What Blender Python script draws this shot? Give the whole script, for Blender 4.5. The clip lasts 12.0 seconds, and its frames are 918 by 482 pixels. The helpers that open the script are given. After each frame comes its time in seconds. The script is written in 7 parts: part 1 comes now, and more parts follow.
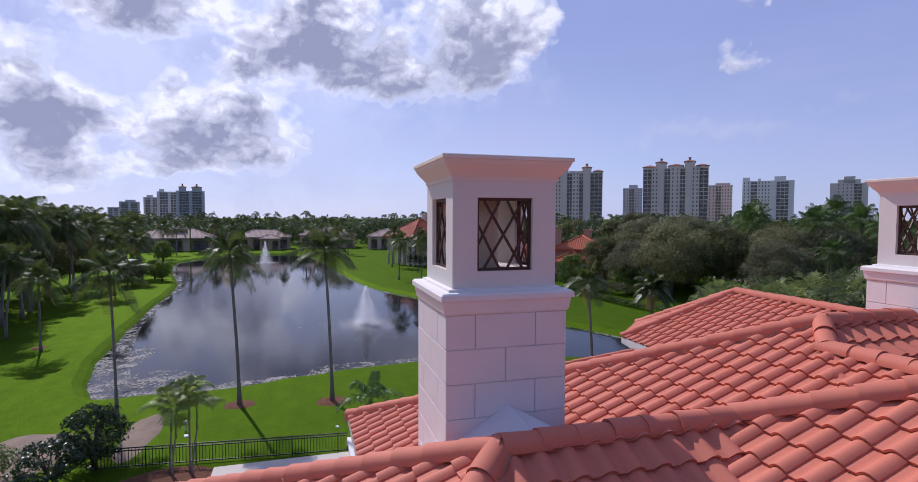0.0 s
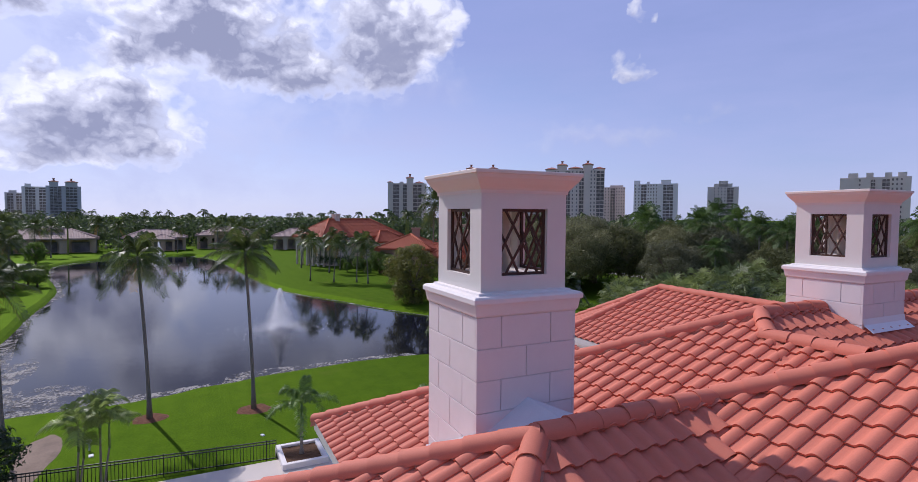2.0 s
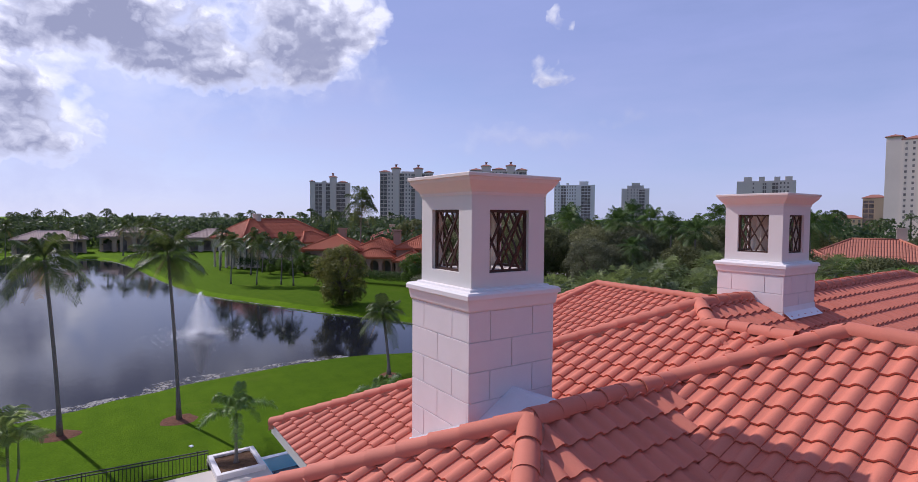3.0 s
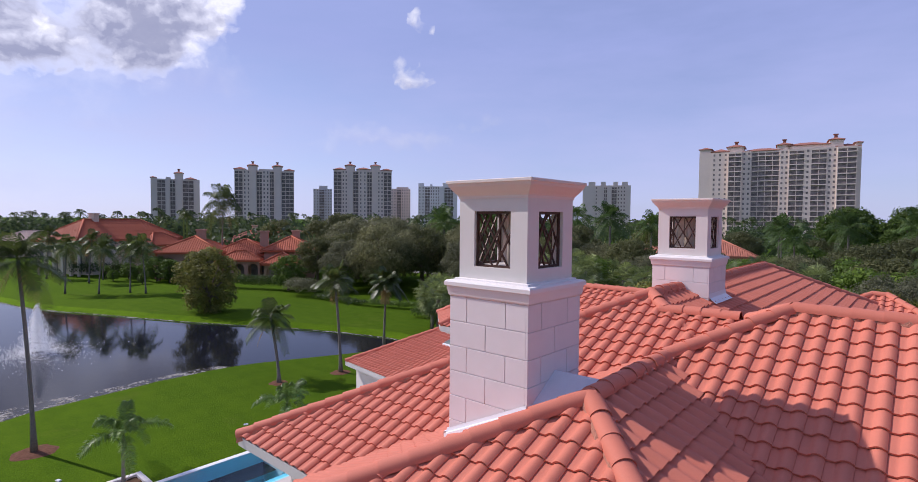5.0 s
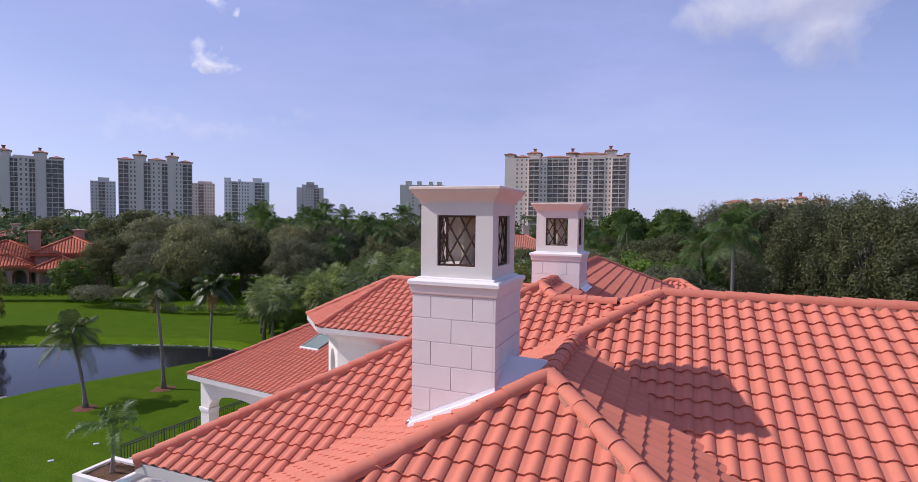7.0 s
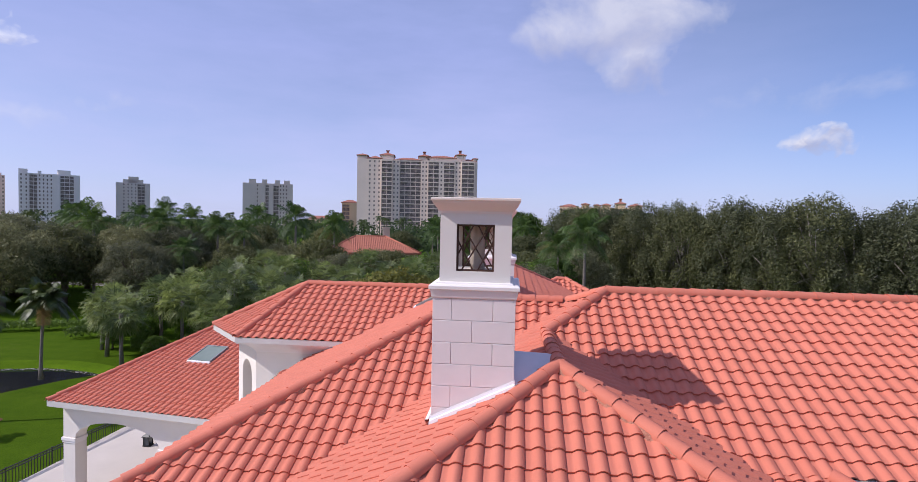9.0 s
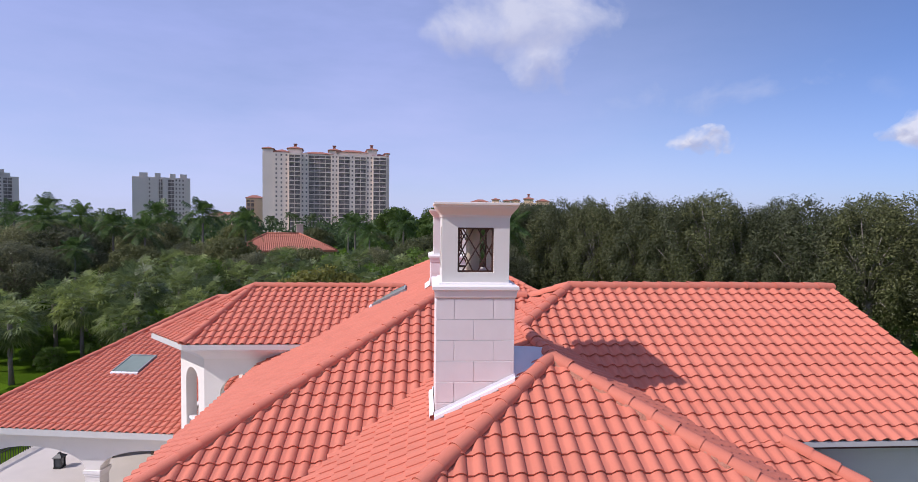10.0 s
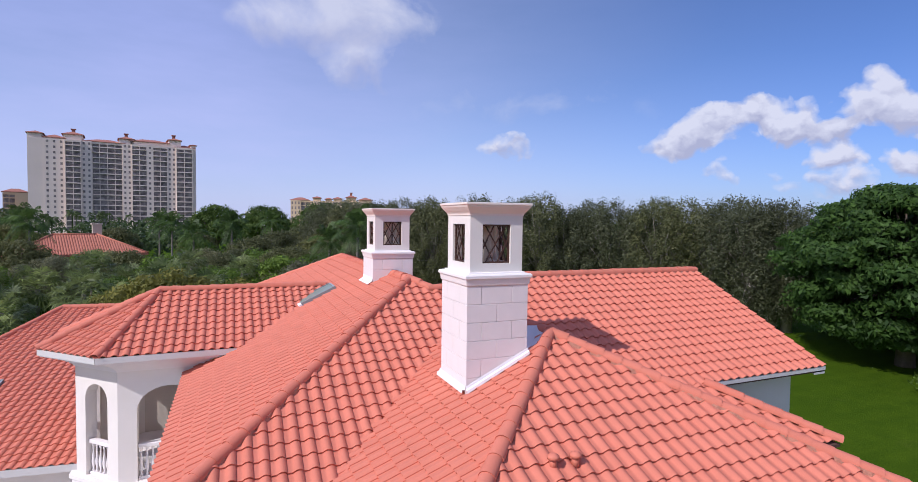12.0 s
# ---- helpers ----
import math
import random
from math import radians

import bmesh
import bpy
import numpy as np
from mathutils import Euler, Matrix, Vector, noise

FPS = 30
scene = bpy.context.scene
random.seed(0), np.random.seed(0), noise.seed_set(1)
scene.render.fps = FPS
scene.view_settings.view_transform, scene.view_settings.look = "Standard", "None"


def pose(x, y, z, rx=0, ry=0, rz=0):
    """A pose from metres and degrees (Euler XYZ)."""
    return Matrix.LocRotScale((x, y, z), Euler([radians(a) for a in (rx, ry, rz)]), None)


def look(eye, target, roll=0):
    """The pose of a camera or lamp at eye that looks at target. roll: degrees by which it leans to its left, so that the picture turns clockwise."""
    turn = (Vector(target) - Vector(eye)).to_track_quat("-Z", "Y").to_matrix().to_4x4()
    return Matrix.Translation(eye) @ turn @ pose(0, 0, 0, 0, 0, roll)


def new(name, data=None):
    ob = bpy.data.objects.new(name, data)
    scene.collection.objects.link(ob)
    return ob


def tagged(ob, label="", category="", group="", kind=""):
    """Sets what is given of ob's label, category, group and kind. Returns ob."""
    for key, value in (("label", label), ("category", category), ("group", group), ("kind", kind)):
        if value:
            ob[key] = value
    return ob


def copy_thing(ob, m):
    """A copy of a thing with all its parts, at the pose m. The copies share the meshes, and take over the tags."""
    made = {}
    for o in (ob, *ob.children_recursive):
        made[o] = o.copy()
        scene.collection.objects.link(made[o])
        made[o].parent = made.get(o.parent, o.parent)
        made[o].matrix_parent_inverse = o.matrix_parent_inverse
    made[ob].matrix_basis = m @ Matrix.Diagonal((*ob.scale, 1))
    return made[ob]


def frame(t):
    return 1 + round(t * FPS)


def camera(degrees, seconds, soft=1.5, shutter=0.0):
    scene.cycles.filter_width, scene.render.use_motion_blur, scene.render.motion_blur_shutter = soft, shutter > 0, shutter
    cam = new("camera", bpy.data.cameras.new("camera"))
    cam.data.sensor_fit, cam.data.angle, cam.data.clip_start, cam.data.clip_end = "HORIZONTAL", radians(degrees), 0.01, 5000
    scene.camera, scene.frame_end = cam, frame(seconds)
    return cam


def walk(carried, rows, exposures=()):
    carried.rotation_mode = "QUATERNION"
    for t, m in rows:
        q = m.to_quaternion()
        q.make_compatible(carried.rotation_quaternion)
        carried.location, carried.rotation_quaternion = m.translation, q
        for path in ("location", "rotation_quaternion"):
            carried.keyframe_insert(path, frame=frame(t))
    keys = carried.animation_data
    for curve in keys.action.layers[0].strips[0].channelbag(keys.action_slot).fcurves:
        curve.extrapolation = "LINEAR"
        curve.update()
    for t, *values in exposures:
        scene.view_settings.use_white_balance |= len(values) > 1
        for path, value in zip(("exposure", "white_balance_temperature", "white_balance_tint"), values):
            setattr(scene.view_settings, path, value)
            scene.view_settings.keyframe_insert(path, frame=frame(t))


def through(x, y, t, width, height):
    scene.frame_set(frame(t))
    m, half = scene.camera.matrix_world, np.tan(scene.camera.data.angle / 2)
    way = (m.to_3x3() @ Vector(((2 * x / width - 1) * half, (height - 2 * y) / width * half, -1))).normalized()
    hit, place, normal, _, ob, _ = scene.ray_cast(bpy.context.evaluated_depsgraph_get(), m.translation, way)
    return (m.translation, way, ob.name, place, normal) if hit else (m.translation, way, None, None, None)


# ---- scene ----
cam = camera(81.2, 12.0, 0.6)
PATH = [
    (0, (0.312, -0.132, 10.543), (-1.606, 0.429, 10.454), 0.2),
    (0.5, (0.271, -0.416, 10.575), (-1.636, 0.182, 10.486), 0.3),
    (1, (0.27, -0.702, 10.603), (-1.61, -0.026, 10.514), 0.3),
    (1.5, (0.275, -1.002, 10.62), (-1.567, -0.228, 10.532), 0.4),
    (2, (0.262, -1.313, 10.636), (-1.531, -0.431, 10.546), 0.4),
    (2.5, (0.246, -1.652, 10.642), (-1.48, -0.646, 10.553), 0.5),
    (3, (0.173, -2.021, 10.637), (-1.479, -0.897, 10.549), 0.4),
    (5, (-0.892, -3.853, 10.625), (-2.208, -2.349, 10.543), 0.5),
    (5.5, (-1.188, -4.291, 10.651), (-2.372, -2.682, 10.567), 0.4),
    (6, (-1.523, -4.599, 10.653), (-2.543, -2.881, 10.57), 0.5),
    (6.5, (-1.806, -4.932, 10.679), (-2.679, -3.134, 10.593), 0.5),
    (7, (-2.15, -5.28, 10.672), (-2.889, -3.424, 10.59), 0.7),
    (9, (-4.232, -6.358, 10.743), (-4.431, -4.369, 10.674), 1.1),
    (9.5, (-4.843, -6.523, 10.825), (-4.88, -4.525, 10.741), 0.8),
    (10, (-5.523, -6.729, 10.844), (-5.391, -4.735, 10.762), 0.7),
    (10.5, (-6.301, -6.902, 10.83), (-5.993, -4.928, 10.75), 0.8),
    (11, (-7.125, -7.008, 10.811), (-6.645, -5.068, 10.734), 0.8),
    (11.5, (-7.977, -7.089, 10.805), (-7.341, -5.194, 10.727), 0.7),
    (12, (-8.929, -7.052, 10.788), (-8.149, -5.212, 10.71), 0.7),
]
UNIT = 1.2    # metres to one drawn unit
walk(cam, [(t, look([UNIT * v for v in eye], [UNIT * v for v in target], roll)) for t, eye, target, roll in PATH], [(0, -0.05, 5960, 18), (3, 0.01, 6030, 19), (6, 0.15, 6180, 19), (9, 0.21, 6150, 17.5), (12, 0.17, 5950, 17)])

# ---- light ----
SUN_AZ, SUN_EL = math.radians(-161.0), math.radians(41.8)
SUN_DIR = Vector((math.cos(SUN_EL) * math.cos(SUN_AZ), math.cos(SUN_EL) * math.sin(SUN_AZ), math.sin(SUN_EL)))
sun_data = bpy.data.lights.new("sun", "SUN")
sun_data.energy, sun_data.angle, sun_data.color = 3.6, radians(0.55), (1.0, 0.94, 0.86)
sun = new("sun", sun_data)
sun.matrix_world = look(SUN_DIR * 200, (0, 0, 0))


class Nodes:
    """A small builder of node trees."""

    def __init__(self, tree):
        self.tree = tree
        tree.nodes.clear()

    def add(self, kind, inputs=None, operation="", blend_type="", rotation_type=""):
        node = self.tree.nodes.new(kind)
        if operation:
            node.operation = operation
        if blend_type:
            node.data_type, node.blend_type = "RGBA", blend_type
        if rotation_type:
            node.rotation_type = rotation_type
        for key, value in (inputs or {}).items():
            self.put(node.inputs[key], value)
        return node

    def put(self, socket, value):
        if isinstance(value, bpy.types.NodeSocket):
            self.tree.links.new(value, socket)
        elif isinstance(value, bpy.types.Node):
            self.tree.links.new(value.outputs[0], socket)
        else:
            if socket.type == "RGBA" and len(value) == 3:
                value = (*value, 1)
            socket.default_value = value

    def math(self, op, a, b=0.0, c=0.0):
        n = self.add("ShaderNodeMath", operation=op)
        self.put(n.inputs[0], a), self.put(n.inputs[1], b), self.put(n.inputs[2], c)
        return n.outputs[0]

    def ramp(self, fac, stops):
        n = self.add("ShaderNodeValToRGB")
        self.put(n.inputs[0], fac)
        el = n.color_ramp.elements
        while len(el) < len(stops):
            el.new(0.5)
        for e, (pos, col) in zip(el, stops):
            e.position, e.color = pos, (*col, 1) if len(col) == 3 else col
        return n.outputs[0]

    def mix(self, fac, a, b, blend="MIX"):
        n = self.add("ShaderNodeMix", blend_type=blend)
        self.put(n.inputs[0], fac), self.put(n.inputs[6], a), self.put(n.inputs[7], b)
        return n.outputs[2]

    def noise(self, vec, scale, detail=4.0, rough=0.55, dist=0.0):
        n = self.add("ShaderNodeTexNoise", {"Scale": scale, "Detail": detail, "Roughness": rough, "Distortion": dist})
        if vec is not None:
            self.put(n.inputs["Vector"], vec)
        return n.outputs[0]


# ---- sky ----
world = bpy.data.worlds.new("sky")
scene.world = world
world.use_nodes = True
W = Nodes(world.node_tree)
sky = W.add("ShaderNodeTexSky")
sky.sky_type, sky.sun_disc = "NISHITA", False
sky.sun_elevation, sky.sun_rotation = SUN_EL, math.pi / 2 - SUN_AZ
sky.altitude, sky.air_density, sky.dust_density, sky.ozone_density = 5.0, 1.0, 0.6, 1.6
coord = W.add("ShaderNodeTexCoord")
direction = coord.outputs["Generated"]
sep = W.add("ShaderNodeSeparateXYZ", {0: direction})
up = W.math("MAXIMUM", sep.outputs[2], 0.02)


def bearing(az, el):
    """The unit direction at az degrees from +y to the left and el degrees up."""
    a, e = radians(az), radians(el)
    return (-math.sin(a) * math.cos(e), math.cos(a) * math.cos(e), math.sin(e))


def swirl(vec, scale, amount):
    """The vector moved about by noise, so that outlines billow."""
    n = W.add("ShaderNodeTexNoise", {"Vector": vec, "Scale": scale, "Detail": 3.0, "Roughness": 0.55})
    off = W.add("ShaderNodeVectorMath", {0: n.outputs["Color"], 1: (0.5, 0.5, 0.5)}, operation="SUBTRACT")
    off = W.add("ShaderNodeVectorMath", {0: off.outputs[0], 1: (amount, amount, amount * 0.8)}, operation="MULTIPLY")
    return W.add("ShaderNodeVectorMath", {0: vec, 1: off.outputs[0]}, operation="ADD").outputs[0]


ragged = swirl(swirl(direction, 9.0, 0.14), 30.0, 0.036)


def cloud_mask(az, el, wide, high, firm=1.0):
    """A billowing ellipse in the sky, wide and high in degrees, and the same weighted to its underside."""
    a = radians(az)
    rel = W.add("ShaderNodeVectorRotate", {"Vector": ragged, "Axis": (0, 0, 1), "Angle": -a}, rotation_type="AXIS_ANGLE")
    s3 = W.add("ShaderNodeSeparateXYZ", {0: rel.outputs[0]})
    side = W.math("DIVIDE", s3.outputs[0], radians(wide) / 2)
    rise = W.math("DIVIDE", W.math("SUBTRACT", s3.outputs[2], math.sin(radians(el))), radians(high) / 2)
    ahead = W.math("GREATER_THAN", s3.outputs[1], 0.0)
    r2 = W.math("ADD", W.math("MULTIPLY", side, side), W.math("MULTIPLY", rise, rise))
    m = W.math("MULTIPLY", W.math("SUBTRACT", 1.0, W.math("MINIMUM", r2, 1.0)), firm)
    m = W.math("MULTIPLY", m, ahead)
    low = W.math("MINIMUM", W.math("MAXIMUM", W.math("SUBTRACT", 0.35, rise), 0.0), 1.0)
    return m, W.math("MULTIPLY", m, low)


CLOUDS = [
    # azimuth, elevation, width, height, firmness
    (112.0, 9.0, 14.0, 10.0, 1.0), (97.5, 8.6, 19.0, 11.0, 1.0), (104.0, 19.5, 18.0, 9.0, 1.0), (88.5, 17.5, 19.0, 11.0, 1.0), (81.0, 14.2, 13.0, 6.5, 0.9), (71.5, 18.6, 16.0, 13.0, 1.0), (95.0, 14.6, 9.0, 4.0, 0.55),
    (110.4, 4.2, 14.0, 4.5, 0.7), (101.0, 4.8, 11.0, 3.0, 0.55), (112.4, 14.5, 8.0, 5.0, 0.5), (66.0, 17.2, 2.6, 2.4, 0.5), (46.0, 19.6, 2.2, 2.2, 0.5), (46.3, 15.2, 5.0, 2.4, 0.42),
    (-27.7, 7.8, 6.6, 2.8, 0.6), (-46.1, 8.4, 9.4, 5.0, 0.95), (-53.0, 9.3, 10.5, 4.4, 1.0), (-57.9, 8.2, 5.0, 3.2, 0.8), (-62.0, 10.2, 9.0, 5.4, 1.0),
    (-58.2, 5.7, 5.6, 3.2, 0.85), (-58.1, 3.4, 9.5, 2.6, 0.55), (-48.8, 4.8, 4.0, 1.8, 0.42), (-53.4, 4.8, 3.2, 2.0, 0.42), (-64.8, 5.4, 7.0, 3.2, 0.9),
    (-85, 15, 26, 12, 0.9), (128, 12, 26, 14, 0.9), (165, 16, 44, 16, 0.9), (-140, 20, 40, 14, 0.8), (100, 33, 40, 12, 0.8),
]
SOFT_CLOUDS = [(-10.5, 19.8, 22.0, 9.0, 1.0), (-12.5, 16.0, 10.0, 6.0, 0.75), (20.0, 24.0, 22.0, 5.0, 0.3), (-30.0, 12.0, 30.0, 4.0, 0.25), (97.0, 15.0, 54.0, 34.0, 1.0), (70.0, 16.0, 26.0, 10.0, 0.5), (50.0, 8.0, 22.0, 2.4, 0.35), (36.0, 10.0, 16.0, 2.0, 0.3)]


def gather(rows):
    """The union of the cloud masks, and how low in its cloud a place lies."""
    gap, under_ = None, None
    for row in rows:
        m, u = cloud_mask(*row)
        free = W.math("SUBTRACT", 1.0, m)
        gap = free if gap is None else W.math("MULTIPLY", gap, free)
        under_ = u if under_ is None else W.math("MAXIMUM", under_, u)
    all_ = W.math("SUBTRACT", 1.0, gap)
    return all_, W.math("DIVIDE", under_, W.math("ADD", all_, 0.05))


total, lowness = gather(CLOUDS)
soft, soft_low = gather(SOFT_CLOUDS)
flat = W.add("ShaderNodeMapping", {"Vector": direction, "Scale": (1, 1, 1.3)})


def billows(vec):
    """Rounded heads at two sizes with a finer fraying, round zero."""
    heads = None
    for scale, weight in ((17.0, 0.62), (44.0, 0.30)):
        v = W.add("ShaderNodeTexVoronoi", {"Vector": vec, "Scale": scale})
        v.feature = "SMOOTH_F1"
        W.put(v.inputs["Smoothness"], 0.35)
        one = W.math("MULTIPLY", W.math("SUBTRACT", 0.46, v.outputs["Distance"]), weight)
        heads = one if heads is None else W.math("ADD", heads, one)
    fray = W.math("MULTIPLY", W.math("SUBTRACT", W.noise(vec, 48.0, 6.0, 0.6), 0.5), 0.42)
    return W.math("ADD", heads, fray)


curled = swirl(flat.outputs[0], 24.0, 0.05)
puff = billows(curled)
offset = W.add("ShaderNodeVectorMath", {0: curled, 1: tuple(0.016 * v for v in SUN_DIR)}, operation="ADD")
sunward = billows(offset.outputs[0])
dens = W.math("ADD", W.math("MULTIPLY", total, 1.05), W.math("MULTIPLY", puff, 0.9))
cover = W.ramp(dens, [(0.14, (0, 0, 0)), (0.32, (0.40, 0.40, 0.40)), (0.60, (1, 1, 1))])
cover = W.math("MULTIPLY", cover, W.ramp(total, [(0.0, (0, 0, 0)), (0.16, (1, 1, 1))]))
# thin parts shine, thick parts are grey, the sides turned to the sun are white
sunside = W.add("ShaderNodeVectorMath", {0: direction, 1: tuple(SUN_DIR)}, operation="DOT_PRODUCT").outputs["Value"]
behind = W.ramp(sunside, [(0.35, (0, 0, 0)), (0.85, (1, 1, 1))])
relief = W.math("ADD", W.math("MULTIPLY", W.math("SUBTRACT", puff, sunward), 2.6), 0.5)
broad = W.math("SUBTRACT", W.noise(curled, 10.0, 3.0, 0.5), 0.5)
deep = W.math("ADD", W.math("ADD", W.math("MULTIPLY", total, 0.72), W.math("MULTIPLY", broad, 1.3)), W.math("MULTIPLY", W.math("SUBTRACT", lowness, 0.35), 0.35))
deep = W.math("SUBTRACT", deep, W.math("MULTIPLY", W.math("SUBTRACT", relief, 0.5), 0.30))
thickness = W.ramp(W.math("MINIMUM", deep, dens), [(0.24, (0, 0, 0)), (0.42, (0.45, 0.45, 0.45)), (0.72, (1, 1, 1))])
shade_back = W.mix(thickness, (9.8, 10.0, 11.0), (3.3, 3.55, 4.9))
lit = W.math("SUBTRACT", W.math("ADD", W.math("MULTIPLY", relief, 0.55), 0.55), W.math("MULTIPLY", lowness, 0.75))
shade_front = W.mix(W.ramp(lit, [(0.15, (0, 0, 0)), (0.75, (1, 1, 1))]), (3.9, 4.1, 5.3), (6.3, 6.45, 7.1))
shade = W.mix(behind, shade_front, shade_back)
# lavender haze, thinner towards the blue north-east
haze = W.noise(W.add("ShaderNodeMapping", {"Vector": direction, "Scale": (1, 1, 4)}).outputs[0], 2.2, 5.0, 0.6)
clear = W.add("ShaderNodeVectorMath", {0: direction, 1: bearing(-75, 14)}, operation="DOT_PRODUCT").outputs["Value"]
veil = W.math("MULTIPLY", W.ramp(clear, [(0.30, (0.72, 0.72, 0.72)), (0.90, (0.03, 0.03, 0.03))]), W.math("ADD", W.math("MULTIPLY", haze, 1.5), 0.25))
low_haze = W.ramp(sep.outputs[2], [(0.0, (1, 1, 1)), (0.10, (0.62, 0.62, 0.62)), (0.30, (0.0, 0.0, 0.0))])
low_haze = W.math("MULTIPLY", low_haze, W.ramp(clear, [(0.55, (1, 1, 1)), (0.95, (0.3, 0.3, 0.3))]))
veil_col = W.mix(low_haze, (3.5, 4.1, 7.0), W.mix(behind, (5.4, 5.8, 7.9), (7.3, 7.7, 9.4)))
cool = W.mix(1.0, sky.outputs[0], W.mix(low_haze, (1.05, 1.0, 1.08), (0.80, 0.92, 1.30)), "MULTIPLY")
cool = W.mix(1.0, cool, W.ramp(clear, [(0.6, (0.95, 0.95, 0.95)), (0.97, (0.50, 0.66, 0.90))]), "MULTIPLY")
veiled = W.mix(W.math("MINIMUM", W.math("MAXIMUM", veil, W.math("MULTIPLY", low_haze, 0.75)), 0.95), cool, veil_col)
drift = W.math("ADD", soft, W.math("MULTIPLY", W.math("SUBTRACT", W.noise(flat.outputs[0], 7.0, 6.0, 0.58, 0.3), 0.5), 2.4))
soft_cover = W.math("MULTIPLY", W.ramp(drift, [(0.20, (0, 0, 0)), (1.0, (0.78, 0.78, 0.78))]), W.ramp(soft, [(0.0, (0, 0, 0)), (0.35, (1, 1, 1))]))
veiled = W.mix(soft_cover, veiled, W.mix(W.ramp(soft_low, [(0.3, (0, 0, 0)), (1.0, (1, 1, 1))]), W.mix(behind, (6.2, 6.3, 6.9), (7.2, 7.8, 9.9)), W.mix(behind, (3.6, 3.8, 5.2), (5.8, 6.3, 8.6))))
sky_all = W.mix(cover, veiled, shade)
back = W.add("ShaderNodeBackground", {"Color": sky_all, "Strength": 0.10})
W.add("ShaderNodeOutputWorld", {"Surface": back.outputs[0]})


# ---- materials ----
def material(name):
    mat = bpy.data.materials.new(name)
    mat.use_nodes = True
    return mat, Nodes(mat.node_tree)


def finish(n, colour, rough, bump=None, strength=0.3, distance=0.02, metal=0.0, spec=0.5, **more):
    inputs = {"Base Color": colour, "Roughness": rough, "Metallic": metal, "Specular IOR Level": spec, **more}
    shader = n.add("ShaderNodeBsdfPrincipled", inputs)
    if bump is not None:
        b = n.add("ShaderNodeBump", {"Strength": strength, "Distance": distance, "Height": bump})
        n.put(shader.inputs["Normal"], b.outputs[0])
    n.add("ShaderNodeOutputMaterial", {"Surface": shader.outputs[0]})
    return shader


def spot(n):
    return n.add("ShaderNodeTexCoord").outputs["Object"]


def place(n):
    return n.add("ShaderNodeNewGeometry").outputs["Position"]


def chance(n):
    """A number that differs from piece to piece, whether the pieces are objects or islands of one mesh."""
    a = n.add("ShaderNodeObjectInfo").outputs["Random"]
    b = n.add("ShaderNodeNewGeometry").outputs["Random Per Island"]
    return n.math("FRACT", n.math("ADD", a, b))


def worn(name, colour, rough=0.7, vary=0.12, scale=6.0, grain=60.0, bump=0.25, depth=0.01, spec=0.4, stain=None, metal=0.0):
    """Colour with broad blotches, fine grain and an optional stain colour."""
    mat, n = material(name)
    p = place(n)
    broad, small = n.noise(p, scale, 5.0), n.noise(p, grain, 3.0)
    dark, light = tuple(c * (1 - vary) for c in colour), tuple(min(1, c * (1 + vary)) for c in colour)
    col = n.ramp(broad, [(0.3, dark), (0.7, light)])
    col = n.mix(0.35, col, n.ramp(small, [(0.3, dark), (0.7, light)]))
    if stain:
        col = n.mix(n.ramp(n.noise(p, scale * 0.4, 6.0, 0.65), [(0.55, (0, 0, 0)), (0.75, (0.6, 0.6, 0.6))]), col, stain)
    finish(n, col, rough, n.math("ADD", small, broad), bump, depth, metal, spec)
    return mat


def tile_material(name, base):
    mat, n = material(name)
    p, r = place(n), chance(n)
    tone = n.ramp(r, [(0.0, tuple(c * 0.94 for c in base)), (0.35, base), (0.7, (base[0] * 1.02, base[1] * 1.05, base[2] * 1.06)), (1.0, (base[0] * 0.98, base[1] * 0.95, base[2] * 0.94))])
    grain = n.noise(p, 90.0, 4.0)
    soil = n.ramp(n.noise(p, 2.3, 6.0, 0.65), [(0.42, (0, 0, 0)), (0.8, (0.32, 0.32, 0.32))])
    col = n.mix(soil, tone, (base[0] * 0.62, base[1] * 0.7, base[2] * 0.72))
    chalk = n.ramp(n.noise(p, 26.0, 5.0, 0.7), [(0.62, (0, 0, 0)), (0.8, (0.22, 0.22, 0.22))])
    col = n.mix(chalk, col, (0.66, 0.42, 0.35))
    col = n.mix(0.16, col, n.ramp(grain, [(0.3, tuple(c * 0.6 for c in base)), (0.7, tuple(min(1, c * 1.3) for c in base))]))
    finish(n, col, 0.68, grain, 0.25, 0.004, spec=0.18)
    return mat


TILE = tile_material("terracotta_tile", (0.605, 0.192, 0.125))
OLD_TILE = tile_material("weathered_tile", (0.50, 0.135, 0.065))
STUCCO = worn("white_stucco", (0.75, 0.695, 0.645), 0.8, 0.03, 1.8, 140.0, 0.35, 0.004, 0.3)
BLOCK = worn("painted_block", (0.77, 0.705, 0.685), 0.78, 0.035, 3.0, 120.0, 0.35, 0.004, 0.3)
TRIM = worn("painted_trim", (0.80, 0.75, 0.725), 0.7, 0.03, 2.5, 90.0, 0.15, 0.003, 0.3)
# chimney cap: warm light bounced off the roof is put into the trim colour
CAP_BOUNCE = worn("bounce_tinted_trim", (0.80, 0.69, 0.62), 0.7, 0.03, 2.5, 90.0, 0.15, 0.003, 0.3)
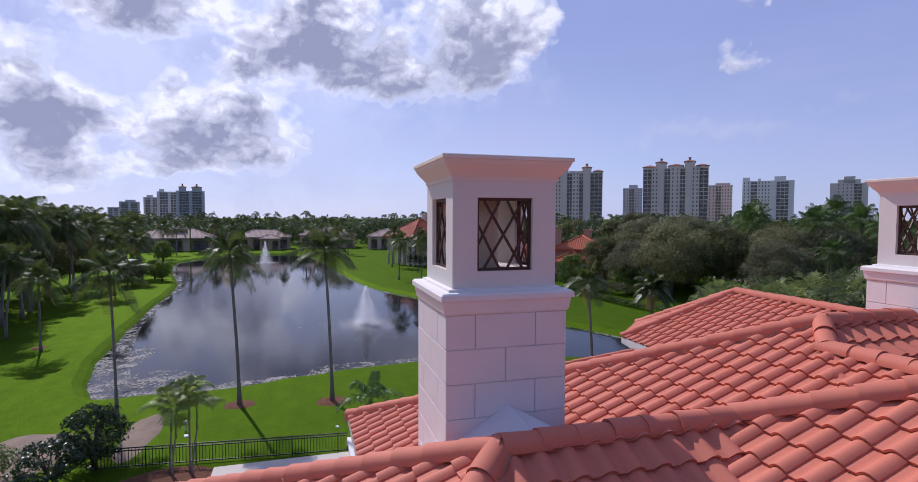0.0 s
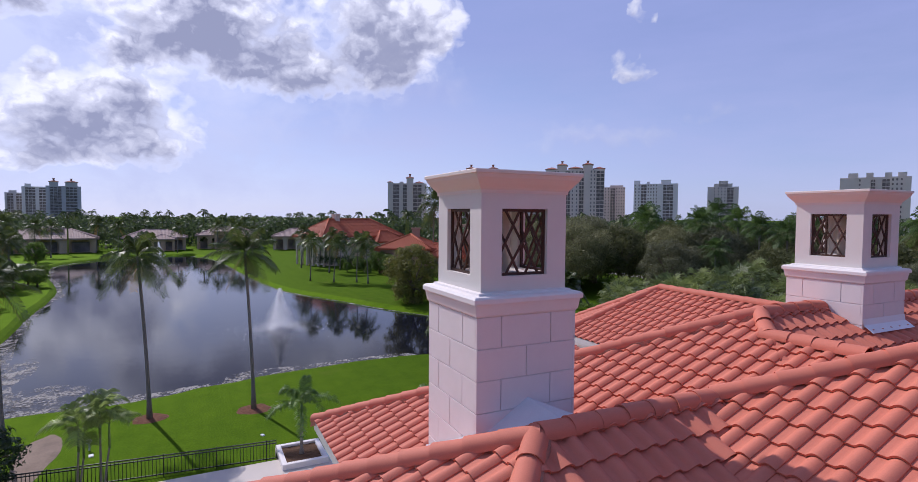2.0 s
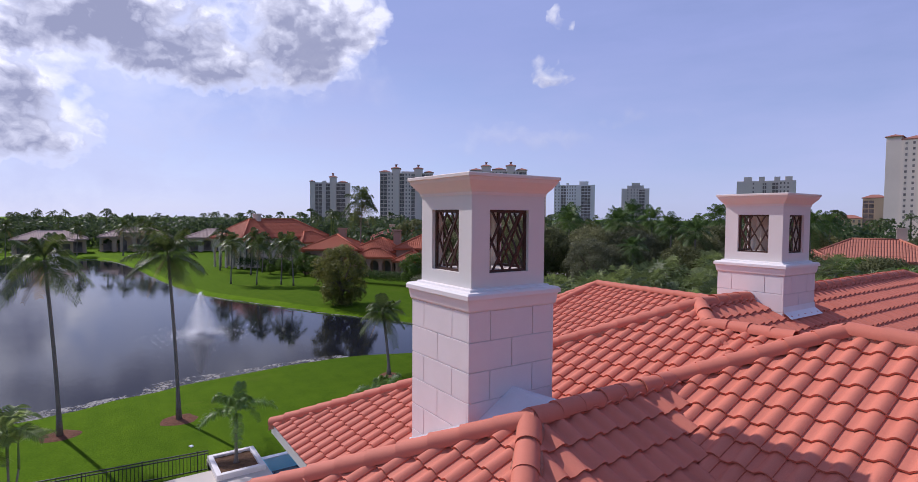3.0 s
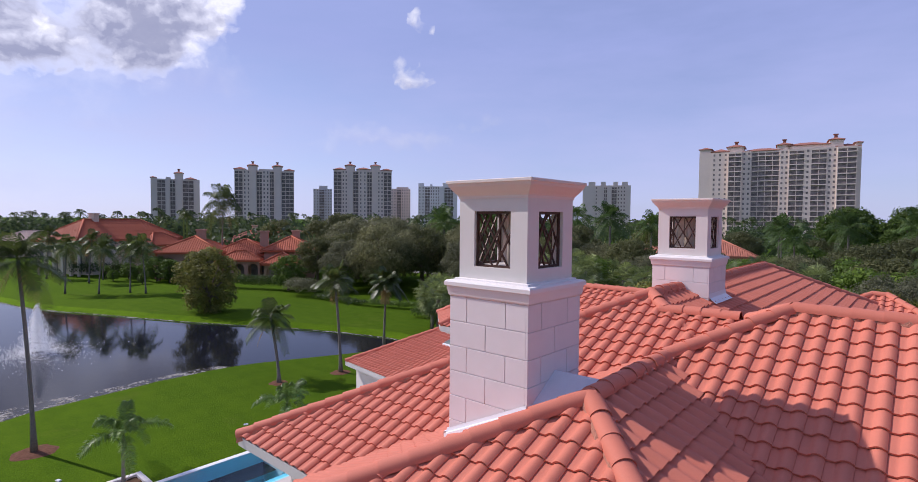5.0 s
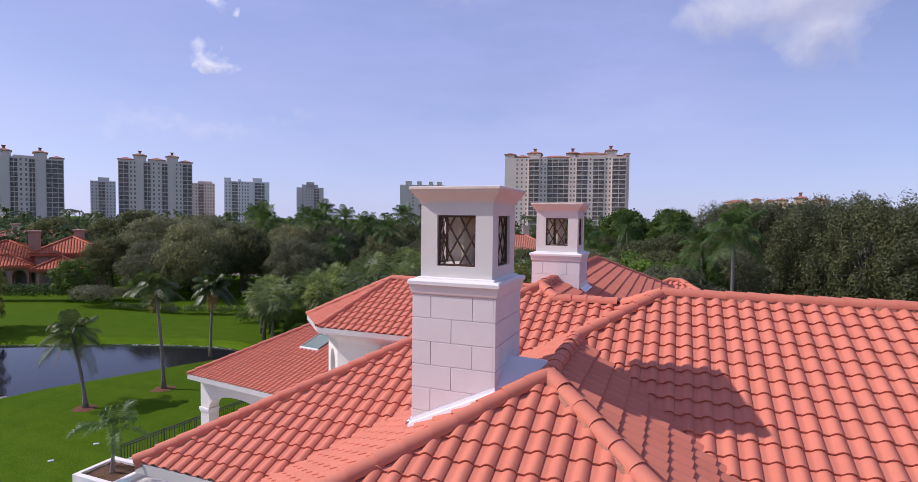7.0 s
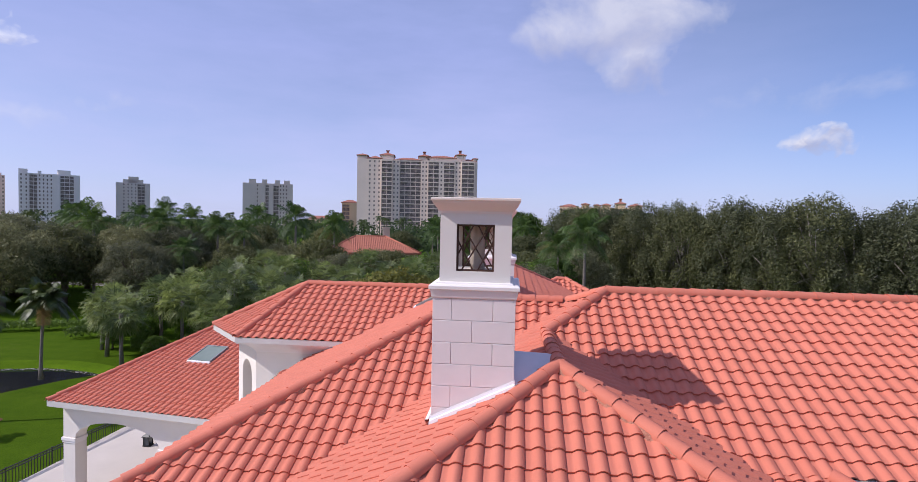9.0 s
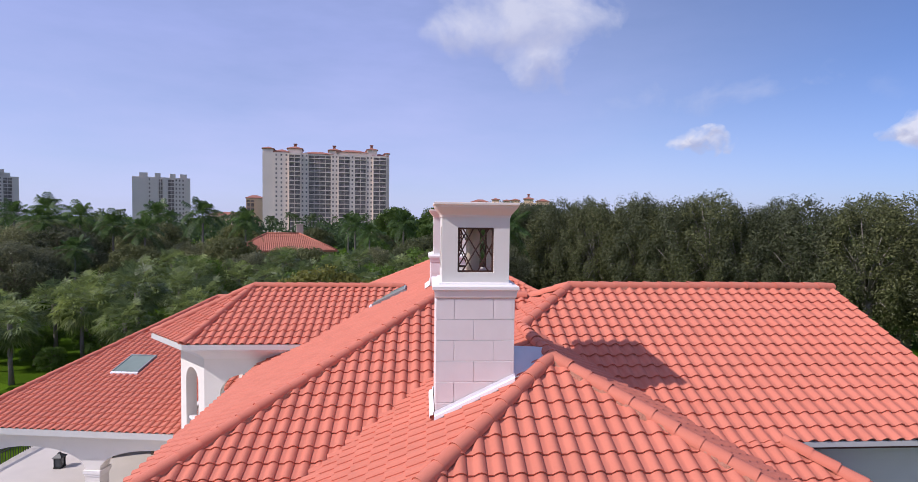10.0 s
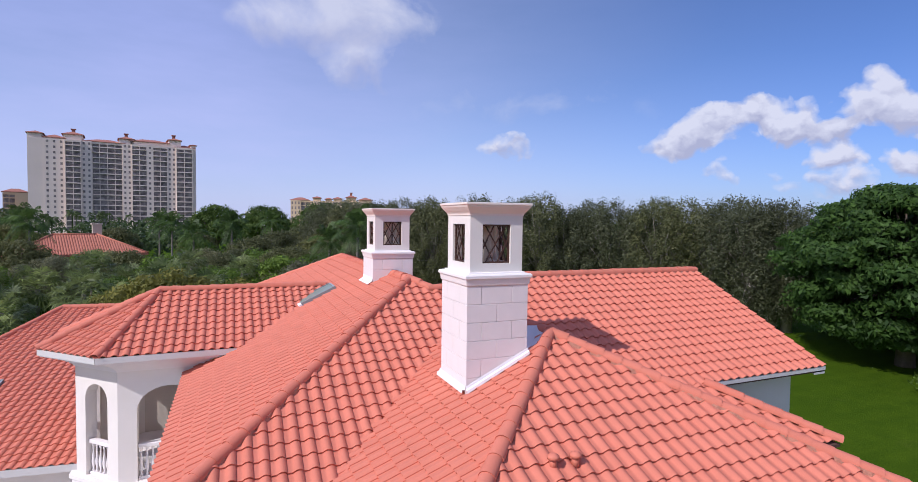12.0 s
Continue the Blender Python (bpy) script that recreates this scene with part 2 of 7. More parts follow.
GROOVE = worn("block_joint", (0.70, 0.66, 0.655), 0.9, 0.06, 5.0, 100.0, 0.2, 0.003, 0.2)
BRONZE = worn("bronze_lattice", (0.075, 0.035, 0.024), 0.5, 0.2, 12.0, 90.0, 0.1, 0.002, 0.4, metal=0.2)
FLASHING = worn("white_flashing", (0.82, 0.82, 0.83), 0.45, 0.03, 4.0, 60.0, 0.1, 0.002, 0.5)
SADDLE = worn("grey_saddle_metal", (0.62, 0.64, 0.68), 0.5, 0.06, 3.0, 50.0, 0.1, 0.003, 0.5)
MORTAR = worn("roof_mortar", (0.46, 0.21, 0.145), 0.95, 0.25, 14.0, 70.0, 0.8, 0.02, 0.2, stain=(0.30, 0.22, 0.18))
UNDERLAY = worn("roof_underlay", (0.10, 0.055, 0.045), 0.95, 0.2, 5.0, 40.0, 0.3, 0.01, 0.2)
BARK = worn("palm_bark", (0.23, 0.20, 0.175), 0.9, 0.22, 9.0, 40.0, 0.6, 0.02, 0.2, stain=(0.16, 0.13, 0.10))
TREE_BARK = worn("tree_bark", (0.16, 0.125, 0.10), 0.95, 0.25, 6.0, 30.0, 0.7, 0.03, 0.2)
CROWNSHAFT = worn("green_crownshaft", (0.13, 0.20, 0.06), 0.5, 0.15, 8.0, 40.0, 0.2, 0.01, 0.4)
MULCH = worn("red_mulch", (0.17, 0.080, 0.050), 0.95, 0.4, 6.0, 40.0, 0.9, 0.04, 0.1)
SOIL = worn("brown_soil", (0.13, 0.075, 0.045), 0.95, 0.35, 5.0, 35.0, 0.8, 0.03, 0.1)
SAND = worn("bare_sand", (0.27, 0.205, 0.155), 0.95, 0.25, 0.8, 12.0, 0.6, 0.05, 0.1)
DECK = worn("pale_stone_deck", (0.57, 0.51, 0.45), 0.75, 0.07, 0.7, 25.0, 0.2, 0.01, 0.3)
BLACK_METAL = worn("black_metal", (0.02, 0.02, 0.022), 0.45, 0.2, 8.0, 60.0, 0.1, 0.002, 0.5)
# white eave boards with their shade put in as grey; lawn covers share it
SHADE_TRIM = worn("shade_grey_trim", (0.60, 0.575, 0.55), 0.55, 0.04, 2.0, 60.0, 0.1, 0.003, 0.4)
ASPHALT = worn("pale_road", (0.30, 0.28, 0.26), 0.9, 0.1, 0.6, 20.0, 0.2, 0.01, 0.2)


def leaf_material(name, low, high, shine=0.5, through=0.35, gloss=0.12):
    mat, n = material(name)
    r = chance(n)
    tone = n.ramp(r, [(0.0, low), (0.6, high), (1.0, tuple(min(1, c * 1.25) for c in high))])
    patch = n.noise(place(n), 0.6, 3.0)
    col = n.mix(n.ramp(patch, [(0.38, (0, 0, 0)), (0.62, (0.7, 0.7, 0.7))]), tone, low)
    plant = n.ramp(n.add("ShaderNodeObjectInfo").outputs["Random"], [(0.0, (0.72, 0.74, 0.80)), (0.5, (1.0, 1.0, 1.0)), (1.0, (1.36, 1.30, 1.02))])
    col = n.mix(1.0, col, plant, "MULTIPLY")
    one = n.add("ShaderNodeBsdfPrincipled", {"Base Color": col, "Roughness": shine, "Specular IOR Level": gloss})
    two = n.add("ShaderNodeBsdfTranslucent", {"Color": n.mix(0.5, col, tuple(min(1, c * 1.8) for c in high))})
    both = n.add("ShaderNodeMixShader", {0: through, 1: one.outputs[0], 2: two.outputs[0]})
    n.add("ShaderNodeOutputMaterial", {"Surface": both.outputs[0]})
    return mat


FERN_LEAF = leaf_material("fern_leaf", (0.03, 0.065, 0.02), (0.085, 0.15, 0.04))
LIGHT_FROND = leaf_material("light_frond", (0.12, 0.17, 0.05), (0.34, 0.42, 0.13), 0.42, 0.45, 0.3)
PALM_LEAF = leaf_material("palm_leaf", (0.036, 0.058, 0.017), (0.135, 0.175, 0.042), 0.45, 0.24, 0.3)
ROYAL_LEAF = leaf_material("royal_palm_leaf", (0.032, 0.060, 0.018), (0.10, 0.165, 0.04), 0.5, 0.3, 0.18)
SABAL_LEAF = leaf_material("sabal_leaf", (0.055, 0.082, 0.026), (0.200, 0.245, 0.080), 0.5, 0.3, 0.25)
DEAD_LEAF = leaf_material("dry_frond", (0.180, 0.112, 0.045), (0.360, 0.240, 0.105))
OAK_LEAF = leaf_material("dark_leaf", (0.058, 0.068, 0.028), (0.15, 0.158, 0.065))
GREY_LEAF = leaf_material("grey_green_leaf", (0.085, 0.092, 0.048), (0.21, 0.212, 0.115))
BRIGHT_LEAF = leaf_material("bright_leaf", (0.05, 0.09, 0.018), (0.125, 0.195, 0.036))
YELLOW_LEAF = leaf_material("yellow_green_leaf", (0.09, 0.095, 0.022), (0.21, 0.2, 0.045))
HEDGE_LEAF = leaf_material("hedge_leaf", (0.03, 0.055, 0.014), (0.075, 0.12, 0.028))

GRASS, n = material("lawn_grass")
p = place(n)
broad = n.noise(p, 0.05, 5.0, 0.6)
mid = n.noise(p, 0.7, 5.0, 0.65)
small = n.noise(p, 9.0, 4.0, 0.7)
col = n.ramp(broad, [(0.3, (0.036, 0.080, 0.004)), (0.7, (0.072, 0.128, 0.007))])
col = n.mix(0.5, col, n.ramp(mid, [(0.3, (0.024, 0.060, 0.003)), (0.72, (0.088, 0.146, 0.008))]))
col = n.mix(0.4, col, n.ramp(small, [(0.3, (0.012, 0.040, 0.002)), (0.7, (0.092, 0.150, 0.010))]))
stripes = n.noise(n.add("ShaderNodeMapping", {"Vector": p, "Rotation": (0, 0, 0.4), "Scale": (0.06, 1.1, 1.0)}).outputs[0], 0.8, 2.0)
col = n.mix(n.ramp(stripes, [(0.42, (0, 0, 0)), (0.62, (0.14, 0.14, 0.14))]), col, (0.094, 0.150, 0.009))
col = n.mix(n.ramp(n.noise(p, 0.16, 6.0, 0.7), [(0.60, (0, 0, 0)), (0.80, (0.4, 0.4, 0.4))]), col, (0.15, 0.14, 0.045))
blades = n.add("ShaderNodeBump", {"Strength": 0.9, "Distance": 0.08, "Height": n.math("ADD", small, mid)})
turf = n.add("ShaderNodeBsdfPrincipled", {"Base Color": n.mix(1.0, col, (0.84, 0.84, 0.84), "MULTIPLY"), "Roughness": 0.9, "Specular IOR Level": 0.03, "Normal": blades.outputs[0]})
sheen = n.add("ShaderNodeBsdfGlossy", {"Color": n.mix(1.0, col, (2.6, 2.6, 1.6), "MULTIPLY"), "Roughness": 0.62, "Normal": blades.outputs[0]})
n.add("ShaderNodeOutputMaterial", {"Surface": n.add("ShaderNodeMixShader", {0: 0.20, 1: turf.outputs[0], 2: sheen.outputs[0]}).outputs[0]})

WATER, n = material("lake_water")
p = place(n)
stretch = n.add("ShaderNodeMapping", {"Vector": p, "Rotation": (0, 0, 0.5), "Scale": (1.0, 2.4, 1.0)}).outputs[0]
breeze = n.ramp(n.noise(p, 0.045, 3.0, 0.6), [(0.38, (0.25, 0.25, 0.25)), (0.66, (1, 1, 1))])
ripple = n.math("ADD", n.math("MULTIPLY", n.math("MULTIPLY", n.noise(stretch, 3.2, 4.0, 0.6), breeze), 0.6), n.math("MULTIPLY", n.noise(stretch, 0.35, 3.0), 0.7))
finish(n, (0.010, 0.011, 0.017), 0.02, ripple, 0.22, 0.030, spec=0.32, IOR=1.33)

POOL, n = material("pool_water")
film = n.add("ShaderNodeBsdfTransparent", {"Color": (0.60, 0.90, 0.97, 1.0)})
wavelets = n.add("ShaderNodeBump", {"Strength": 0.12, "Distance": 0.02, "Height": n.noise(place(n), 3.0, 4.0)})
gleam = n.add("ShaderNodeBsdfGlossy", {"Roughness": 0.03, "Normal": wavelets.outputs[0]})
edge = n.add("ShaderNodeFresnel", {"IOR": 1.33, "Normal": wavelets.outputs[0]})
n.add("ShaderNodeOutputMaterial", {"Surface": n.add("ShaderNodeMixShader", {0: edge.outputs[0], 1: film.outputs[0], 2: gleam.outputs[0]}).outputs[0]})
POOL_WALL = worn("pool_plaster", (0.26, 0.72, 0.86), 0.7, 0.06, 1.2, 30.0, 0.1, 0.004, 0.3)

SPRAY, n = material("fountain_spray")
mist = n.add("ShaderNodeBsdfTranslucent", {"Color": (1.0, 1.0, 1.0)})
mist2 = n.add("ShaderNodeBsdfDiffuse", {"Color": (1.0, 1.0, 1.0)})
clear = n.add("ShaderNodeBsdfTransparent")
m1 = n.add("ShaderNodeMixShader", {0: 0.5, 1: mist.outputs[0], 2: mist2.outputs[0]})
m2 = n.add("ShaderNodeMixShader", {0: 0.92, 1: clear.outputs[0], 2: m1.outputs[0]})
n.add("ShaderNodeOutputMaterial", {"Surface": m2.outputs[0]})

ALGAE, n = material("pale_algae")
p = place(n)
scum = n.math("ADD", n.math("MULTIPLY", n.noise(p, 0.9, 4.0, 0.6), 0.5), n.math("MULTIPLY", n.noise(p, 4.5, 5.0, 0.7), 0.5))
film = n.add("ShaderNodeBsdfPrincipled", {"Base Color": n.ramp(n.noise(p, 7.0, 5.0, 0.7), [(0.3, (0.15, 0.14, 0.12)), (0.7, (0.46, 0.44, 0.41))]), "Roughness": 0.8, "Specular IOR Level": 0.2})
holes = n.add("ShaderNodeMixShader", {0: n.ramp(scum, [(0.47, (0, 0, 0)), (0.58, (0.9, 0.9, 0.9))]), 1: n.add("ShaderNodeBsdfTransparent").outputs[0], 2: film.outputs[0]})
n.add("ShaderNodeOutputMaterial", {"Surface": holes.outputs[0]})

GLASS, n = material("window_glass")
finish(n, (0.03, 0.04, 0.05), 0.05, spec=0.8)
SKYLIGHT, n = material("skylight_glass")
finish(n, n.ramp(n.noise(place(n), 1.2), [(0.3, (0.17, 0.215, 0.18)), (0.7, (0.23, 0.275, 0.235))]), 0.4, spec=0.3)


# ---- helpers for meshes ----
def mesh_of(bm, name, mat, smooth=False):
    me = bpy.data.meshes.new(name)
    if smooth:
        for f in bm.faces:
            f.smooth = True
    bm.to_mesh(me)
    bm.free()
    for m in (mat if isinstance(mat, (list, tuple)) else [mat]):
        me.materials.append(m)
    return me


def mesh_from(name, verts, faces, mat, smooth=False):
    me = bpy.data.meshes.new(name)
    me.from_pydata(verts, [], faces)
    for m in (mat if isinstance(mat, (list, tuple)) else [mat]):
        me.materials.append(m)
    if smooth:
        me.polygons.foreach_set("use_smooth", [True] * len(me.polygons))
    me.update()
    return me


def part(name, data, parent, mat=None, label="", m=None, smooth=False):
    """Links a bmesh or a mesh as one mesh object under a thing or a part."""
    me = mesh_of(data, name, mat, smooth) if isinstance(data, bmesh.types.BMesh) else data
    ob = new(name, me)
    ob.parent = parent
    if m is not None:
        ob.matrix_basis = m
    return tagged(ob, label) if label else ob


def thing(name, at=(0, 0, 0), turn=0.0, label="", category="", group="", kind=""):
    ob = new(name)
    ob.matrix_basis = pose(*at, 0, 0, turn)
    ob.empty_display_size = 0.2
    return tagged(ob, label, category, group, kind)


def solid(name, bm, mat, label="", category="", group="", kind="", smooth=False):
    return tagged(new(name, mesh_of(bm, name, mat, smooth)), label, category, group, kind)


def box(bm, x0, x1, y0, y1, z0, z1, bevel=0.0):
    vs = [bm.verts.new(c) for c in ((x0, y0, z0), (x1, y0, z0), (x1, y1, z0), (x0, y1, z0), (x0, y0, z1), (x1, y0, z1), (x1, y1, z1), (x0, y1, z1))]
    fs = [bm.faces.new([vs[i] for i in q]) for q in ((3, 2, 1, 0), (4, 5, 6, 7), (0, 1, 5, 4), (1, 2, 6, 5), (2, 3, 7, 6), (3, 0, 4, 7))]
    if bevel:
        edges = list({e for f in fs for e in f.edges})
        bmesh.ops.bevel(bm, geom=edges, offset=bevel, segments=2, profile=0.5, affect="EDGES")
    return bm


def boxes(*rows, bevel=0.0):
    bm = bmesh.new()
    for r in rows:
        box(bm, *r, bevel=bevel)
    return bm


def prism(bm, outline, z0, z1):
    """An upright prism over a plan outline, counter-clockwise."""
    low = [bm.verts.new((x, y, z0)) for x, y in outline]
    top = [bm.verts.new((x, y, z1)) for x, y in outline]
    k = len(outline)
    bm.faces.new(top), bm.faces.new(low[::-1])
    for i in range(k):
        bm.faces.new((low[i], low[(i + 1) % k], top[(i + 1) % k], top[i]))
    return bm


def square_sweep(bm, cx, cy, profile):
    """A closed square moulding: profile rows of half-width and height, from bottom to top."""
    rings = [[bm.verts.new((cx + sx * h, cy + sy * h, z)) for sx, sy in ((-1, -1), (1, -1), (1, 1), (-1, 1))] for h, z in profile]
    for a, b in zip(rings, rings[1:]):
        for i in range(4):
            bm.faces.new((a[i], a[(i + 1) % 4], b[(i + 1) % 4], b[i]))
    bm.faces.new(rings[0][::-1]), bm.faces.new(rings[-1])
    return bm


def tube(bm, points, radii, sides=8, closed=True):
    """A tapered tube through points."""
    rings = []
    pts = [Vector(q) for q in points]
    for i, q in enumerate(pts):
        d = (pts[min(i + 1, len(pts) - 1)] - pts[max(i - 1, 0)]).normalized()
        a = d.cross(Vector((0.3, 0.9, 0.1)) if abs(d.z) > 0.5 else Vector((0, 0, 1))).normalized()
        b = d.cross(a)
        rings.append([bm.verts.new(q + (a * math.cos(w) + b * math.sin(w)) * radii[i]) for w in (2 * math.pi * k / sides for k in range(sides))])
    for r0, r1 in zip(rings, rings[1:]):
        for k in range(sides):
            f = bm.faces.new((r0[k], r0[(k + 1) % sides], r1[(k + 1) % sides], r1[k]))
            f.smooth = True
    if closed:
        bm.faces.new(rings[0][::-1]), bm.faces.new(rings[-1])
    return bm

# ---- ground, lake ----
LAKE = [(-35.2, -12.6), (-34.7, -8), (-35, -4), (-36.6, 1.5), (-37.6, 7), (-37.8, 13.5), (-35.6, 20), (-33, 25.5), (-31.2, 27.6), (-33, 29.2), (-37.5, 29.8), (-43, 28.4), (-50, 25.3),
        (-60, 20), (-70, 15.8), (-81, 11.2), (-98, 8.3), (-130, 5.4), (-152, 2), (-163, -4), (-163, -13), (-155, -21.5), (-140, -28.5), (-118, -26), (-92, -19.8), (-68, -18), (-52, -16.4), (-42.5, -15.2)]


def rounded(outline, steps=6, rough=0.25):
    """A smooth closed line through the corners, with a little unevenness."""
    out, k = [], len(outline)
    for i in range(k):
        a, b, c, d = (Vector((*outline[(i + j - 1) % k], 0)) for j in range(4))
        for s in range(steps):
            t = s / steps
            q = 0.5 * ((2 * b) + (c - a) * t + (2 * a - 5 * b + 4 * c - d) * t * t + (3 * b - a - 3 * c + d) * t ** 3)
            w = rough * noise.noise(Vector((q.x * 0.5, q.y * 0.5, 0)))
            out.append((q.x + w, q.y + w))
    return out


shore = rounded(LAKE)


def inset(outline, amount):
    out, k = [], len(outline)
    for i in range(k):
        a, b = Vector(outline[i - 1]), Vector(outline[(i + 1) % k])
        d = (b - a).normalized()
        out.append((outline[i][0] + d.y * amount, outline[i][1] - d.x * amount))
    return out


area = sum(a[0] * b[1] - b[0] * a[1] for a, b in zip(shore, shore[1:] + shore[:1]))
INWARD = -1.0 if area > 0 else 1.0
bm = bmesh.new()
far = [(-3200, -3200), (3200, -3200), (3200, 3200), (-3200, 3200)]
rings = []
for line, z in ((far, 0.0), (shore, 0.0), (inset(shore, 0.5 * INWARD), -0.22), (inset(shore, 1.3 * INWARD), -0.75)):
    vs = [bm.verts.new((x, y, z)) for x, y in line]
    rings.append([vs, [bm.edges.new((vs[i], vs[(i + 1) % len(vs)])) for i in range(len(vs))] if z == 0.0 else None])
POOL_BOX = (-23.32, -19.8, 3.6, 9.0)
vs = [bm.verts.new((x, y, 0.0)) for x, y in ((POOL_BOX[0] + 0.1, POOL_BOX[2]), (POOL_BOX[1], POOL_BOX[2]), (POOL_BOX[1], POOL_BOX[3]), (POOL_BOX[0] + 0.1, POOL_BOX[3]))]
basin = [bm.edges.new((vs[i], vs[(i + 1) % 4])) for i in range(4)]
bmesh.ops.triangle_fill(bm, use_beauty=True, edges=rings[0][1] + rings[1][1] + basin)
corners = set(vs)
bmesh.ops.delete(bm, geom=[f for f in bm.faces if set(f.verts) <= corners], context="FACES_ONLY")
for (a, _), (b, _) in ((rings[1], rings[2]), (rings[2], rings[3])):
    k = len(a)
    for i in range(k):
        bm.faces.new((a[i], a[(i + 1) % k], b[(i + 1) % k], b[i]))
bmesh.ops.recalc_face_normals(bm, faces=bm.faces)
if sum(f.normal.z * f.calc_area() for f in bm.faces) < 0:
    bmesh.ops.reverse_faces(bm, faces=bm.faces)
solid("ground", bm, GRASS, "mown green lawn sloping to the lake bank", "lawn", kind="structure")
bm = bmesh.new()
vs = [bm.verts.new((x, y, -0.42)) for x, y in ((-178, -45), (-22, -45), (-22, 45), (-178, 45))]
bm.faces.new(vs)
solid("water", bm, WATER, "dark rippled lake reflecting clouds and trees", "lake", kind="structure")

# ---- the house: roof planes ----
S = 0.48
COL, EXPO, LONG = 0.237, 0.290, 0.345
COSA = 1 / math.sqrt(1 + S * S)


def tile_profile():
    """One S-shaped tile across: a shallow pan and a round barrel whose free edge laps over the next pan."""
    out = []
    for u in (0.0, 0.14, 0.28, 0.40, 0.47, 0.54, 0.62, 0.71, 0.80, 0.89, 0.97, 1.02, 1.06):
        z = 0.005 + (0.051 * math.sin(math.pi * (u - 0.42) / 0.71) ** 0.9 if u > 0.42 else 0.004 * (1 - u / 0.42))
        out.append((COL * (u - 0.22), z))
    return out


def tile_shape():
    """Vertices and faces of one tile: x across, y up the slope, z off the roof; its foot is lifted over the next course."""
    prof, verts, faces = tile_profile(), [], []
    k = len(prof)
    lift = lambda y: 0.037 * (1 - y / LONG)
    for y in (0.0, LONG):
        verts += [(x, y, z + lift(y)) for x, z in prof]
    faces += [(i, i + 1, k + i + 1, k + i) for i in range(k - 1)]
    base = len(verts)
    verts += [(x, 0.0, z + lift(0)) for x, z in prof] + [(x, 0.004, z + lift(0) - 0.026) for x, z in prof]
    faces += [(base + k + i, base + k + i + 1, base + i + 1, base + i) for i in range(k - 1)]
    b = len(verts)
    xe, ze = prof[-1]
    verts += [(xe, 0.0, ze + lift(0)), (xe, LONG, ze), (xe, LONG, ze - 0.018), (xe, 0.0, ze + lift(0) - 0.022)]
    faces.append((b, b + 3, b + 2, b + 1))
    return verts, faces, k - 1


TV, TF, TOPS = tile_shape()
tile_mesh = mesh_from("tile", TV, TF, TILE)
tile_mesh.polygons.foreach_set("use_smooth", [i < TOPS for i in range(len(TF))])
old_tile_mesh = tile_mesh.copy()
old_tile_mesh.materials.clear()
old_tile_mesh.materials.append(OLD_TILE)


def cap_shape(r0=0.118, r1=0.112, long=0.40, sides=9):
    """One half-round ridge cap along y, its wide lower end at y=0."""
    verts, faces = [], []
    for y, r, dz in ((0.0, r0, 0.018), (long, r1, 0.002)):
        verts += [(r * math.cos(a), y, r * 0.9 * math.sin(a) + dz - 0.018) for a in (math.pi * (-0.06 + 1.12 * i / sides) for i in range(sides + 1))]
    k = sides + 1
    faces += [(i + 1, i, k + i, k + i + 1) for i in range(sides)]
    b = len(verts)
    verts += [(r0 * math.cos(a), 0.0, r0 * 0.9 * math.sin(a)) for a in (math.pi * (-0.06 + 1.12 * i / sides) for i in range(k))]
    verts += [((r0 - 0.018) * math.cos(a), 0.006, (r0 - 0.018) * 0.9 * math.sin(a)) for a in (math.pi * (-0.06 + 1.12 * i / sides) for i in range(k))]
    faces += [(b + i, b + i + 1, b + k + i + 1, b + k + i) for i in range(sides)]
    return verts, faces, sides


CV, CF, CTOPS = cap_shape()
cap_mesh = mesh_from("ridge_cap", CV, CF, TILE)
cap_mesh.polygons.foreach_set("use_smooth", [i < CTOPS for i in range(len(CF))])
jig = random.Random(5)


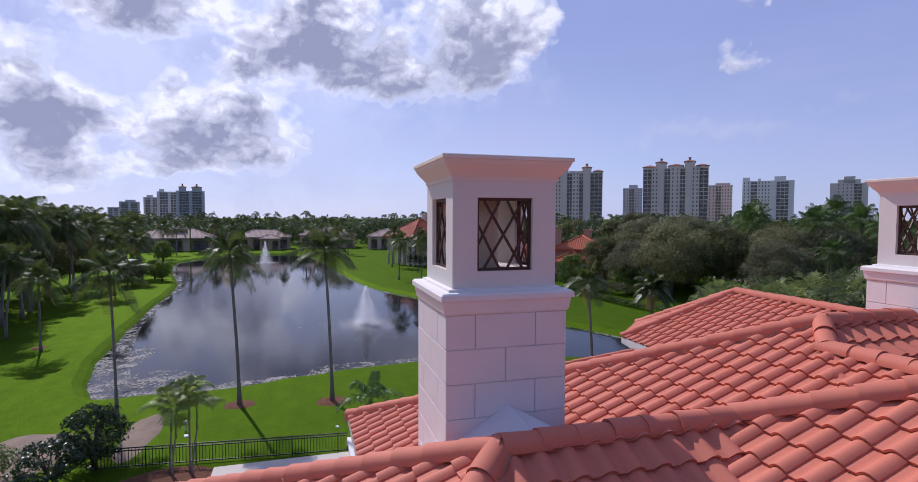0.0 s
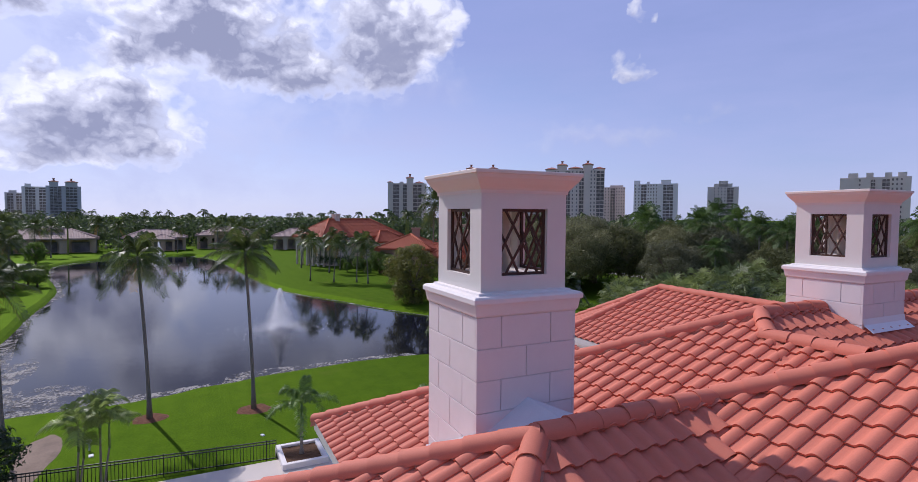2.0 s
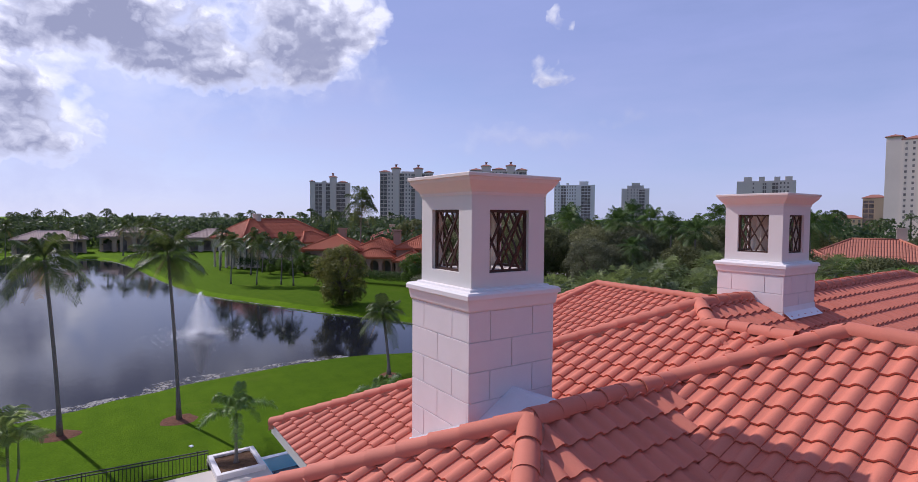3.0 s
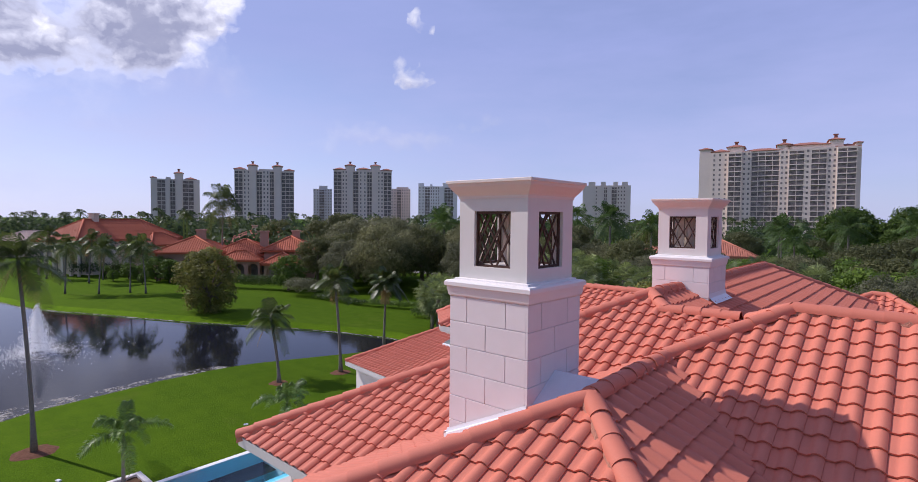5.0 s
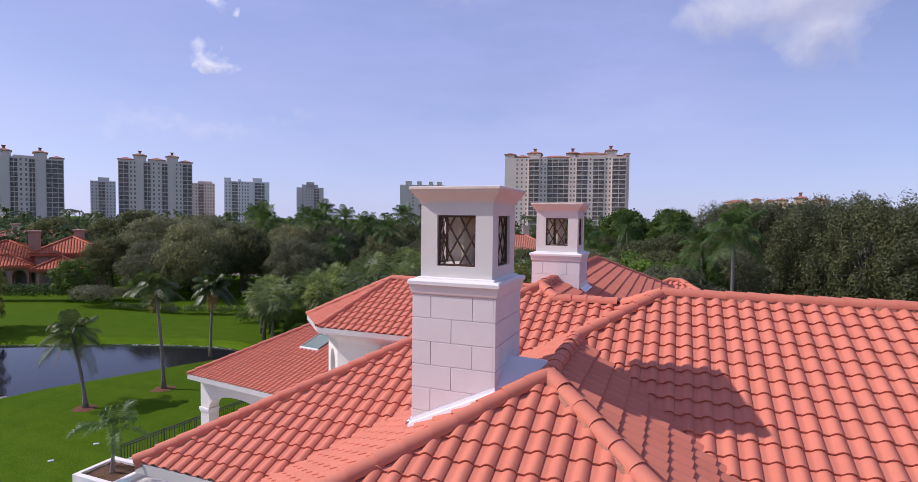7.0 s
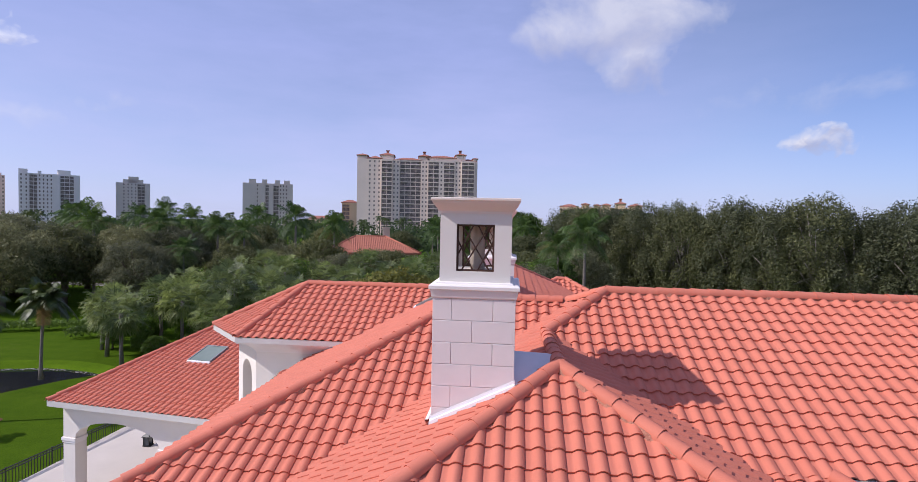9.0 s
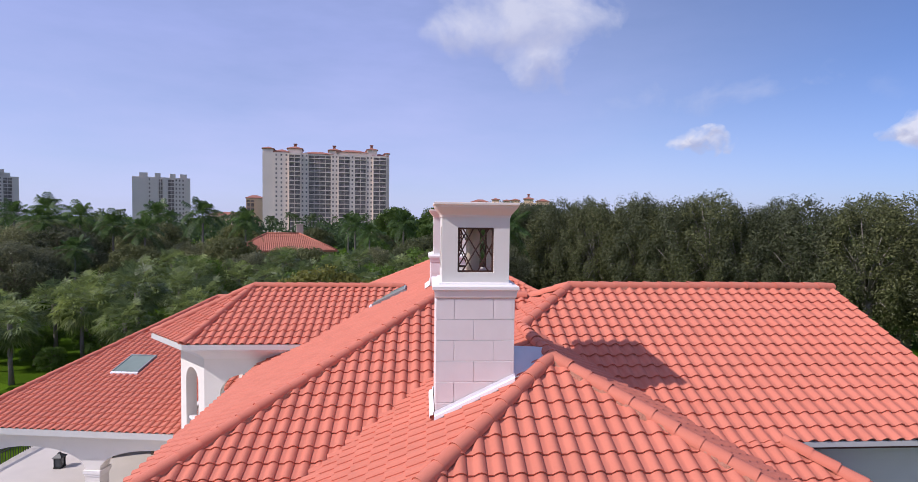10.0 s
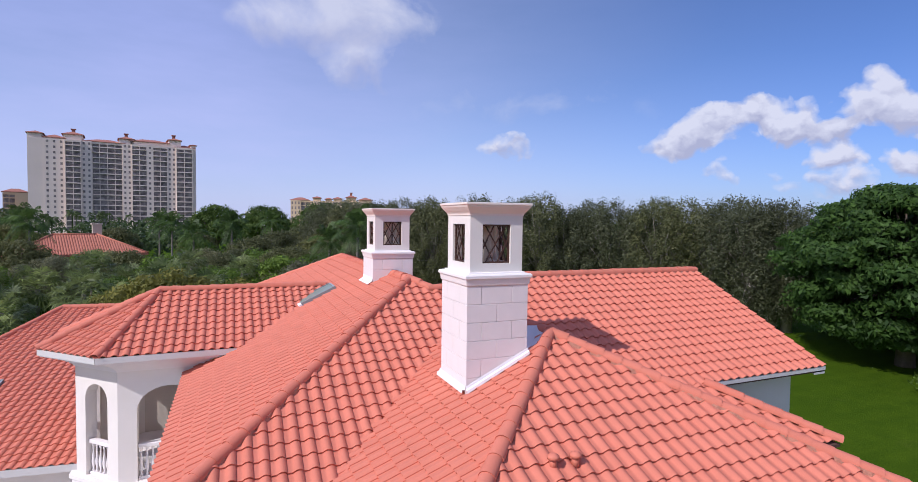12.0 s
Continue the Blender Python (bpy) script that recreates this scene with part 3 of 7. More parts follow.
class Face:
    """A roof plane: z = z0 + slope * ((p - p0) . u), tiled in columns along u from its eave, d metres below p0 in plan."""

    def __init__(self, p0, z0, u, eave, side, inside, cuts=(), slope=S, shift=0.0):
        self.p0, self.z0, self.u = Vector(p0), z0, Vector(u).normalized()
        self.v = Vector((self.u.y, -self.u.x))
        self.eave, self.side, self.inside, self.cuts, self.slope, self.shift = eave, side, inside, cuts, slope, shift

    def tiles(self):
        """Poses of whole tiles and of tiles that have to be cut."""
        cos = 1 / math.sqrt(1 + self.slope ** 2)
        step = EXPO * cos
        along = Vector((*self.u, self.slope)).normalized()
        across = Vector((*self.v, 0))
        normal = across.cross(along)
        rows = int(self.eave / step) + 1
        for i in range(rows):
            d = -self.eave + i * step
            for j in range(int((self.side[1] - self.side[0]) / COL) + 1):
                w = self.side[0] + self.shift + j * COL
                q = self.p0 + self.u * d + self.v * w
                mid = q + self.u * (step * 0.5) + self.v * (COL / 2)
                corners = [q + self.u * (a * LONG * cos) + self.v * (b * COL * 1.06) for a in (0, 1) for b in (0, 1)]
                outs = [[(c - Vector(a)).dot(Vector(n)) > 0.0 for c in corners] for a, n in self.cuts]
                if any(all(o) for o in outs) or not self.inside(mid.x, mid.y):
                    continue
                z = self.z0 + self.slope * d
                m = Matrix((across, along, normal)).transposed().to_4x4()
                m.translation = Vector((*q, z)) + across * jig.uniform(-0.004, 0.004)
                m = m @ pose(0, 0, 0, 0, 0, jig.uniform(-0.5, 0.5))
                yield m, mid, any(any(o) for o in outs)


def lay_tiles(roof, faces, singles, mesh=None, mat=None, near=(-4, -3)):
    """Tiles of a roof: the whole ones nearest to a place as pieces, the rest and the cut ones joined."""
    mesh, mat = mesh or tile_mesh, mat or TILE
    whole, verts, polys, smooth = [], [], [], []
    for f in faces:
        cutters = bmesh.new()
        for m, mid, cut in f.tiles():
            if cut:
                vs = [cutters.verts.new(m @ Vector(c)) for c in TV]
                for k, q in enumerate(TF):
                    cutters.faces.new([vs[i] for i in q]).smooth = k < TOPS
            else:
                whole.append(((mid - Vector(near)).length, m))
        for a, n in f.cuts:
            bmesh.ops.bisect_plane(cutters, geom=cutters.verts[:] + cutters.edges[:] + cutters.faces[:], plane_co=(*a, 0), plane_no=(*n, 0), clear_outer=True)
        cutters.verts.index_update()
        base = len(verts)
        verts += [tuple(v.co) for v in cutters.verts]
        for q in cutters.faces:
            polys.append([base + v.index for v in q.verts]), smooth.append(q.smooth)
        cutters.free()
    whole.sort(key=lambda row: row[0])
    rest = whole[singles:]
    for _, m in rest:
        base = len(verts)
        verts += [tuple(m @ Vector(c)) for c in TV]
        polys += [[base + i for i in q] for q in TF]
        smooth += [k < TOPS for k in range(len(TF))]
    if verts:
        me = mesh_from("tiles", verts, polys, mat)
        me.polygons.foreach_set("use_smooth", smooth)
        tagged(part("tile_field", me, roof), kind="stuff")
    return [m for _, m in whole[:singles]], mesh


PIECES = []


def lay_caps(roof, a, b, start=0.0):
    """Ridge caps from the lower end a to the higher end b."""
    a, b = Vector(a), Vector(b)
    d = (b - a).normalized()
    side = d.cross(Vector((0, 0, 1))).normalized()
    up_ = side.cross(d)
    m0 = Matrix((side, d, up_)).transposed().to_4x4()
    k = max(1, round((b - a).length / 0.335))
    step = (b - a).length / k
    for i in range(k):
        m = m0.copy()
        m.translation = a + d * (step * i) + up_ * 0.042
        PIECES.append(("ridge_cap", cap_mesh, roof, m @ pose(jig.uniform(-0.006, 0.006), 0, jig.uniform(-0.004, 0.006), jig.uniform(-0.7, 0.7), jig.uniform(-2, 2), jig.uniform(-0.8, 0.8))))


def lay_mortar(roof, a, b, wide=0.135):
    """An uneven bed of mortar under a row of caps."""
    a, b = Vector(a), Vector(b)
    d = (b - a).normalized()
    side = d.cross(Vector((0, 0, 1))).normalized()
    k = int((b - a).length / 0.06)
    bm = bmesh.new()
    rows = []
    for i in range(k + 1):
        q = a + (b - a) * (i / k)
        w = wide + 0.035 * noise.noise(q * 7) + 0.02 * noise.noise(q * 23)
        rows.append([bm.verts.new(q + side * s_ * w + Vector((0, 0, z))) for s_, z in ((-1, -0.06), (-0.85, 0.05), (0.85, 0.05), (1, -0.06))])
    for r0, r1 in zip(rows, rows[1:]):
        for i in range(3):
            bm.faces.new((r0[i], r0[i + 1], r1[i + 1], r1[i]))
    part("mortar", bm, roof, MORTAR, "grey cement mortar bed")


def deck(name, polys, label, thick=0.06, drop=0.03):
    """The boarded roof under the tiles: a list of outlines of (x, y, z), closed by a lower skin."""
    bm = bmesh.new()
    for poly in polys:
        top = [bm.verts.new((x, y, z - drop)) for x, y, z in poly]
        low = [bm.verts.new((x, y, z - drop - thick)) for x, y, z in poly]
        k = len(poly)
        bm.faces.new(top), bm.faces.new(low[::-1])
        for i in range(k):
            bm.faces.new((low[i], low[(i + 1) % k], top[(i + 1) % k], top[i]))
    bmesh.ops.recalc_face_normals(bm, faces=bm.faces)
    return solid(name, bm, UNDERLAY, label, "roof", kind="structure")


# heights of the roof planes
EAVE = 6.67
RW, RM, RB = 8.71, 9.35, 9.24                  # ridges: wing, main, long
XW, YJ = -3.53, 1.33                           # wing ridge and its hip point
YM, XD, XG, YE = 4.94, -2.29, 3.80, 1.0        # main ridge, its hip point, its gable, its eave
XB, YB, YN = -4.75, 6.055, 15.2                # long ridge, from its south to its north hip point
dw, db = (RW - EAVE) / S, (RB - EAVE) / S
XT, YT, RT, DT = -10.87, 10.58, 8.62, 2.62     # loggia tower: centre, peak, half width
R2 = math.sqrt(0.5)


def z_wing(x, y):
    return RW - S * max(abs(x - XW), YJ - y)


def z_main(x, y):
    return RM - S * max(abs(y - YM), XD - x)


def z_long(x, y):
    return RB - S * max(abs(x - XB), YB - y, y - YN)


def z_tower(x, y):
    return RT - S * max(abs(y - YT), XT - x, R2 * (XT - x + abs(y - YT)))


UNDER = 0.10
# wing: south, west, east
f_wing_s = Face((XW, YJ), RW, (0, 1), dw, (-4.5, 4.5), lambda x, y: y > YJ - dw, [((XW, YJ), (-R2, R2)), ((XW, YJ), (R2, R2))])
f_wing_w = Face((XW, YJ), RW, (1, 0), dw, (-2.6, 4.6), lambda x, y: y < 3.78 and y < x + 8.48 + 0.34, [((XW, YJ), (1, 0)), ((XW, YJ), (R2, -R2))])
f_wing_w.side = (-8.0, 6.0)
f_wing_e = Face((XW, YJ), RW, (-1, 0), dw, (-6, 6), lambda x, y: y < 0.08 - x + 0.30, [((XW, YJ), (-1, 0)), ((XW, YJ), (-R2, -R2))])
# main: west, south, north
f_main_w = Face((XD, YM), RW + S * (XD - XW), (1, 0), 6.0, (-8, 8), lambda x, y: y >= 3.5 and y < x + 8.48 + 0.34 and y < 6.6, [((XD, YM), (R2, -R2)), ((XD, YM), (R2, R2))])
f_main_s = Face((XD, YM), RM, (0, 1), YM - YE, (-4.0, 6.2), lambda x, y: x + y > 0.08 - 0.30, [((XD, YM), (0, 1)), ((XD, YM), (-R2, R2)), ((XG, 0), (1, 0))])
f_main_low = Face((XD, YM), RM, (0, 1), (RM - EAVE) / S, (1.0, 4.4), lambda x, y: x + y > -0.22 and y < YE + 0.22, [((0.0, 0.98), (R2, R2))])
f_main_n = Face((XD, YM), RM, (0, -1), 4.2, (-6.2, 4.0), lambda x, y: z_main(x, y) > z_long(x, y) - UNDER, [((XD, YM), (0, -1)), ((XD, YM), (-R2, -R2)), ((XG, 0), (1, 0))])
# long: south, west, east, north
f_long_s = Face((XB, YB), RB, (0, 1), db, (-6.0, 3.0), lambda x, y: y - x > 8.48 - 0.34, [((XB, YB), (-R2, R2)), ((XB, YB), (R2, R2)), ((XB, YB), (0, 1))])
YC = (RB - S * YB - RM - S * YM) / (-2 * S)                                # low ridge between the two roofs
f_cross_s = Face((XB, YB), RB, (0, 1), db, (-1.0, 3.0), lambda x, y: y - x > 8.48 - 0.34 and x + y > XB + YB - 0.4, [((0, YC), (0, 1)), ((XB, YB), (-R2, -R2))])
f_cross_n = Face((XD, YM), RM, (0, -1), 4.2, (0.0, 4.0), lambda x, y: x < XD - (y - YM) + 0.2 and RM - S * (y - YM) > RB - S * (x - XB) - UNDER, [((0, YC), (0, -1))])
f_long_w = Face((XB, YB), RB, (1, 0), db, (-16, 8), lambda x, y: (z_long(x, y) > z_tower(x, y) - UNDER or not 8.5 < y < 12.3) and y < 21, [((XB, YB), (1, 0)), ((XB, YB), (R2, -R2)), ((XB, YN), (R2, R2))])
f_long_e = Face((XB, YB), RB, (-1, 0), db, (-8, 16), lambda x, y: z_long(x, y) > z_main(x, y) - UNDER and y < 21, [((XB, YB), (-1, 0)), ((XB, YB), (-R2, -R2)), ((XB, YN), (-R2, R2))])
# tower
f_tow_s = Face((XT, YT), RT, (0, 1), DT, (-2.0, 7.0), lambda x, y: z_tower(x, y) > z_long(x, y) - UNDER, [((XT, YT), (0, 1)), ((XT, YT), (-math.cos(radians(22.5)), math.sin(radians(22.5))))])
f_tow_sw = Face((XT, YT), RT, (R2, R2), DT, (-2.0, 2.0), lambda x, y: True, [((XT, YT), (math.cos(radians(22.5)), -math.sin(radians(22.5)))), ((XT, YT), (-math.sin(radians(22.5)), math.cos(radians(22.5))))])
f_tow_w = Face((XT, YT), RT, (1, 0), DT, (-2.0, 2.0), lambda x, y: True, [((XT, YT), (math.sin(radians(22.5)), -math.cos(radians(22.5)))), ((XT, YT), (math.sin(radians(22.5)), math.cos(radians(22.5))))])

wing_sw, wing_se = (XW - dw, YJ - dw, EAVE), (XW + dw, YJ - dw, EAVE)
J, K, D, E_ = (XW, YJ, RW), (XW - 0.05, 3.6, RW), (XD, YM, RM), (XG, YM, RM)
B, N_ = (XB, YB, RB), (XB, YN, RB)
tip_c, ZE = (XB - db, YB - db, EAVE), RM - S * (YM - YE)
H = (XD - (YC - YM), YC, RM - S * (YC - YM))
B2 = (XB + (YB - YC), YC, RB - S * (YB - YC))

roof_wing = deck("roof_wing", [
    [wing_sw, wing_se, J],
    [wing_sw, J, K, (-7.78, 0.70, EAVE)],
    [J, wing_se, (wing_se[0], -0.64, EAVE), (-0.9, 0.98, RW - S * 2.63), K],
], "terracotta barrel-tile hip roof over the south wing")
roof_main = deck("roof_main", [
    [K, (-0.9, 0.98, ZE), (-0.9, YE, ZE), (XG, YE, ZE), E_, D],
    [D, E_, (XG, 9.1, RM - S * 4.16), (XD - 4.1, 9.1, RM - S * 4.16)],
    [K, D, H, (-7.78, 0.70, RW + S * (-7.78 - XW))],
    [(-0.9, 0.98, ZE), (0.72, -0.64, EAVE), (1.67, -0.69, EAVE), (0.0, 0.98, ZE)],
    [(0.0, 0.98, ZE), (1.67, -0.69, EAVE), (1.67, 1.5, EAVE), (0.0, 1.5, ZE)],
], "terracotta barrel-tile roof with a gable end over the main block")
roof_long = deck("roof_long", [
    [tip_c, (-7.78, 0.70, EAVE), (H[0], YC, B2[2]), (B2[0], YC, B2[2]), B],
    [tip_c, B, N_, (XB - db, YN + db, EAVE)],
    [B, (XB + db, YB - db, EAVE - 0.0), (XB + db, YN + db, EAVE), N_],
    [N_, (XB + db, YN + db, EAVE), (XB - db, YN + db, EAVE)],
], "long terracotta barrel-tile hip roof carrying the far chimney")
OCT = [(XT + DT / math.cos(radians(22.5)) * math.cos(radians(a)), YT + DT / math.cos(radians(22.5)) * math.sin(radians(a))) for a in (112.5, 157.5, 202.5, 247.5)]
ET = RT - S * DT
roof_tower = deck("roof_tower", [
    [(*OCT[0], ET), (*OCT[1], ET), (XT, YT, RT)], [(*OCT[1], ET), (*OCT[2], ET), (XT, YT, RT)], [(*OCT[2], ET), (*OCT[3], ET), (XT, YT, RT)],
    [(*OCT[3], ET), (-8.0, YT - DT, ET), (-6.05, YT, RT), (XT, YT, RT)],
    [(-8.0, YT + DT, ET), (*OCT[0], ET), (XT, YT, RT), (-6.05, YT, RT)],
], "terracotta tile roof of the eight-sided loggia")

# lanai: a low wide roof, turned a little
LP, LZ, LS, LE = Vector((-20.45, 10.80)), 4.16, 0.285, 0.497
LU = Vector((0.128, 0.9918))
LV = Vector((LU.y, -LU.x))
PK = Vector((-15.45, 19.9))
l_depth, l_wide = (PK - LP).dot(LU), (PK - LP).dot(LV)
LR = LZ + LS * l_depth
LW = (LR - LZ) / l_wide


def lan(a, b, z):
    """A place on the lanai roof, a metres along the eave and b up from it."""
    q = LP + LV * a + LU * b
    return (q.x, q.y, z)


hip_n = Vector((-l_depth, l_wide)).normalized()      # across the hip, in (along, up) terms
hip_n2 = LV * hip_n.x + LU * hip_n.y
roof_lanai = deck("roof_lanai", [
    [lan(0, 0, LZ), lan(7.5, 0, LZ), lan(7.5, 3.0, LZ + LS * 3.0), lan(l_wide, l_depth, LR)],
    [lan(7.5, 3.0, LZ + LS * 3.0), lan(14, 3.0, LZ + LS * 3.0), lan(14, l_depth, LR), lan(l_wide, l_depth, LR)],
    [lan(0, 2 * l_depth, LZ), lan(0, 0, LZ), lan(l_wide, l_depth, LR)],
    [lan(14, 2 * l_depth, LZ), lan(0, 2 * l_depth, LZ), lan(l_wide, l_depth, LR), lan(14, l_depth, LR)],
], "low terracotta tile roof over the open lanai")
f_lan_s = Face(PK, LR, LU, l_depth, (-6, 10.5), lambda x, y: z_long(x, y) < LZ + 2.2 and x < -8.5 and not (x > -12.55 and 8.6 < y < 12.2 and -10.80 - x + abs(y - 10.40) < 2.6), [(PK, hip_n2), (PK, LU)], slope=LS)
f_lan_w = Face(PK, LR, LV, l_wide, (-l_depth, l_depth), lambda x, y: True, [(PK, -hip_n2), (PK, (LV * -l_depth - LU * -l_wide) * 0 + LV * l_depth + LU * l_wide)], slope=LW)

# small roof to the north
XP, YP, RP = -2.2, 18.3, 8.24
roof_north = deck("roof_north", [
    [(XP - 3.2, YP - 3.2, RP - S * 3.2), (XP + 3.6, YP - 3.2, RP - S * 3.2), (XP + 0.4, YP, RP), (XP, YP, RP)],
    [(XP + 3.6, YP - 3.2, RP - S * 3.2), (XP + 3.6, YP + 3.2, RP - S * 3.2), (XP + 0.4, YP, RP)],
    [(XP - 3.2, YP + 3.2, RP - S * 3.2), (XP - 3.2, YP - 3.2, RP - S * 3.2), (XP, YP, RP)],
    [(XP + 3.6, YP + 3.2, RP - S * 3.2), (XP - 3.2, YP + 3.2, RP - S * 3.2), (XP, YP, RP), (XP + 0.4, YP, RP)],
], "small terracotta tile roof at the back of the house")
f_nor_s = Face((XP, YP), RP, (0, 1), 3.2, (-3.4, 4.0), lambda x, y: True, [((XP, YP), (0, 1)), ((XP, YP), (-R2, R2)), ((XP + 0.4, YP), (R2, R2))])
f_nor_w = Face((XP, YP), RP, (1, 0), 3.2, (-3.4, 3.4), lambda x, y: z_long(x, y) < RP - S * (XP - x) + UNDER, [((XP, YP), (R2, -R2)), ((XP, YP), (R2, R2))])

FIELDS = []
for roof, faces, singles, near in (
        (roof_wing, [f_wing_s, f_wing_w, f_wing_e], 300, (-3, 0)),
        (roof_main, [f_main_s, f_main_low, f_main_w, f_main_n], 300, (-1, 2)),
        (roof_long, [f_long_s, f_long_w, f_long_e, f_cross_s, f_cross_n], 300, (-6.5, 3.5)),
        (roof_tower, [f_tow_s, f_tow_sw, f_tow_w], 160, (XT, 8.5)),
        (roof_lanai, [f_lan_s, f_lan_w], 260, (-15, 11)),
        (roof_north, [f_nor_s, f_nor_w], 0, (0, 0))):
    poses, me = lay_tiles(roof, faces, singles, near=near)
    PIECES += [("tile", me, roof, m) for m in poses]

# caps along hips and ridges
lay_caps(roof_wing, wing_sw, J)
lay_caps(roof_wing, wing_se, J)
lay_caps(roof_wing, J, K)
lay_caps(roof_main, K, D)
lay_caps(roof_main, D, E_)
lay_caps(roof_main, H, D)
lay_caps(roof_main, (1.67, -0.69, EAVE), (0.0, 0.98, ZE + 0.02))
lay_caps(roof_long, tip_c, B)
lay_caps(roof_long, B2, B)
lay_caps(roof_long, (H[0] - 0.15, YC, B2[2]), B2)
lay_caps(roof_long, B, (XB, 7.5, RB))
lay_caps(roof_long, (XB, 8.75, RB), N_)
lay_caps(roof_long, (XB + 3.5, YN + 3.5, RB - S * 3.5), N_)
lay_caps(roof_long, (XB - 3.5, YN + 3.5, RB - S * 3.5), N_)
for c in (OCT[1], OCT[2], OCT[3]):
    lay_caps(roof_tower, (*c, ET), (XT, YT, RT))
lay_caps(roof_tower, (XT, YT, RT), (-6.2, YT, RT))
lay_caps(roof_lanai, lan(0, 0, LZ), lan(l_wide, l_depth, LR))
lay_caps(roof_lanai, lan(l_wide, l_depth, LR), lan(9, l_depth, LR))
lay_caps(roof_lanai, lan(0, 2 * l_depth, LZ), lan(l_wide, l_depth, LR))
lay_caps(roof_north, (XP - 2.4, YP - 2.4, RP - S * 2.4), (XP, YP, RP))
lay_caps(roof_north, (XP, YP, RP), (XP + 0.4, YP, RP))
lay_caps(roof_north, (XP + 3.6, YP - 3.2, RP - S * 3.2), (XP + 0.4, YP, RP))
lay_mortar(roof_wing, wing_se, J)
lay_mortar(roof_main, D, E_, 0.105)
lay_mortar(roof_long, tip_c, B, 0.13)

# ---- the house: walls ----
INS = 0.62


def wall_block(name, outline, z0, z1, label):
    bm = bmesh.new()
    prism(bm, outline, z0, z1)
    return solid(name, bm, STUCCO, label, "wall", kind="structure")


wall_block("wall_south", [(-7.1, -2.25), (0.08, -2.25), (0.08, 3.0), (-7.1, 3.0)], 0, EAVE - 0.12, "white stucco wall of the south wing")
wall_block("wall_west", [(-9.45, 1.35), (-1.0, 1.35), (-1.0, 18.4), (-9.45, 18.4)], 0, EAVE - 0.12, "white stucco wall facing the lake")
bm = bmesh.new()
profile = [(1.55, 0), (8.3, 0), (8.3, RM - S * 3.36 - 0.16), (YM, RM - 0.16), (1.55, RM - S * 3.39 - 0.16)]
a_ = [bm.verts.new((-1.0, y, z)) for y, z in profile]
b_ = [bm.verts.new((3.42, y, z)) for y, z in profile]
bm.faces.new(a_[::-1]), bm.faces.new(b_)
for i in range(5):
    bm.faces.new((a_[i], a_[(i + 1) % 5], b_[(i + 1) % 5], b_[i]))
bmesh.ops.recalc_face_normals(bm, faces=bm.faces)
solid("wall_gable", bm, STUCCO, "white stucco gable wall of the main block", "wall", kind="structure")
wall_block("wall_north", [(-4.8, 15.7), (0.8, 15.7), (0.8, 20.9), (-4.8, 20.9)], 0, RP - S * 3.2 - 0.1, "white stucco wall at the back of the house")


def fascia(name, a, b, z, high=0.12, out=(0, 0), label="white painted eave board"):
    """A board along an eave from a to b, its top at z."""
    a, b = Vector(a), Vector(b)
    d = (b - a).normalized()
    nrm = Vector((d.y, -d.x))
    bm = bmesh.new()
    prism(bm, [tuple(a - nrm * 0.05), tuple(a + nrm * 0.015), tuple(b + nrm * 0.015), tuple(b - nrm * 0.05)][::-1], z - high, z + 0.05)
    bmesh.ops.recalc_face_normals(bm, faces=bm.faces)
    return solid(name, bm, SHADE_TRIM, label, "trim", kind="structure")


def soffit(name, outline, z):
    bm = bmesh.new()
    prism(bm, outline, z - 0.04, z)
    bmesh.ops.recalc_face_normals(bm, faces=bm.faces)
    return solid(name, bm, TRIM, "white soffit under the eave", "soffit", kind="structure")


fascia("trim_1", wing_sw[:2], wing_se[:2], EAVE - 0.03)
fascia("trim_2", (wing_sw[0], 0.7), wing_sw[:2], EAVE - 0.03)
fascia("trim_3", wing_se[:2], (wing_se[0], -0.64), EAVE - 0.03)
fascia("trim_4", (0.0, YE), (XG, YE), ZE - 0.02, 0.035)
fascia("trim_5", tip_c[:2], (-7.78, 0.70), EAVE - 0.03)
fascia("trim_6", (tip_c[0], 19), tip_c[:2], EAVE - 0.03)
soffit("soffit_1", [(wing_sw[0] + 0.05, wing_sw[1] + 0.05), (wing_se[0] - 0.05, wing_sw[1] + 0.05), (wing_se[0] - 0.05, 1.4), (wing_sw[0] + 0.05, 1.4)], EAVE - 0.16)
soffit("soffit_2", [(0.0, YE + 0.22), (XG - 0.35, YE + 0.22), (XG - 0.35, 1.6), (0.0, 1.6)], ZE - 0.09)
soffit("soffit_3", [(tip_c[0] + 0.05, tip_c[1] + 0.05), (-7.0, tip_c[1] + 0.05), (-7.0, 1.5), (-9.3, 1.5), (-9.3, 18.5), (tip_c[0] + 0.05, 18.5)], EAVE - 0.16)
# rake board of the gable
bm = bmesh.new()
for sgn in (-1, 1):
    vs = []
    for x in (XG - 0.36, XG - 0.005):
        for d, dz in ((0, -0.05), (YM - YE, -0.05), (YM - YE, -0.14), (0, -0.14)):
            vs.append(bm.verts.new((x, YM + sgn * d, RM - S * d + dz)))
    for q in ((0, 1, 2, 3), (7, 6, 5, 4), (0, 4, 5, 1), (1, 5, 6, 2), (2, 6, 7, 3), (3, 7, 4, 0)):
        bm.faces.new([vs[i] for i in q])
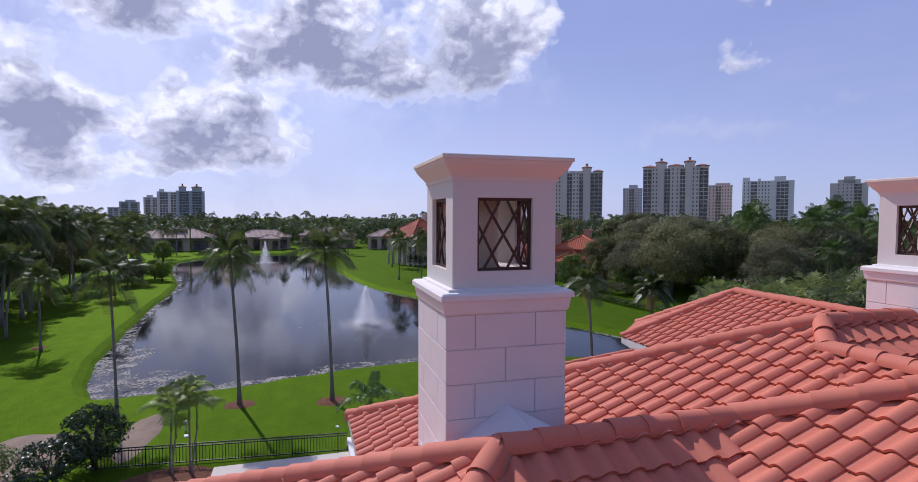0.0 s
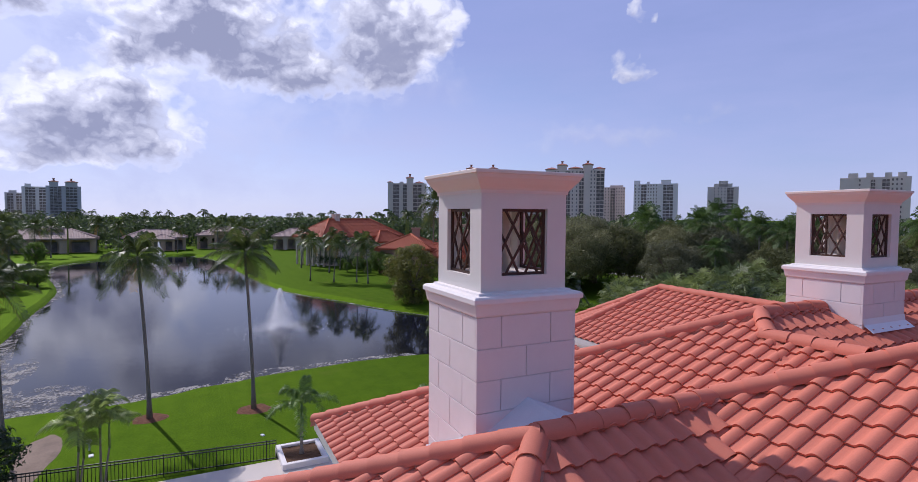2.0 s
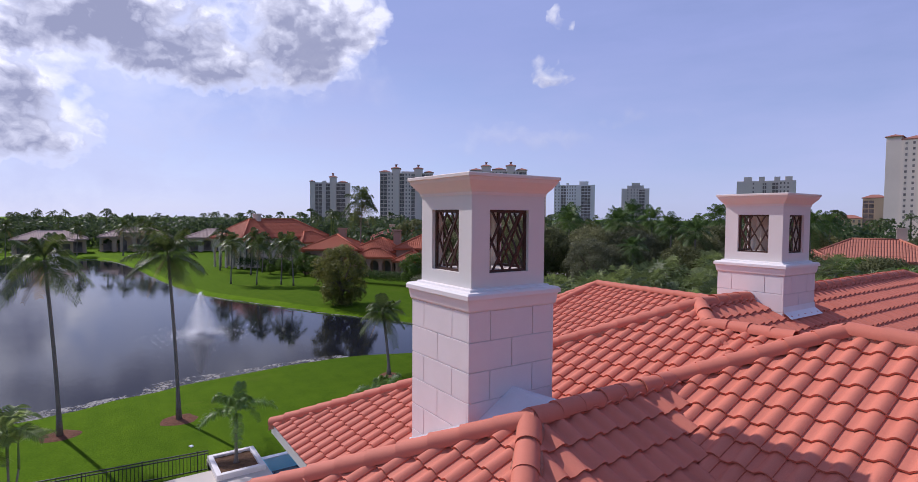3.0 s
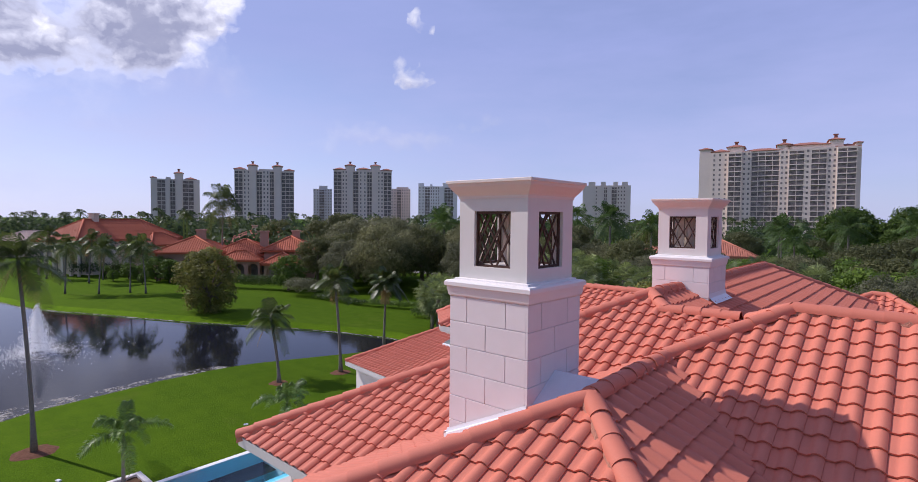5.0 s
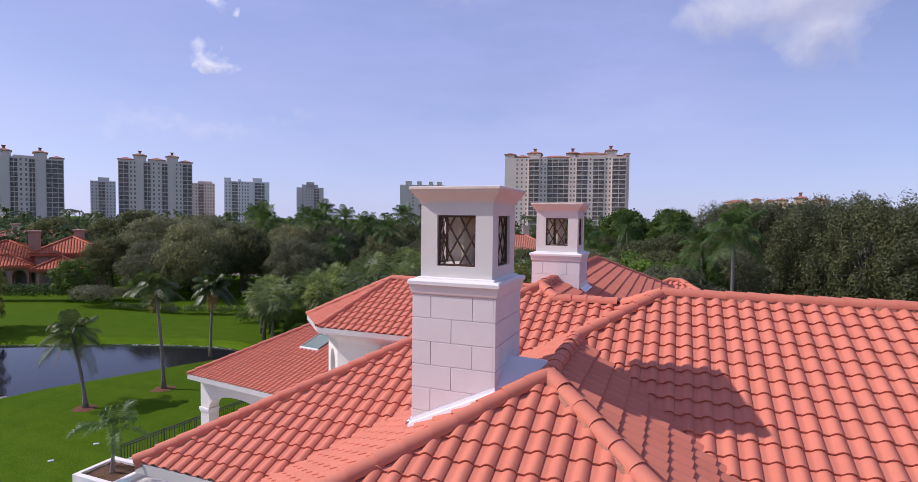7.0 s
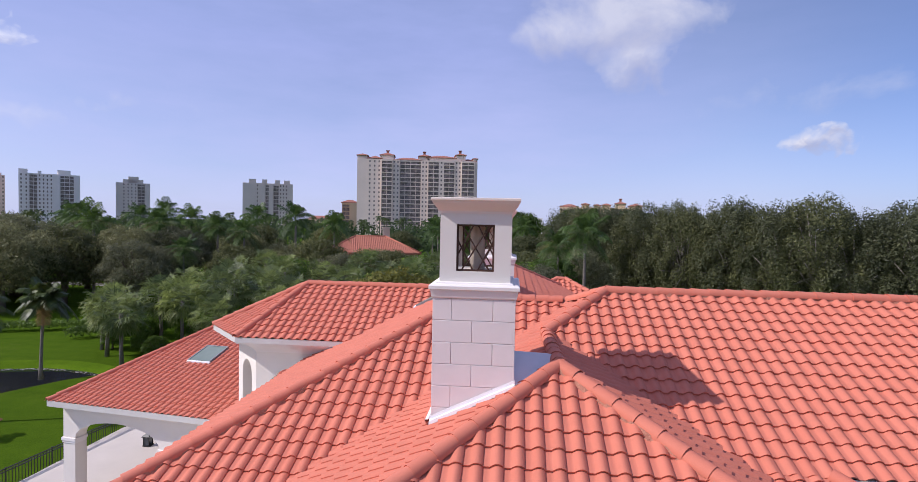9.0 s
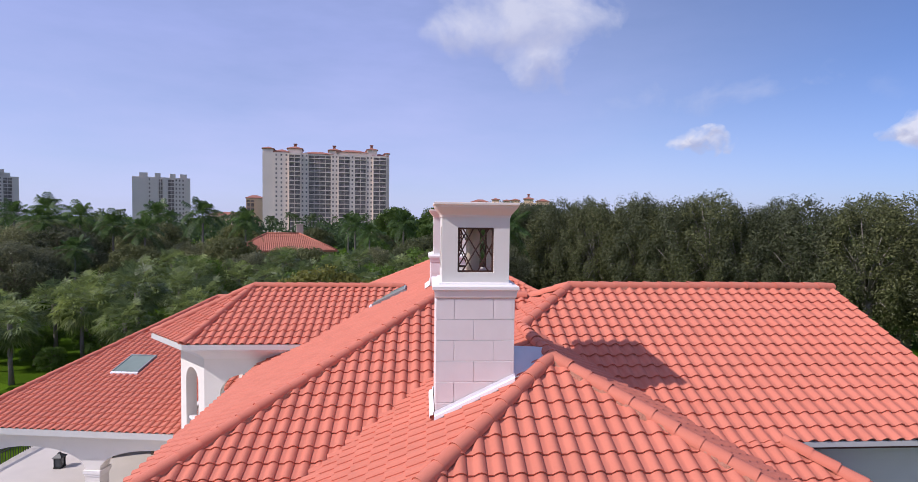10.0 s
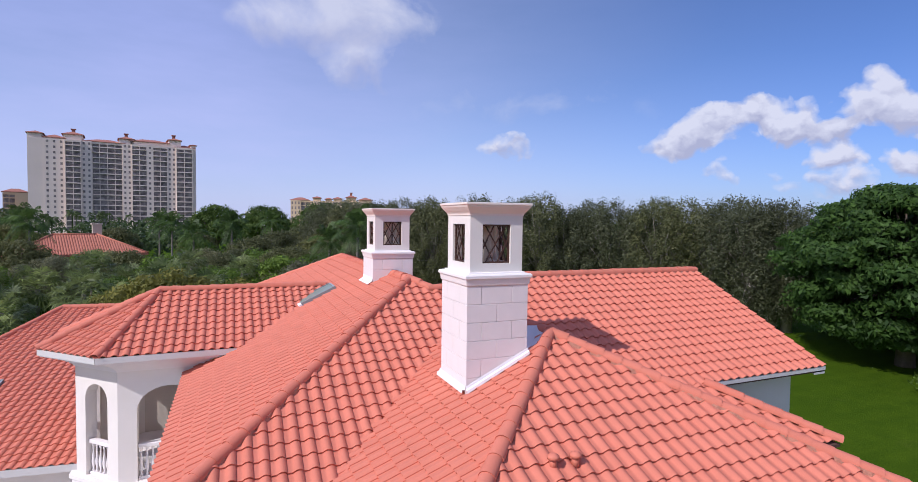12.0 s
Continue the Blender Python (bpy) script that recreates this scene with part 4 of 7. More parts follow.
bmesh.ops.recalc_face_normals(bm, faces=bm.faces)
solid("trim_7", bm, SHADE_TRIM, "white painted gable rake board", "trim", kind="structure")


# ---- chimneys ----
SH, BX, LG, CP = 0.58, 0.50, 0.635, 0.625            # half widths: shaft, open box, ledge, cap
Z_LEDGE0, Z_LEDGE1, Z_BOX1, Z_CAP = 9.68, 9.88, 10.90, 11.09
OW, OZ0, OZ1 = 0.268, 10.055, 10.72                  # opening: half width, sill, head


def lattice(w, z0, z1):
    """A bronze grille: a frame and crossed bars."""
    bm = bmesh.new()
    t = 0.014
    box(bm, -w, -w + 2 * t, -t, t, z0, z1), box(bm, w - 2 * t, w, -t, t, z0, z1)
    box(bm, -w, w, -t, t, z0, z0 + 2 * t), box(bm, -w, w, -t, t, z1 - 2 * t, z1)
    h = z1 - z0

    def bar(u0, v0, u1, v1, off):
        a = Vector((-w + 2 * w * u0, off, z0 + h * v0))
        b = Vector((-w + 2 * w * u1, off, z0 + h * v1))
        d = (b - a).normalized()
        s_ = Vector((d.z, 0, -d.x)) * 0.0105
        q = [bm.verts.new(p_ + o + Vector((0, e, 0))) for p_ in (a, b) for e in (-0.008, 0.008) for o in (-s_, s_)]
        for f in ((0, 1, 3, 2), (4, 6, 7, 5), (0, 4, 5, 1), (2, 3, 7, 6), (0, 2, 6, 4), (1, 5, 7, 3)):
            bm.faces.new([q[i] for i in f])

    for sgn in (0, 1):
        f = (lambda u: u) if not sgn else (lambda u: 1 - u)
        off = 0.006 if sgn else -0.006
        bar(f(0.0), 0.30, f(0.45), 1.0, off)
        bar(f(0.12), 0.0, f(0.88), 1.0, off)
        bar(f(0.55), 0.0, f(1.0), 0.70, off)
    bmesh.ops.recalc_face_normals(bm, faces=bm.faces)
    return bm


def chimney(name, cx, cy, foot, label, shown_from):
    """A square block chimney with an open lantern top. foot: height where it meets the lowest roof edge."""
    top = thing(name, (cx, cy, foot), 0, label, "chimney", "chimneys on the roof")
    low = -foot
    core = bmesh.new()
    box(core, -SH + 0.012, SH - 0.012, -SH + 0.012, SH - 0.012, -0.4, Z_LEDGE0 + low)
    part("shaft", core, top, GROOVE, "grey-white joints of the block shaft")
    # stretcher blocks, in running bond
    rows, hgt, g = [], 0.31, 0.004
    z = Z_LEDGE0
    k = 0
    while z > shown_from:
        z1, z0 = z, z - hgt
        cuts = (-SH, -0.31, 0.27, SH) if k % 2 == 0 else (-SH, -0.02, SH)
        for side in range(4):
            for a, b in zip(cuts, cuts[1:]):
                bm = bmesh.new()
                x0, x1 = a + (g if a > -SH else 0), b - (g if b < SH else 0)
                box(bm, x0, min(x1, SH - 0.0301), -SH, -SH + 0.03, z0 + low + g, z1 + low - g, bevel=0.004)
                m = pose(0, 0, 0, 0, 0, 90 * side)
                part("block", bm, top, BLOCK, m=m)
        z, k = z0, k + 1
    bm = bmesh.new()
    square_sweep(bm, 0, 0, [(SH + 0.005, Z_LEDGE0 + low), (SH + 0.018, Z_LEDGE0 + 0.02 + low), (SH + 0.03, Z_LEDGE0 + 0.10 + low), (SH + 0.034, Z_LEDGE0 + 0.125 + low), (LG, Z_LEDGE0 + 0.13 + low), (LG, Z_LEDGE1 - 0.025 + low),
                            (LG - 0.02, Z_LEDGE1 - 0.005 + low), (BX + 0.045, Z_LEDGE1 + low), (BX + 0.04, Z_LEDGE1 + 0.02 + low), (BX - 0.02, Z_LEDGE1 + 0.03 + low)])
    part("ledge", bm, top, TRIM)
    # open box: posts, sill and head walls
    th = 0.10
    bm = bmesh.new()
    for sx in (-1, 1):
        for sy in (-1, 1):
            x0, x1 = sorted((sx * OW, sx * BX))
            y0, y1 = sorted((sy * (BX - th), sy * BX))
            box(bm, x0, x1, y0, y1, OZ0 + low, OZ1 + low)
            u0, u1 = sorted((sx * (BX - th), sx * BX))
            v0, v1 = sorted((sy * OW, sy * (BX - th)))
            box(bm, u0, u1, v0, v1, OZ0 + low, OZ1 + low)
            part("corner_post", bm, top, STUCCO)
            bm = bmesh.new()
    box(bm, -BX, BX, -BX, BX, OZ1 + low, Z_BOX1 + low)
    part("lantern_head", bm, top, STUCCO, "smooth white stucco head of the lantern")
    bm = bmesh.new()
    box(bm, -BX, BX, -BX, BX, Z_LEDGE1 - 0.02 + low, OZ0 + low)
    part("lantern_base", bm, top, STUCCO, "smooth white stucco base of the lantern")
    bm = bmesh.new()
    square_sweep(bm, 0, 0, [(BX - 0.02, Z_BOX1 - 0.03 + low), (BX + 0.012, Z_BOX1 - 0.03 + low), (BX + 0.014, Z_BOX1 + low), (BX + 0.03, Z_BOX1 + 0.025 + low), (BX + 0.06, Z_BOX1 + 0.06 + low), (BX + 0.1, Z_BOX1 + 0.115 + low),
                            (BX + 0.112, Z_BOX1 + 0.15 + low), (CP, Z_BOX1 + 0.155 + low), (CP, Z_CAP - 0.006 + low), (CP - 0.008, Z_CAP + low)])
    part("cap", bm, top, CAP_BOUNCE, "flared white crown moulding tinted with warm roof bounce")
    bm = bmesh.new()
    tube(bm, [(0, 0, OZ0 + low), (0, 0, OZ1 + low)], [0.11, 0.11], 14)
    part("flue", bm, top, worn("beige_flue_" + name, (0.62, 0.52, 0.42), 0.6, 0.06, 4.0, 60.0, 0.1, 0.002))
    grille = mesh_of(lattice(OW, OZ0 + low, OZ1 + low), "lattice", BRONZE)
    for side in range(4):
        part("lattice", grille, top, label="dark bronze crossed lattice", m=pose(0, 0, 0, 0, 0, 90 * side) @ pose(0, -BX + 0.055, 0))
    return top


ch1 = chimney("chimney", -4.75, 1.643, 7.95, "white block chimney with lattice lantern on the wing roof", 7.3)
ch2 = chimney("chimney", -4.75, 8.13, 9.02, "white block chimney with lattice lantern astride the long ridge", 8.7)


def rel(ob, pts):
    o = ob.matrix_basis.translation
    return [Vector(q) - o for q in pts]


# metal saddle behind the near chimney and flashing round its foot
zf = RW + S * (-4.17 - XW)
pts = rel(ch1, [(-4.175, 1.05, zf + 0.08), (-4.175, 2.24, zf + 0.08), (-4.175, 1.643, zf + 0.44), (-3.50, 1.643, RW + 0.10), (-3.60, 1.30, RW + 0.03), (-3.60, 1.99, RW + 0.03)])
bm = bmesh.new()
vs = [bm.verts.new(q) for q in pts]
for q in ((0, 4, 3, 2), (2, 3, 5, 1), (0, 2, 1), (0, 1, 5, 3, 4)):
    bm.faces.new([vs[i] for i in q])
part("saddle", bm, ch1, SADDLE, "grey sheet-metal saddle behind the shaft")
for (x0, y0, x1, y1) in ((-5.345, 1.045, -4.16, 1.045), (-4.16, 2.24, -5.345, 2.24), (-5.345, 2.24, -5.345, 1.045)):
    o = Vector((x1 - x0, y1 - y0, 0)).normalized().cross(Vector((0, 0, 1)))
    bm = bmesh.new()
    q = []
    for (x, y) in ((x0, y0), (x1, y1)):
        zr = RW + S * (x - XW)
        for dz, off in ((-0.05, 0.0), (0.165, 0.0), (0.165, 0.010), (0.118, 0.014), (0.112, 0.06), (0.06, 0.07)):
            q.append(bm.verts.new(rel(ch1, [(x + o.x * off, y + o.y * off, zr + dz)])[0]))
    for i in range(5):
        bm.faces.new((q[i], q[i + 1], q[6 + i + 1], q[6 + i]))
    part("flashing", bm, ch1, FLASHING, "white sheet flashing along the roof")
for sx in (-1, 1):
    bm = bmesh.new()
    q = []
    for y in (7.545, 8.715):
        for dz, off in ((0.20, 0.585), (0.115, 0.60), (0.085, 0.73)):
            x = XB + sx * off
            q.append(bm.verts.new(rel(ch2, [(x, y, RB - S * off + dz)])[0]))
    for i in range(2):
        bm.faces.new((q[i], q[i + 1], q[3 + i + 1], q[3 + i]))
    bmesh.ops.recalc_face_normals(bm, faces=bm.faces)
    part("flashing", bm, ch2, FLASHING, "white sheet flashing along the roof")

# ---- loggia tower ----
XC, YC_T, DW = -10.80, 10.40, 1.92                     # walls: centre and half width
WALL_T = 0.30
Z0T, Z1T = 0.0, ET - 0.13


def oct_corner(r, k):
    a = radians(112.5 + 45 * k)
    return Vector((XC + r / math.cos(radians(22.5)) * math.cos(a), YC_T + r / math.cos(radians(22.5)) * math.sin(a)))


def arch_wall(bm, length, thick, z0, z1, openings, steps=14):
    """A wall along x from 0, its outer face at y=0, pierced by round-headed openings of (x0, x1, sill, spring) and an optional rise."""
    xs = [0.0]
    for x0, x1, sill, spring, *rise in openings:
        box(bm, xs[-1], x0, 0, thick, z0, z1)
        if sill > z0:
            box(bm, x0, x1, 0, thick, z0, sill)
        r, c = (x1 - x0) / 2, (x0 + x1) / 2
        pts = [(c - r * math.cos(math.pi * i / steps), spring + (rise[0] if rise else min(r, z1 - spring - 0.1)) * math.sin(math.pi * i / steps)) for i in range(steps + 1)]
        for y_, flip in ((0, False), (thick, True)):
            for (xa, za), (xb, zb) in zip(pts, pts[1:]):
                q = [bm.verts.new((xa, y_, za)), bm.verts.new((xb, y_, zb)), bm.verts.new((xb, y_, z1)), bm.verts.new((xa, y_, z1))]
                bm.faces.new(q[::-1] if flip else q)
        for (xa, za), (xb, zb) in zip(pts, pts[1:]):
            q = [bm.verts.new((xa, 0, za)), bm.verts.new((xa, thick, za)), bm.verts.new((xb, thick, zb)), bm.verts.new((xb, 0, zb))]
            bm.faces.new(q)
        xs.append(x1)
    box(bm, xs[-1], length, 0, thick, z0, z1)
    return bm


def baluster(bm, x, y, z0, z1):
    rows = [(0.035, 0), (0.035, 0.06), (0.02, 0.1), (0.048, 0.3), (0.05, 0.38), (0.022, 0.68), (0.02, 0.86), (0.036, 0.92), (0.036, 1.0)]
    tube(bm, [(x, y, z0 + (z1 - z0) * f) for _, f in rows], [r for r, _ in rows], 8)


FLOOR_T = 3.95
sill_z = FLOOR_T + 0.08
tower_walls = []
edges_ = [(oct_corner(DW, 0), oct_corner(DW, 1), 1), (oct_corner(DW, 1), oct_corner(DW, 2), 2), (oct_corner(DW, 2), oct_corner(DW, 3), 3), (oct_corner(DW, 3), Vector((-7.9, YC_T - DW)), 4)]
for a, b, k in edges_:
    length = (b - a).length
    d = (b - a).normalized()
    ang = math.degrees(math.atan2(d.y, d.x))
    if k < 4:
        ops = [(length / 2 - 0.42, length / 2 + 0.42, sill_z, 6.06)]
    else:
        ops = [(0.42, 1.86, sill_z, 5.85, 0.58)]
    bm = bmesh.new()
    arch_wall(bm, length, WALL_T, 0.0, Z1T, ops)
    wall = solid("wall_loggia", bm, STUCCO, "white stucco loggia wall with a round-headed opening", "wall", kind="structure")
    wall.matrix_basis = pose(a.x, a.y, 0, 0, 0, ang)
    tower_walls.append(wall)
    # balustrade in each opening
    for x0, x1, sill, *_ in ops:
        rail = thing("balustrade", (a.x + d.x * x0, a.y + d.y * x0, sill), ang, "white balustrade with turned balusters in the loggia arch", "balustrade", "loggia balustrades")
        w = x1 - x0
        part("top_rail", boxes((0.01, w - 0.01, 0.07, 0.23, 0.82, 0.92), bevel=0.012), rail, TRIM)
        part("bottom_rail", boxes((0.01, w - 0.01, 0.08, 0.22, 0.0, 0.07), bevel=0.01), rail, TRIM)
        kk = max(3, int(w / 0.13))
        for i in range(kk):
            bm = bmesh.new()
            baluster(bm, w * (i + 0.5) / kk, 0.15, 0.07, 0.82)
            part("baluster", bm, rail, TRIM)
inner = [oct_corner(DW - WALL_T, k) for k in range(4)]
bm = bmesh.new()
prism(bm, [tuple(c) for c in inner] + [(-8.0, YC_T - DW + WALL_T), (-8.0, YC_T + DW - WALL_T)], FLOOR_T - 0.1, FLOOR_T)
bmesh.ops.recalc_face_normals(bm, faces=bm.faces)
solid("floor_loggia", bm, DECK, "pale stone loggia floor", "floor", kind="structure")
bm = bmesh.new()
outer = [Vector(c) for c in OCT]
outer = [Vector((XT, YT)) + (c - Vector((XT, YT))) * 0.985 for c in outer]
prism(bm, [tuple(c) for c in outer] + [(-7.7, YT - DT + 0.04), (-7.7, YT + DT - 0.04)], ET - 0.17, ET - 0.12)
bmesh.ops.recalc_face_normals(bm, faces=bm.faces)
solid("soffit_4", bm, TRIM, "white soffit under the loggia eave", "soffit", kind="structure")
pts = [Vector(c) for c in OCT] + [Vector((-7.9, YT - DT))]
for i in range(4):
    fascia("trim_loggia", pts[i], pts[i + 1], ET - 0.03, 0.10)
# stepped cornice under the soffit
bm = bmesh.new()
for r, z0, z1 in ((DW + 0.46, ET - 0.20, ET - 0.17), (DW + 0.36, ET - 0.24, ET - 0.20), (DW + 0.27, ET - 0.29, ET - 0.24), (DW + 0.19, ET - 0.35, ET - 0.29), (DW + 0.12, ET - 0.41, ET - 0.35), (DW + 0.05, ET - 0.48, ET - 0.41)):
    ring = [tuple(oct_corner(r, k)) for k in range(4)] + [(-8.2, YC_T - r), (-8.2, YC_T + r)]
    prism(bm, ring, z0, z1)
bmesh.ops.recalc_face_normals(bm, faces=bm.faces)
solid("trim_cornice", bm, TRIM, "stepped white cornice of the loggia", "trim", kind="structure")
bm = bmesh.new()
for r, z0, z1 in ((DW + 0.10, FLOOR_T - 0.30, FLOOR_T - 0.02), (DW + 0.16, FLOOR_T - 0.02, FLOOR_T + 0.07)):
    prism(bm, [tuple(oct_corner(r, k)) for k in range(4)] + [(-9.0, YC_T - r), (-9.0, YC_T + r)], z0, z1)
bmesh.ops.recalc_face_normals(bm, faces=bm.faces)
solid("trim_band", bm, TRIM, "white moulded band at the loggia floor", "trim", kind="structure")

c0 = oct_corner(DW, 0)
# the loggia's indoor shade is put into the wall colour as beige
solid("wall_loggia_back", boxes((-9.75, -9.60, 8.75, 12.0, 3.95, 6.70), (c0.x, -8.0, c0.y - 0.3, c0.y, 0.0, 6.62), (c0.x, -9.0, c0.y - 0.3, c0.y, 6.62, Z1T)), worn("shade_toned_inner_wall", (0.56, 0.50, 0.43), 0.85, 0.05, 1.5, 60.0), "white inner wall of the loggia, coloured in its beige shade", "wall", kind="structure")

# ---- lanai ----
floor_l = bmesh.new()
prism(floor_l, [lan(-0.6, -0.4, 0)[:2], lan(13, -0.4, 0)[:2], lan(13, 14, 0)[:2], lan(-0.6, 14, 0)[:2]], 0.02, 0.32)
bmesh.ops.recalc_face_normals(floor_l, faces=floor_l.faces)
solid("floor_lanai", floor_l, DECK, "pale stone lanai floor", "floor", kind="structure")
LA = math.degrees(math.atan2(LV.y, LV.x))
for name, a, b, length, turn, spans in (("wall_lanai_south", 0.18, 0.45, 12.0, LA, ((0.52, 4.07), (4.55, 8.1), (8.6, 11.6))), ("wall_lanai_west", 0.18, 12.0, 11.55, LA - 90, ((0.6, 5.2), (5.75, 11.0)))):
    q = lan(a, b, 0)
    bm = bmesh.new()
    arch_wall(bm, length, 0.42, 0.32, LZ - 0.2, [(x0, x1, 0.32, 2.76, 0.68) for x0, x1 in spans])
    w = solid(name, bm, STUCCO, "white stucco arcade on square piers around the lanai", "wall", kind="structure")
    w.matrix_basis = pose(q[0], q[1], 0, 0, 0, turn)
    edges2 = [0.0] + [v for s_ in spans for v in s_]
    for i in range(0, len(edges2) - 1, 2):
        x0, x1 = edges2[i], edges2[i + 1]
        bm = boxes((x0 - 0.05, x1 + 0.05, -0.05, 0.47, 2.62, 2.74), (x0 - 0.025, x1 + 0.025, -0.025, 0.445, 2.54, 2.62), bevel=0.01)
        t_ = solid("trim_capital", bm, TRIM, "white moulded capital of a lanai pier", "trim", kind="structure")
        t_.matrix_basis = w.matrix_basis
bm = bmesh.new()
prism(bm, [lan(0.04, 0.04, 0)[:2], lan(13, 0.04, 0)[:2], lan(13, 1.0, 0)[:2], lan(1.0, 1.0, 0)[:2], lan(1.0, 14, 0)[:2], lan(0.04, 14, 0)[:2]], LZ - 0.2, LZ - 0.15)
bmesh.ops.recalc_face_normals(bm, faces=bm.faces)
solid("soffit_5", bm, TRIM, "white soffit under the lanai eave", "soffit", kind="structure")
fascia("trim_lanai", lan(0, 0, 0)[:2], lan(12, 0, 0)[:2], LZ - 0.03, 0.14)
fascia("trim_lanai", lan(0, 16, 0)[:2], lan(0, 0, 0)[:2], LZ - 0.03, 0.14)
bm = bmesh.new()
prism(bm, [lan(7.0, 5.5, 0)[:2], lan(13, 5.5, 0)[:2], lan(13, 6, 0)[:2], lan(7.0, 6, 0)[:2]], 0.3, LZ)
bmesh.ops.recalc_face_normals(bm, faces=bm.faces)
solid("wall_lanai_back", bm, STUCCO, "white stucco back wall of the lanai", "wall", kind="structure")


KERB = worn("grey_kerb_metal", (0.26, 0.28, 0.28), 0.5, 0.1, 4.0, 40.0, 0.1, 0.002)


def skylight(at, u, slope, wide, long, label):
    """A glazed roof window with a metal kerb, lying on a roof plane."""
    u = Vector(u).normalized()
    along = Vector((*u, slope)).normalized()
    across = Vector((u.y, -u.x, 0))
    m = Matrix((across, along, across.cross(along))).transposed().to_4x4()
    m.translation = Vector(at)
    ob = new("skylight")
    ob.matrix_basis = m
    tagged(ob, label, "skylight", "roof windows")
    h, k = 0.12, 0.05
    part("sill", boxes((-wide / 2 - 0.02, wide / 2 + 0.02, -0.05, k, 0, h - 0.03), bevel=0.008), ob, FLASHING, "white lower edge")
    bm = bmesh.new()
    for r in ((-wide / 2, wide / 2, long - k, long, 0, h), (-wide / 2, -wide / 2 + k, k, long - k, 0, h), (wide / 2 - k, wide / 2, k, long - k, 0, h)):
        box(bm, *r)
    part("kerb", bm, ob, KERB, "thin grey metal kerb")
    part("pane", boxes((-wide / 2 + k, wide / 2 - k, k, long - k, h - 0.05, h - 0.02)), ob, SKYLIGHT, "greenish glass pane")
    return ob


q = LP + LV * 3.72 + LU * 3.06
sk = skylight((q.x, q.y, LZ + LS * 3.06), LU, LS, 1.0, 1.2, "greenish glass skylight in a pale kerb on the lanai roof")
skylight((-7.05, 9.75, RB + S * (-7.05 - XB) + 0.01), (1, 0), S, 0.95, 1.15, "low skylight with a grey kerb on the long roof")

# vent pipes on the wing roof
for x, y in ((-5.05, -1.17), (-4.72, -1.20)):
    vent = thing("roof_vent", (x, y, RW - S * (YJ - y) + 0.03), 0, "short terracotta-coloured vent cowl on the wing roof", "vent", "roof vents")
    bm = bmesh.new()
    tube(bm, [(0, 0, 0), (0, 0, 0.14)], [0.05, 0.05], 12)
    part("pipe", bm, vent, TILE)
    bm = bmesh.new()
    tube(bm, [(0, 0, 0.13), (0, 0, 0.17), (0, 0, 0.2)], [0.085, 0.08, 0.03], 12)
    part("cowl", bm, vent, TILE)

# ---- terrace, pool, planters, fence ----
solid("terrace", boxes((-23.1, -9.0, -3.7, 1.72, 0.02, 0.30), (-24.3, -9.0, 1.72, 3.7, 0.02, 0.30), (-19.8, -9.0, 3.7, 9.0, 0.02, 0.30), (-23.5, -9.0, 9.0, 12.0, 0.02, 0.30), (-23.2, -14.0, 12.0, 19.2, 0.02, 0.30), bevel=0.02), DECK, "pale stone pool terrace", "terrace", kind="structure")
pool = thing("swimming_pool", (POOL_BOX[0], POOL_BOX[2], 0.0), 0, "bright blue infinity pool beside the pale terrace", "pool")
pw, pd = POOL_BOX[1] - POOL_BOX[0], POOL_BOX[3] - POOL_BOX[2]
part("basin", boxes((0.16, pw, 0.0, pd, -1.35, -1.2), (0.0, 0.16, 0.0, pd, -1.35, 0.16), (pw - 0.12, pw - 0.002, 0.0, pd, -1.2, 0.28), (0.16, pw - 0.12, 0.002, 0.12, -1.2, 0.28), (0.16, pw - 0.12, pd - 0.12, pd - 0.002, -1.2, 0.28)), pool, POOL_WALL, "pale blue plastered basin")
part("ledge", boxes((pw - 1.3, pw - 0.12, 0.12, pd - 0.12, -1.2, -0.25)), pool, POOL_WALL, "shallow sunning ledge under water")
part("rim", boxes((-0.10, 0.16, 0.0, pd, 0.16, 0.205), bevel=0.012), pool, FLASHING, "pale overflow rim")
surface = part("water", mesh_from("water", [(0.16, 0.12, 0.2), (pw - 0.12, 0.12, 0.2), (pw - 0.12, pd - 0.12, 0.2), (0.16, pd - 0.12, 0.2)], [(0, 1, 2, 3)], POOL), pool, label="clear turquoise water")
surface.visible_shadow = False


def planter(x0, x1, y0, y1, z):
    ob = thing("planter", ((x0 + x1) / 2, (y0 + y1) / 2, 0.02), 0, "white square planter box filled with brown mulch", "planter", "pool planters")
    w, d, t = (x1 - x0) / 2, (y1 - y0) / 2, 0.20
    part("side", boxes((-w, w, -d, -d + t, 0, z), bevel=0.015), ob, TRIM)
    part("side", boxes((-w, w, d - t, d, 0, z), bevel=0.015), ob, TRIM)
    part("side", boxes((-w, -w + t, -d + t, d - t, 0, z), bevel=0.015), ob, TRIM)
    part("side", boxes((w - t, w, -d + t, d - t, 0, z), bevel=0.015), ob, TRIM)
    bm = bmesh.new()
    g = bmesh.ops.create_grid(bm, x_segments=8, y_segments=8, size=1)
    for v in bm.verts:
        v.co = Vector((v.co.x * (w - t), v.co.y * (d - t), z - 0.10 + 0.05 * noise.noise(v.co * 3)))
    part("mulch", bm, ob, SOIL, "brown bark mulch")
    return ob


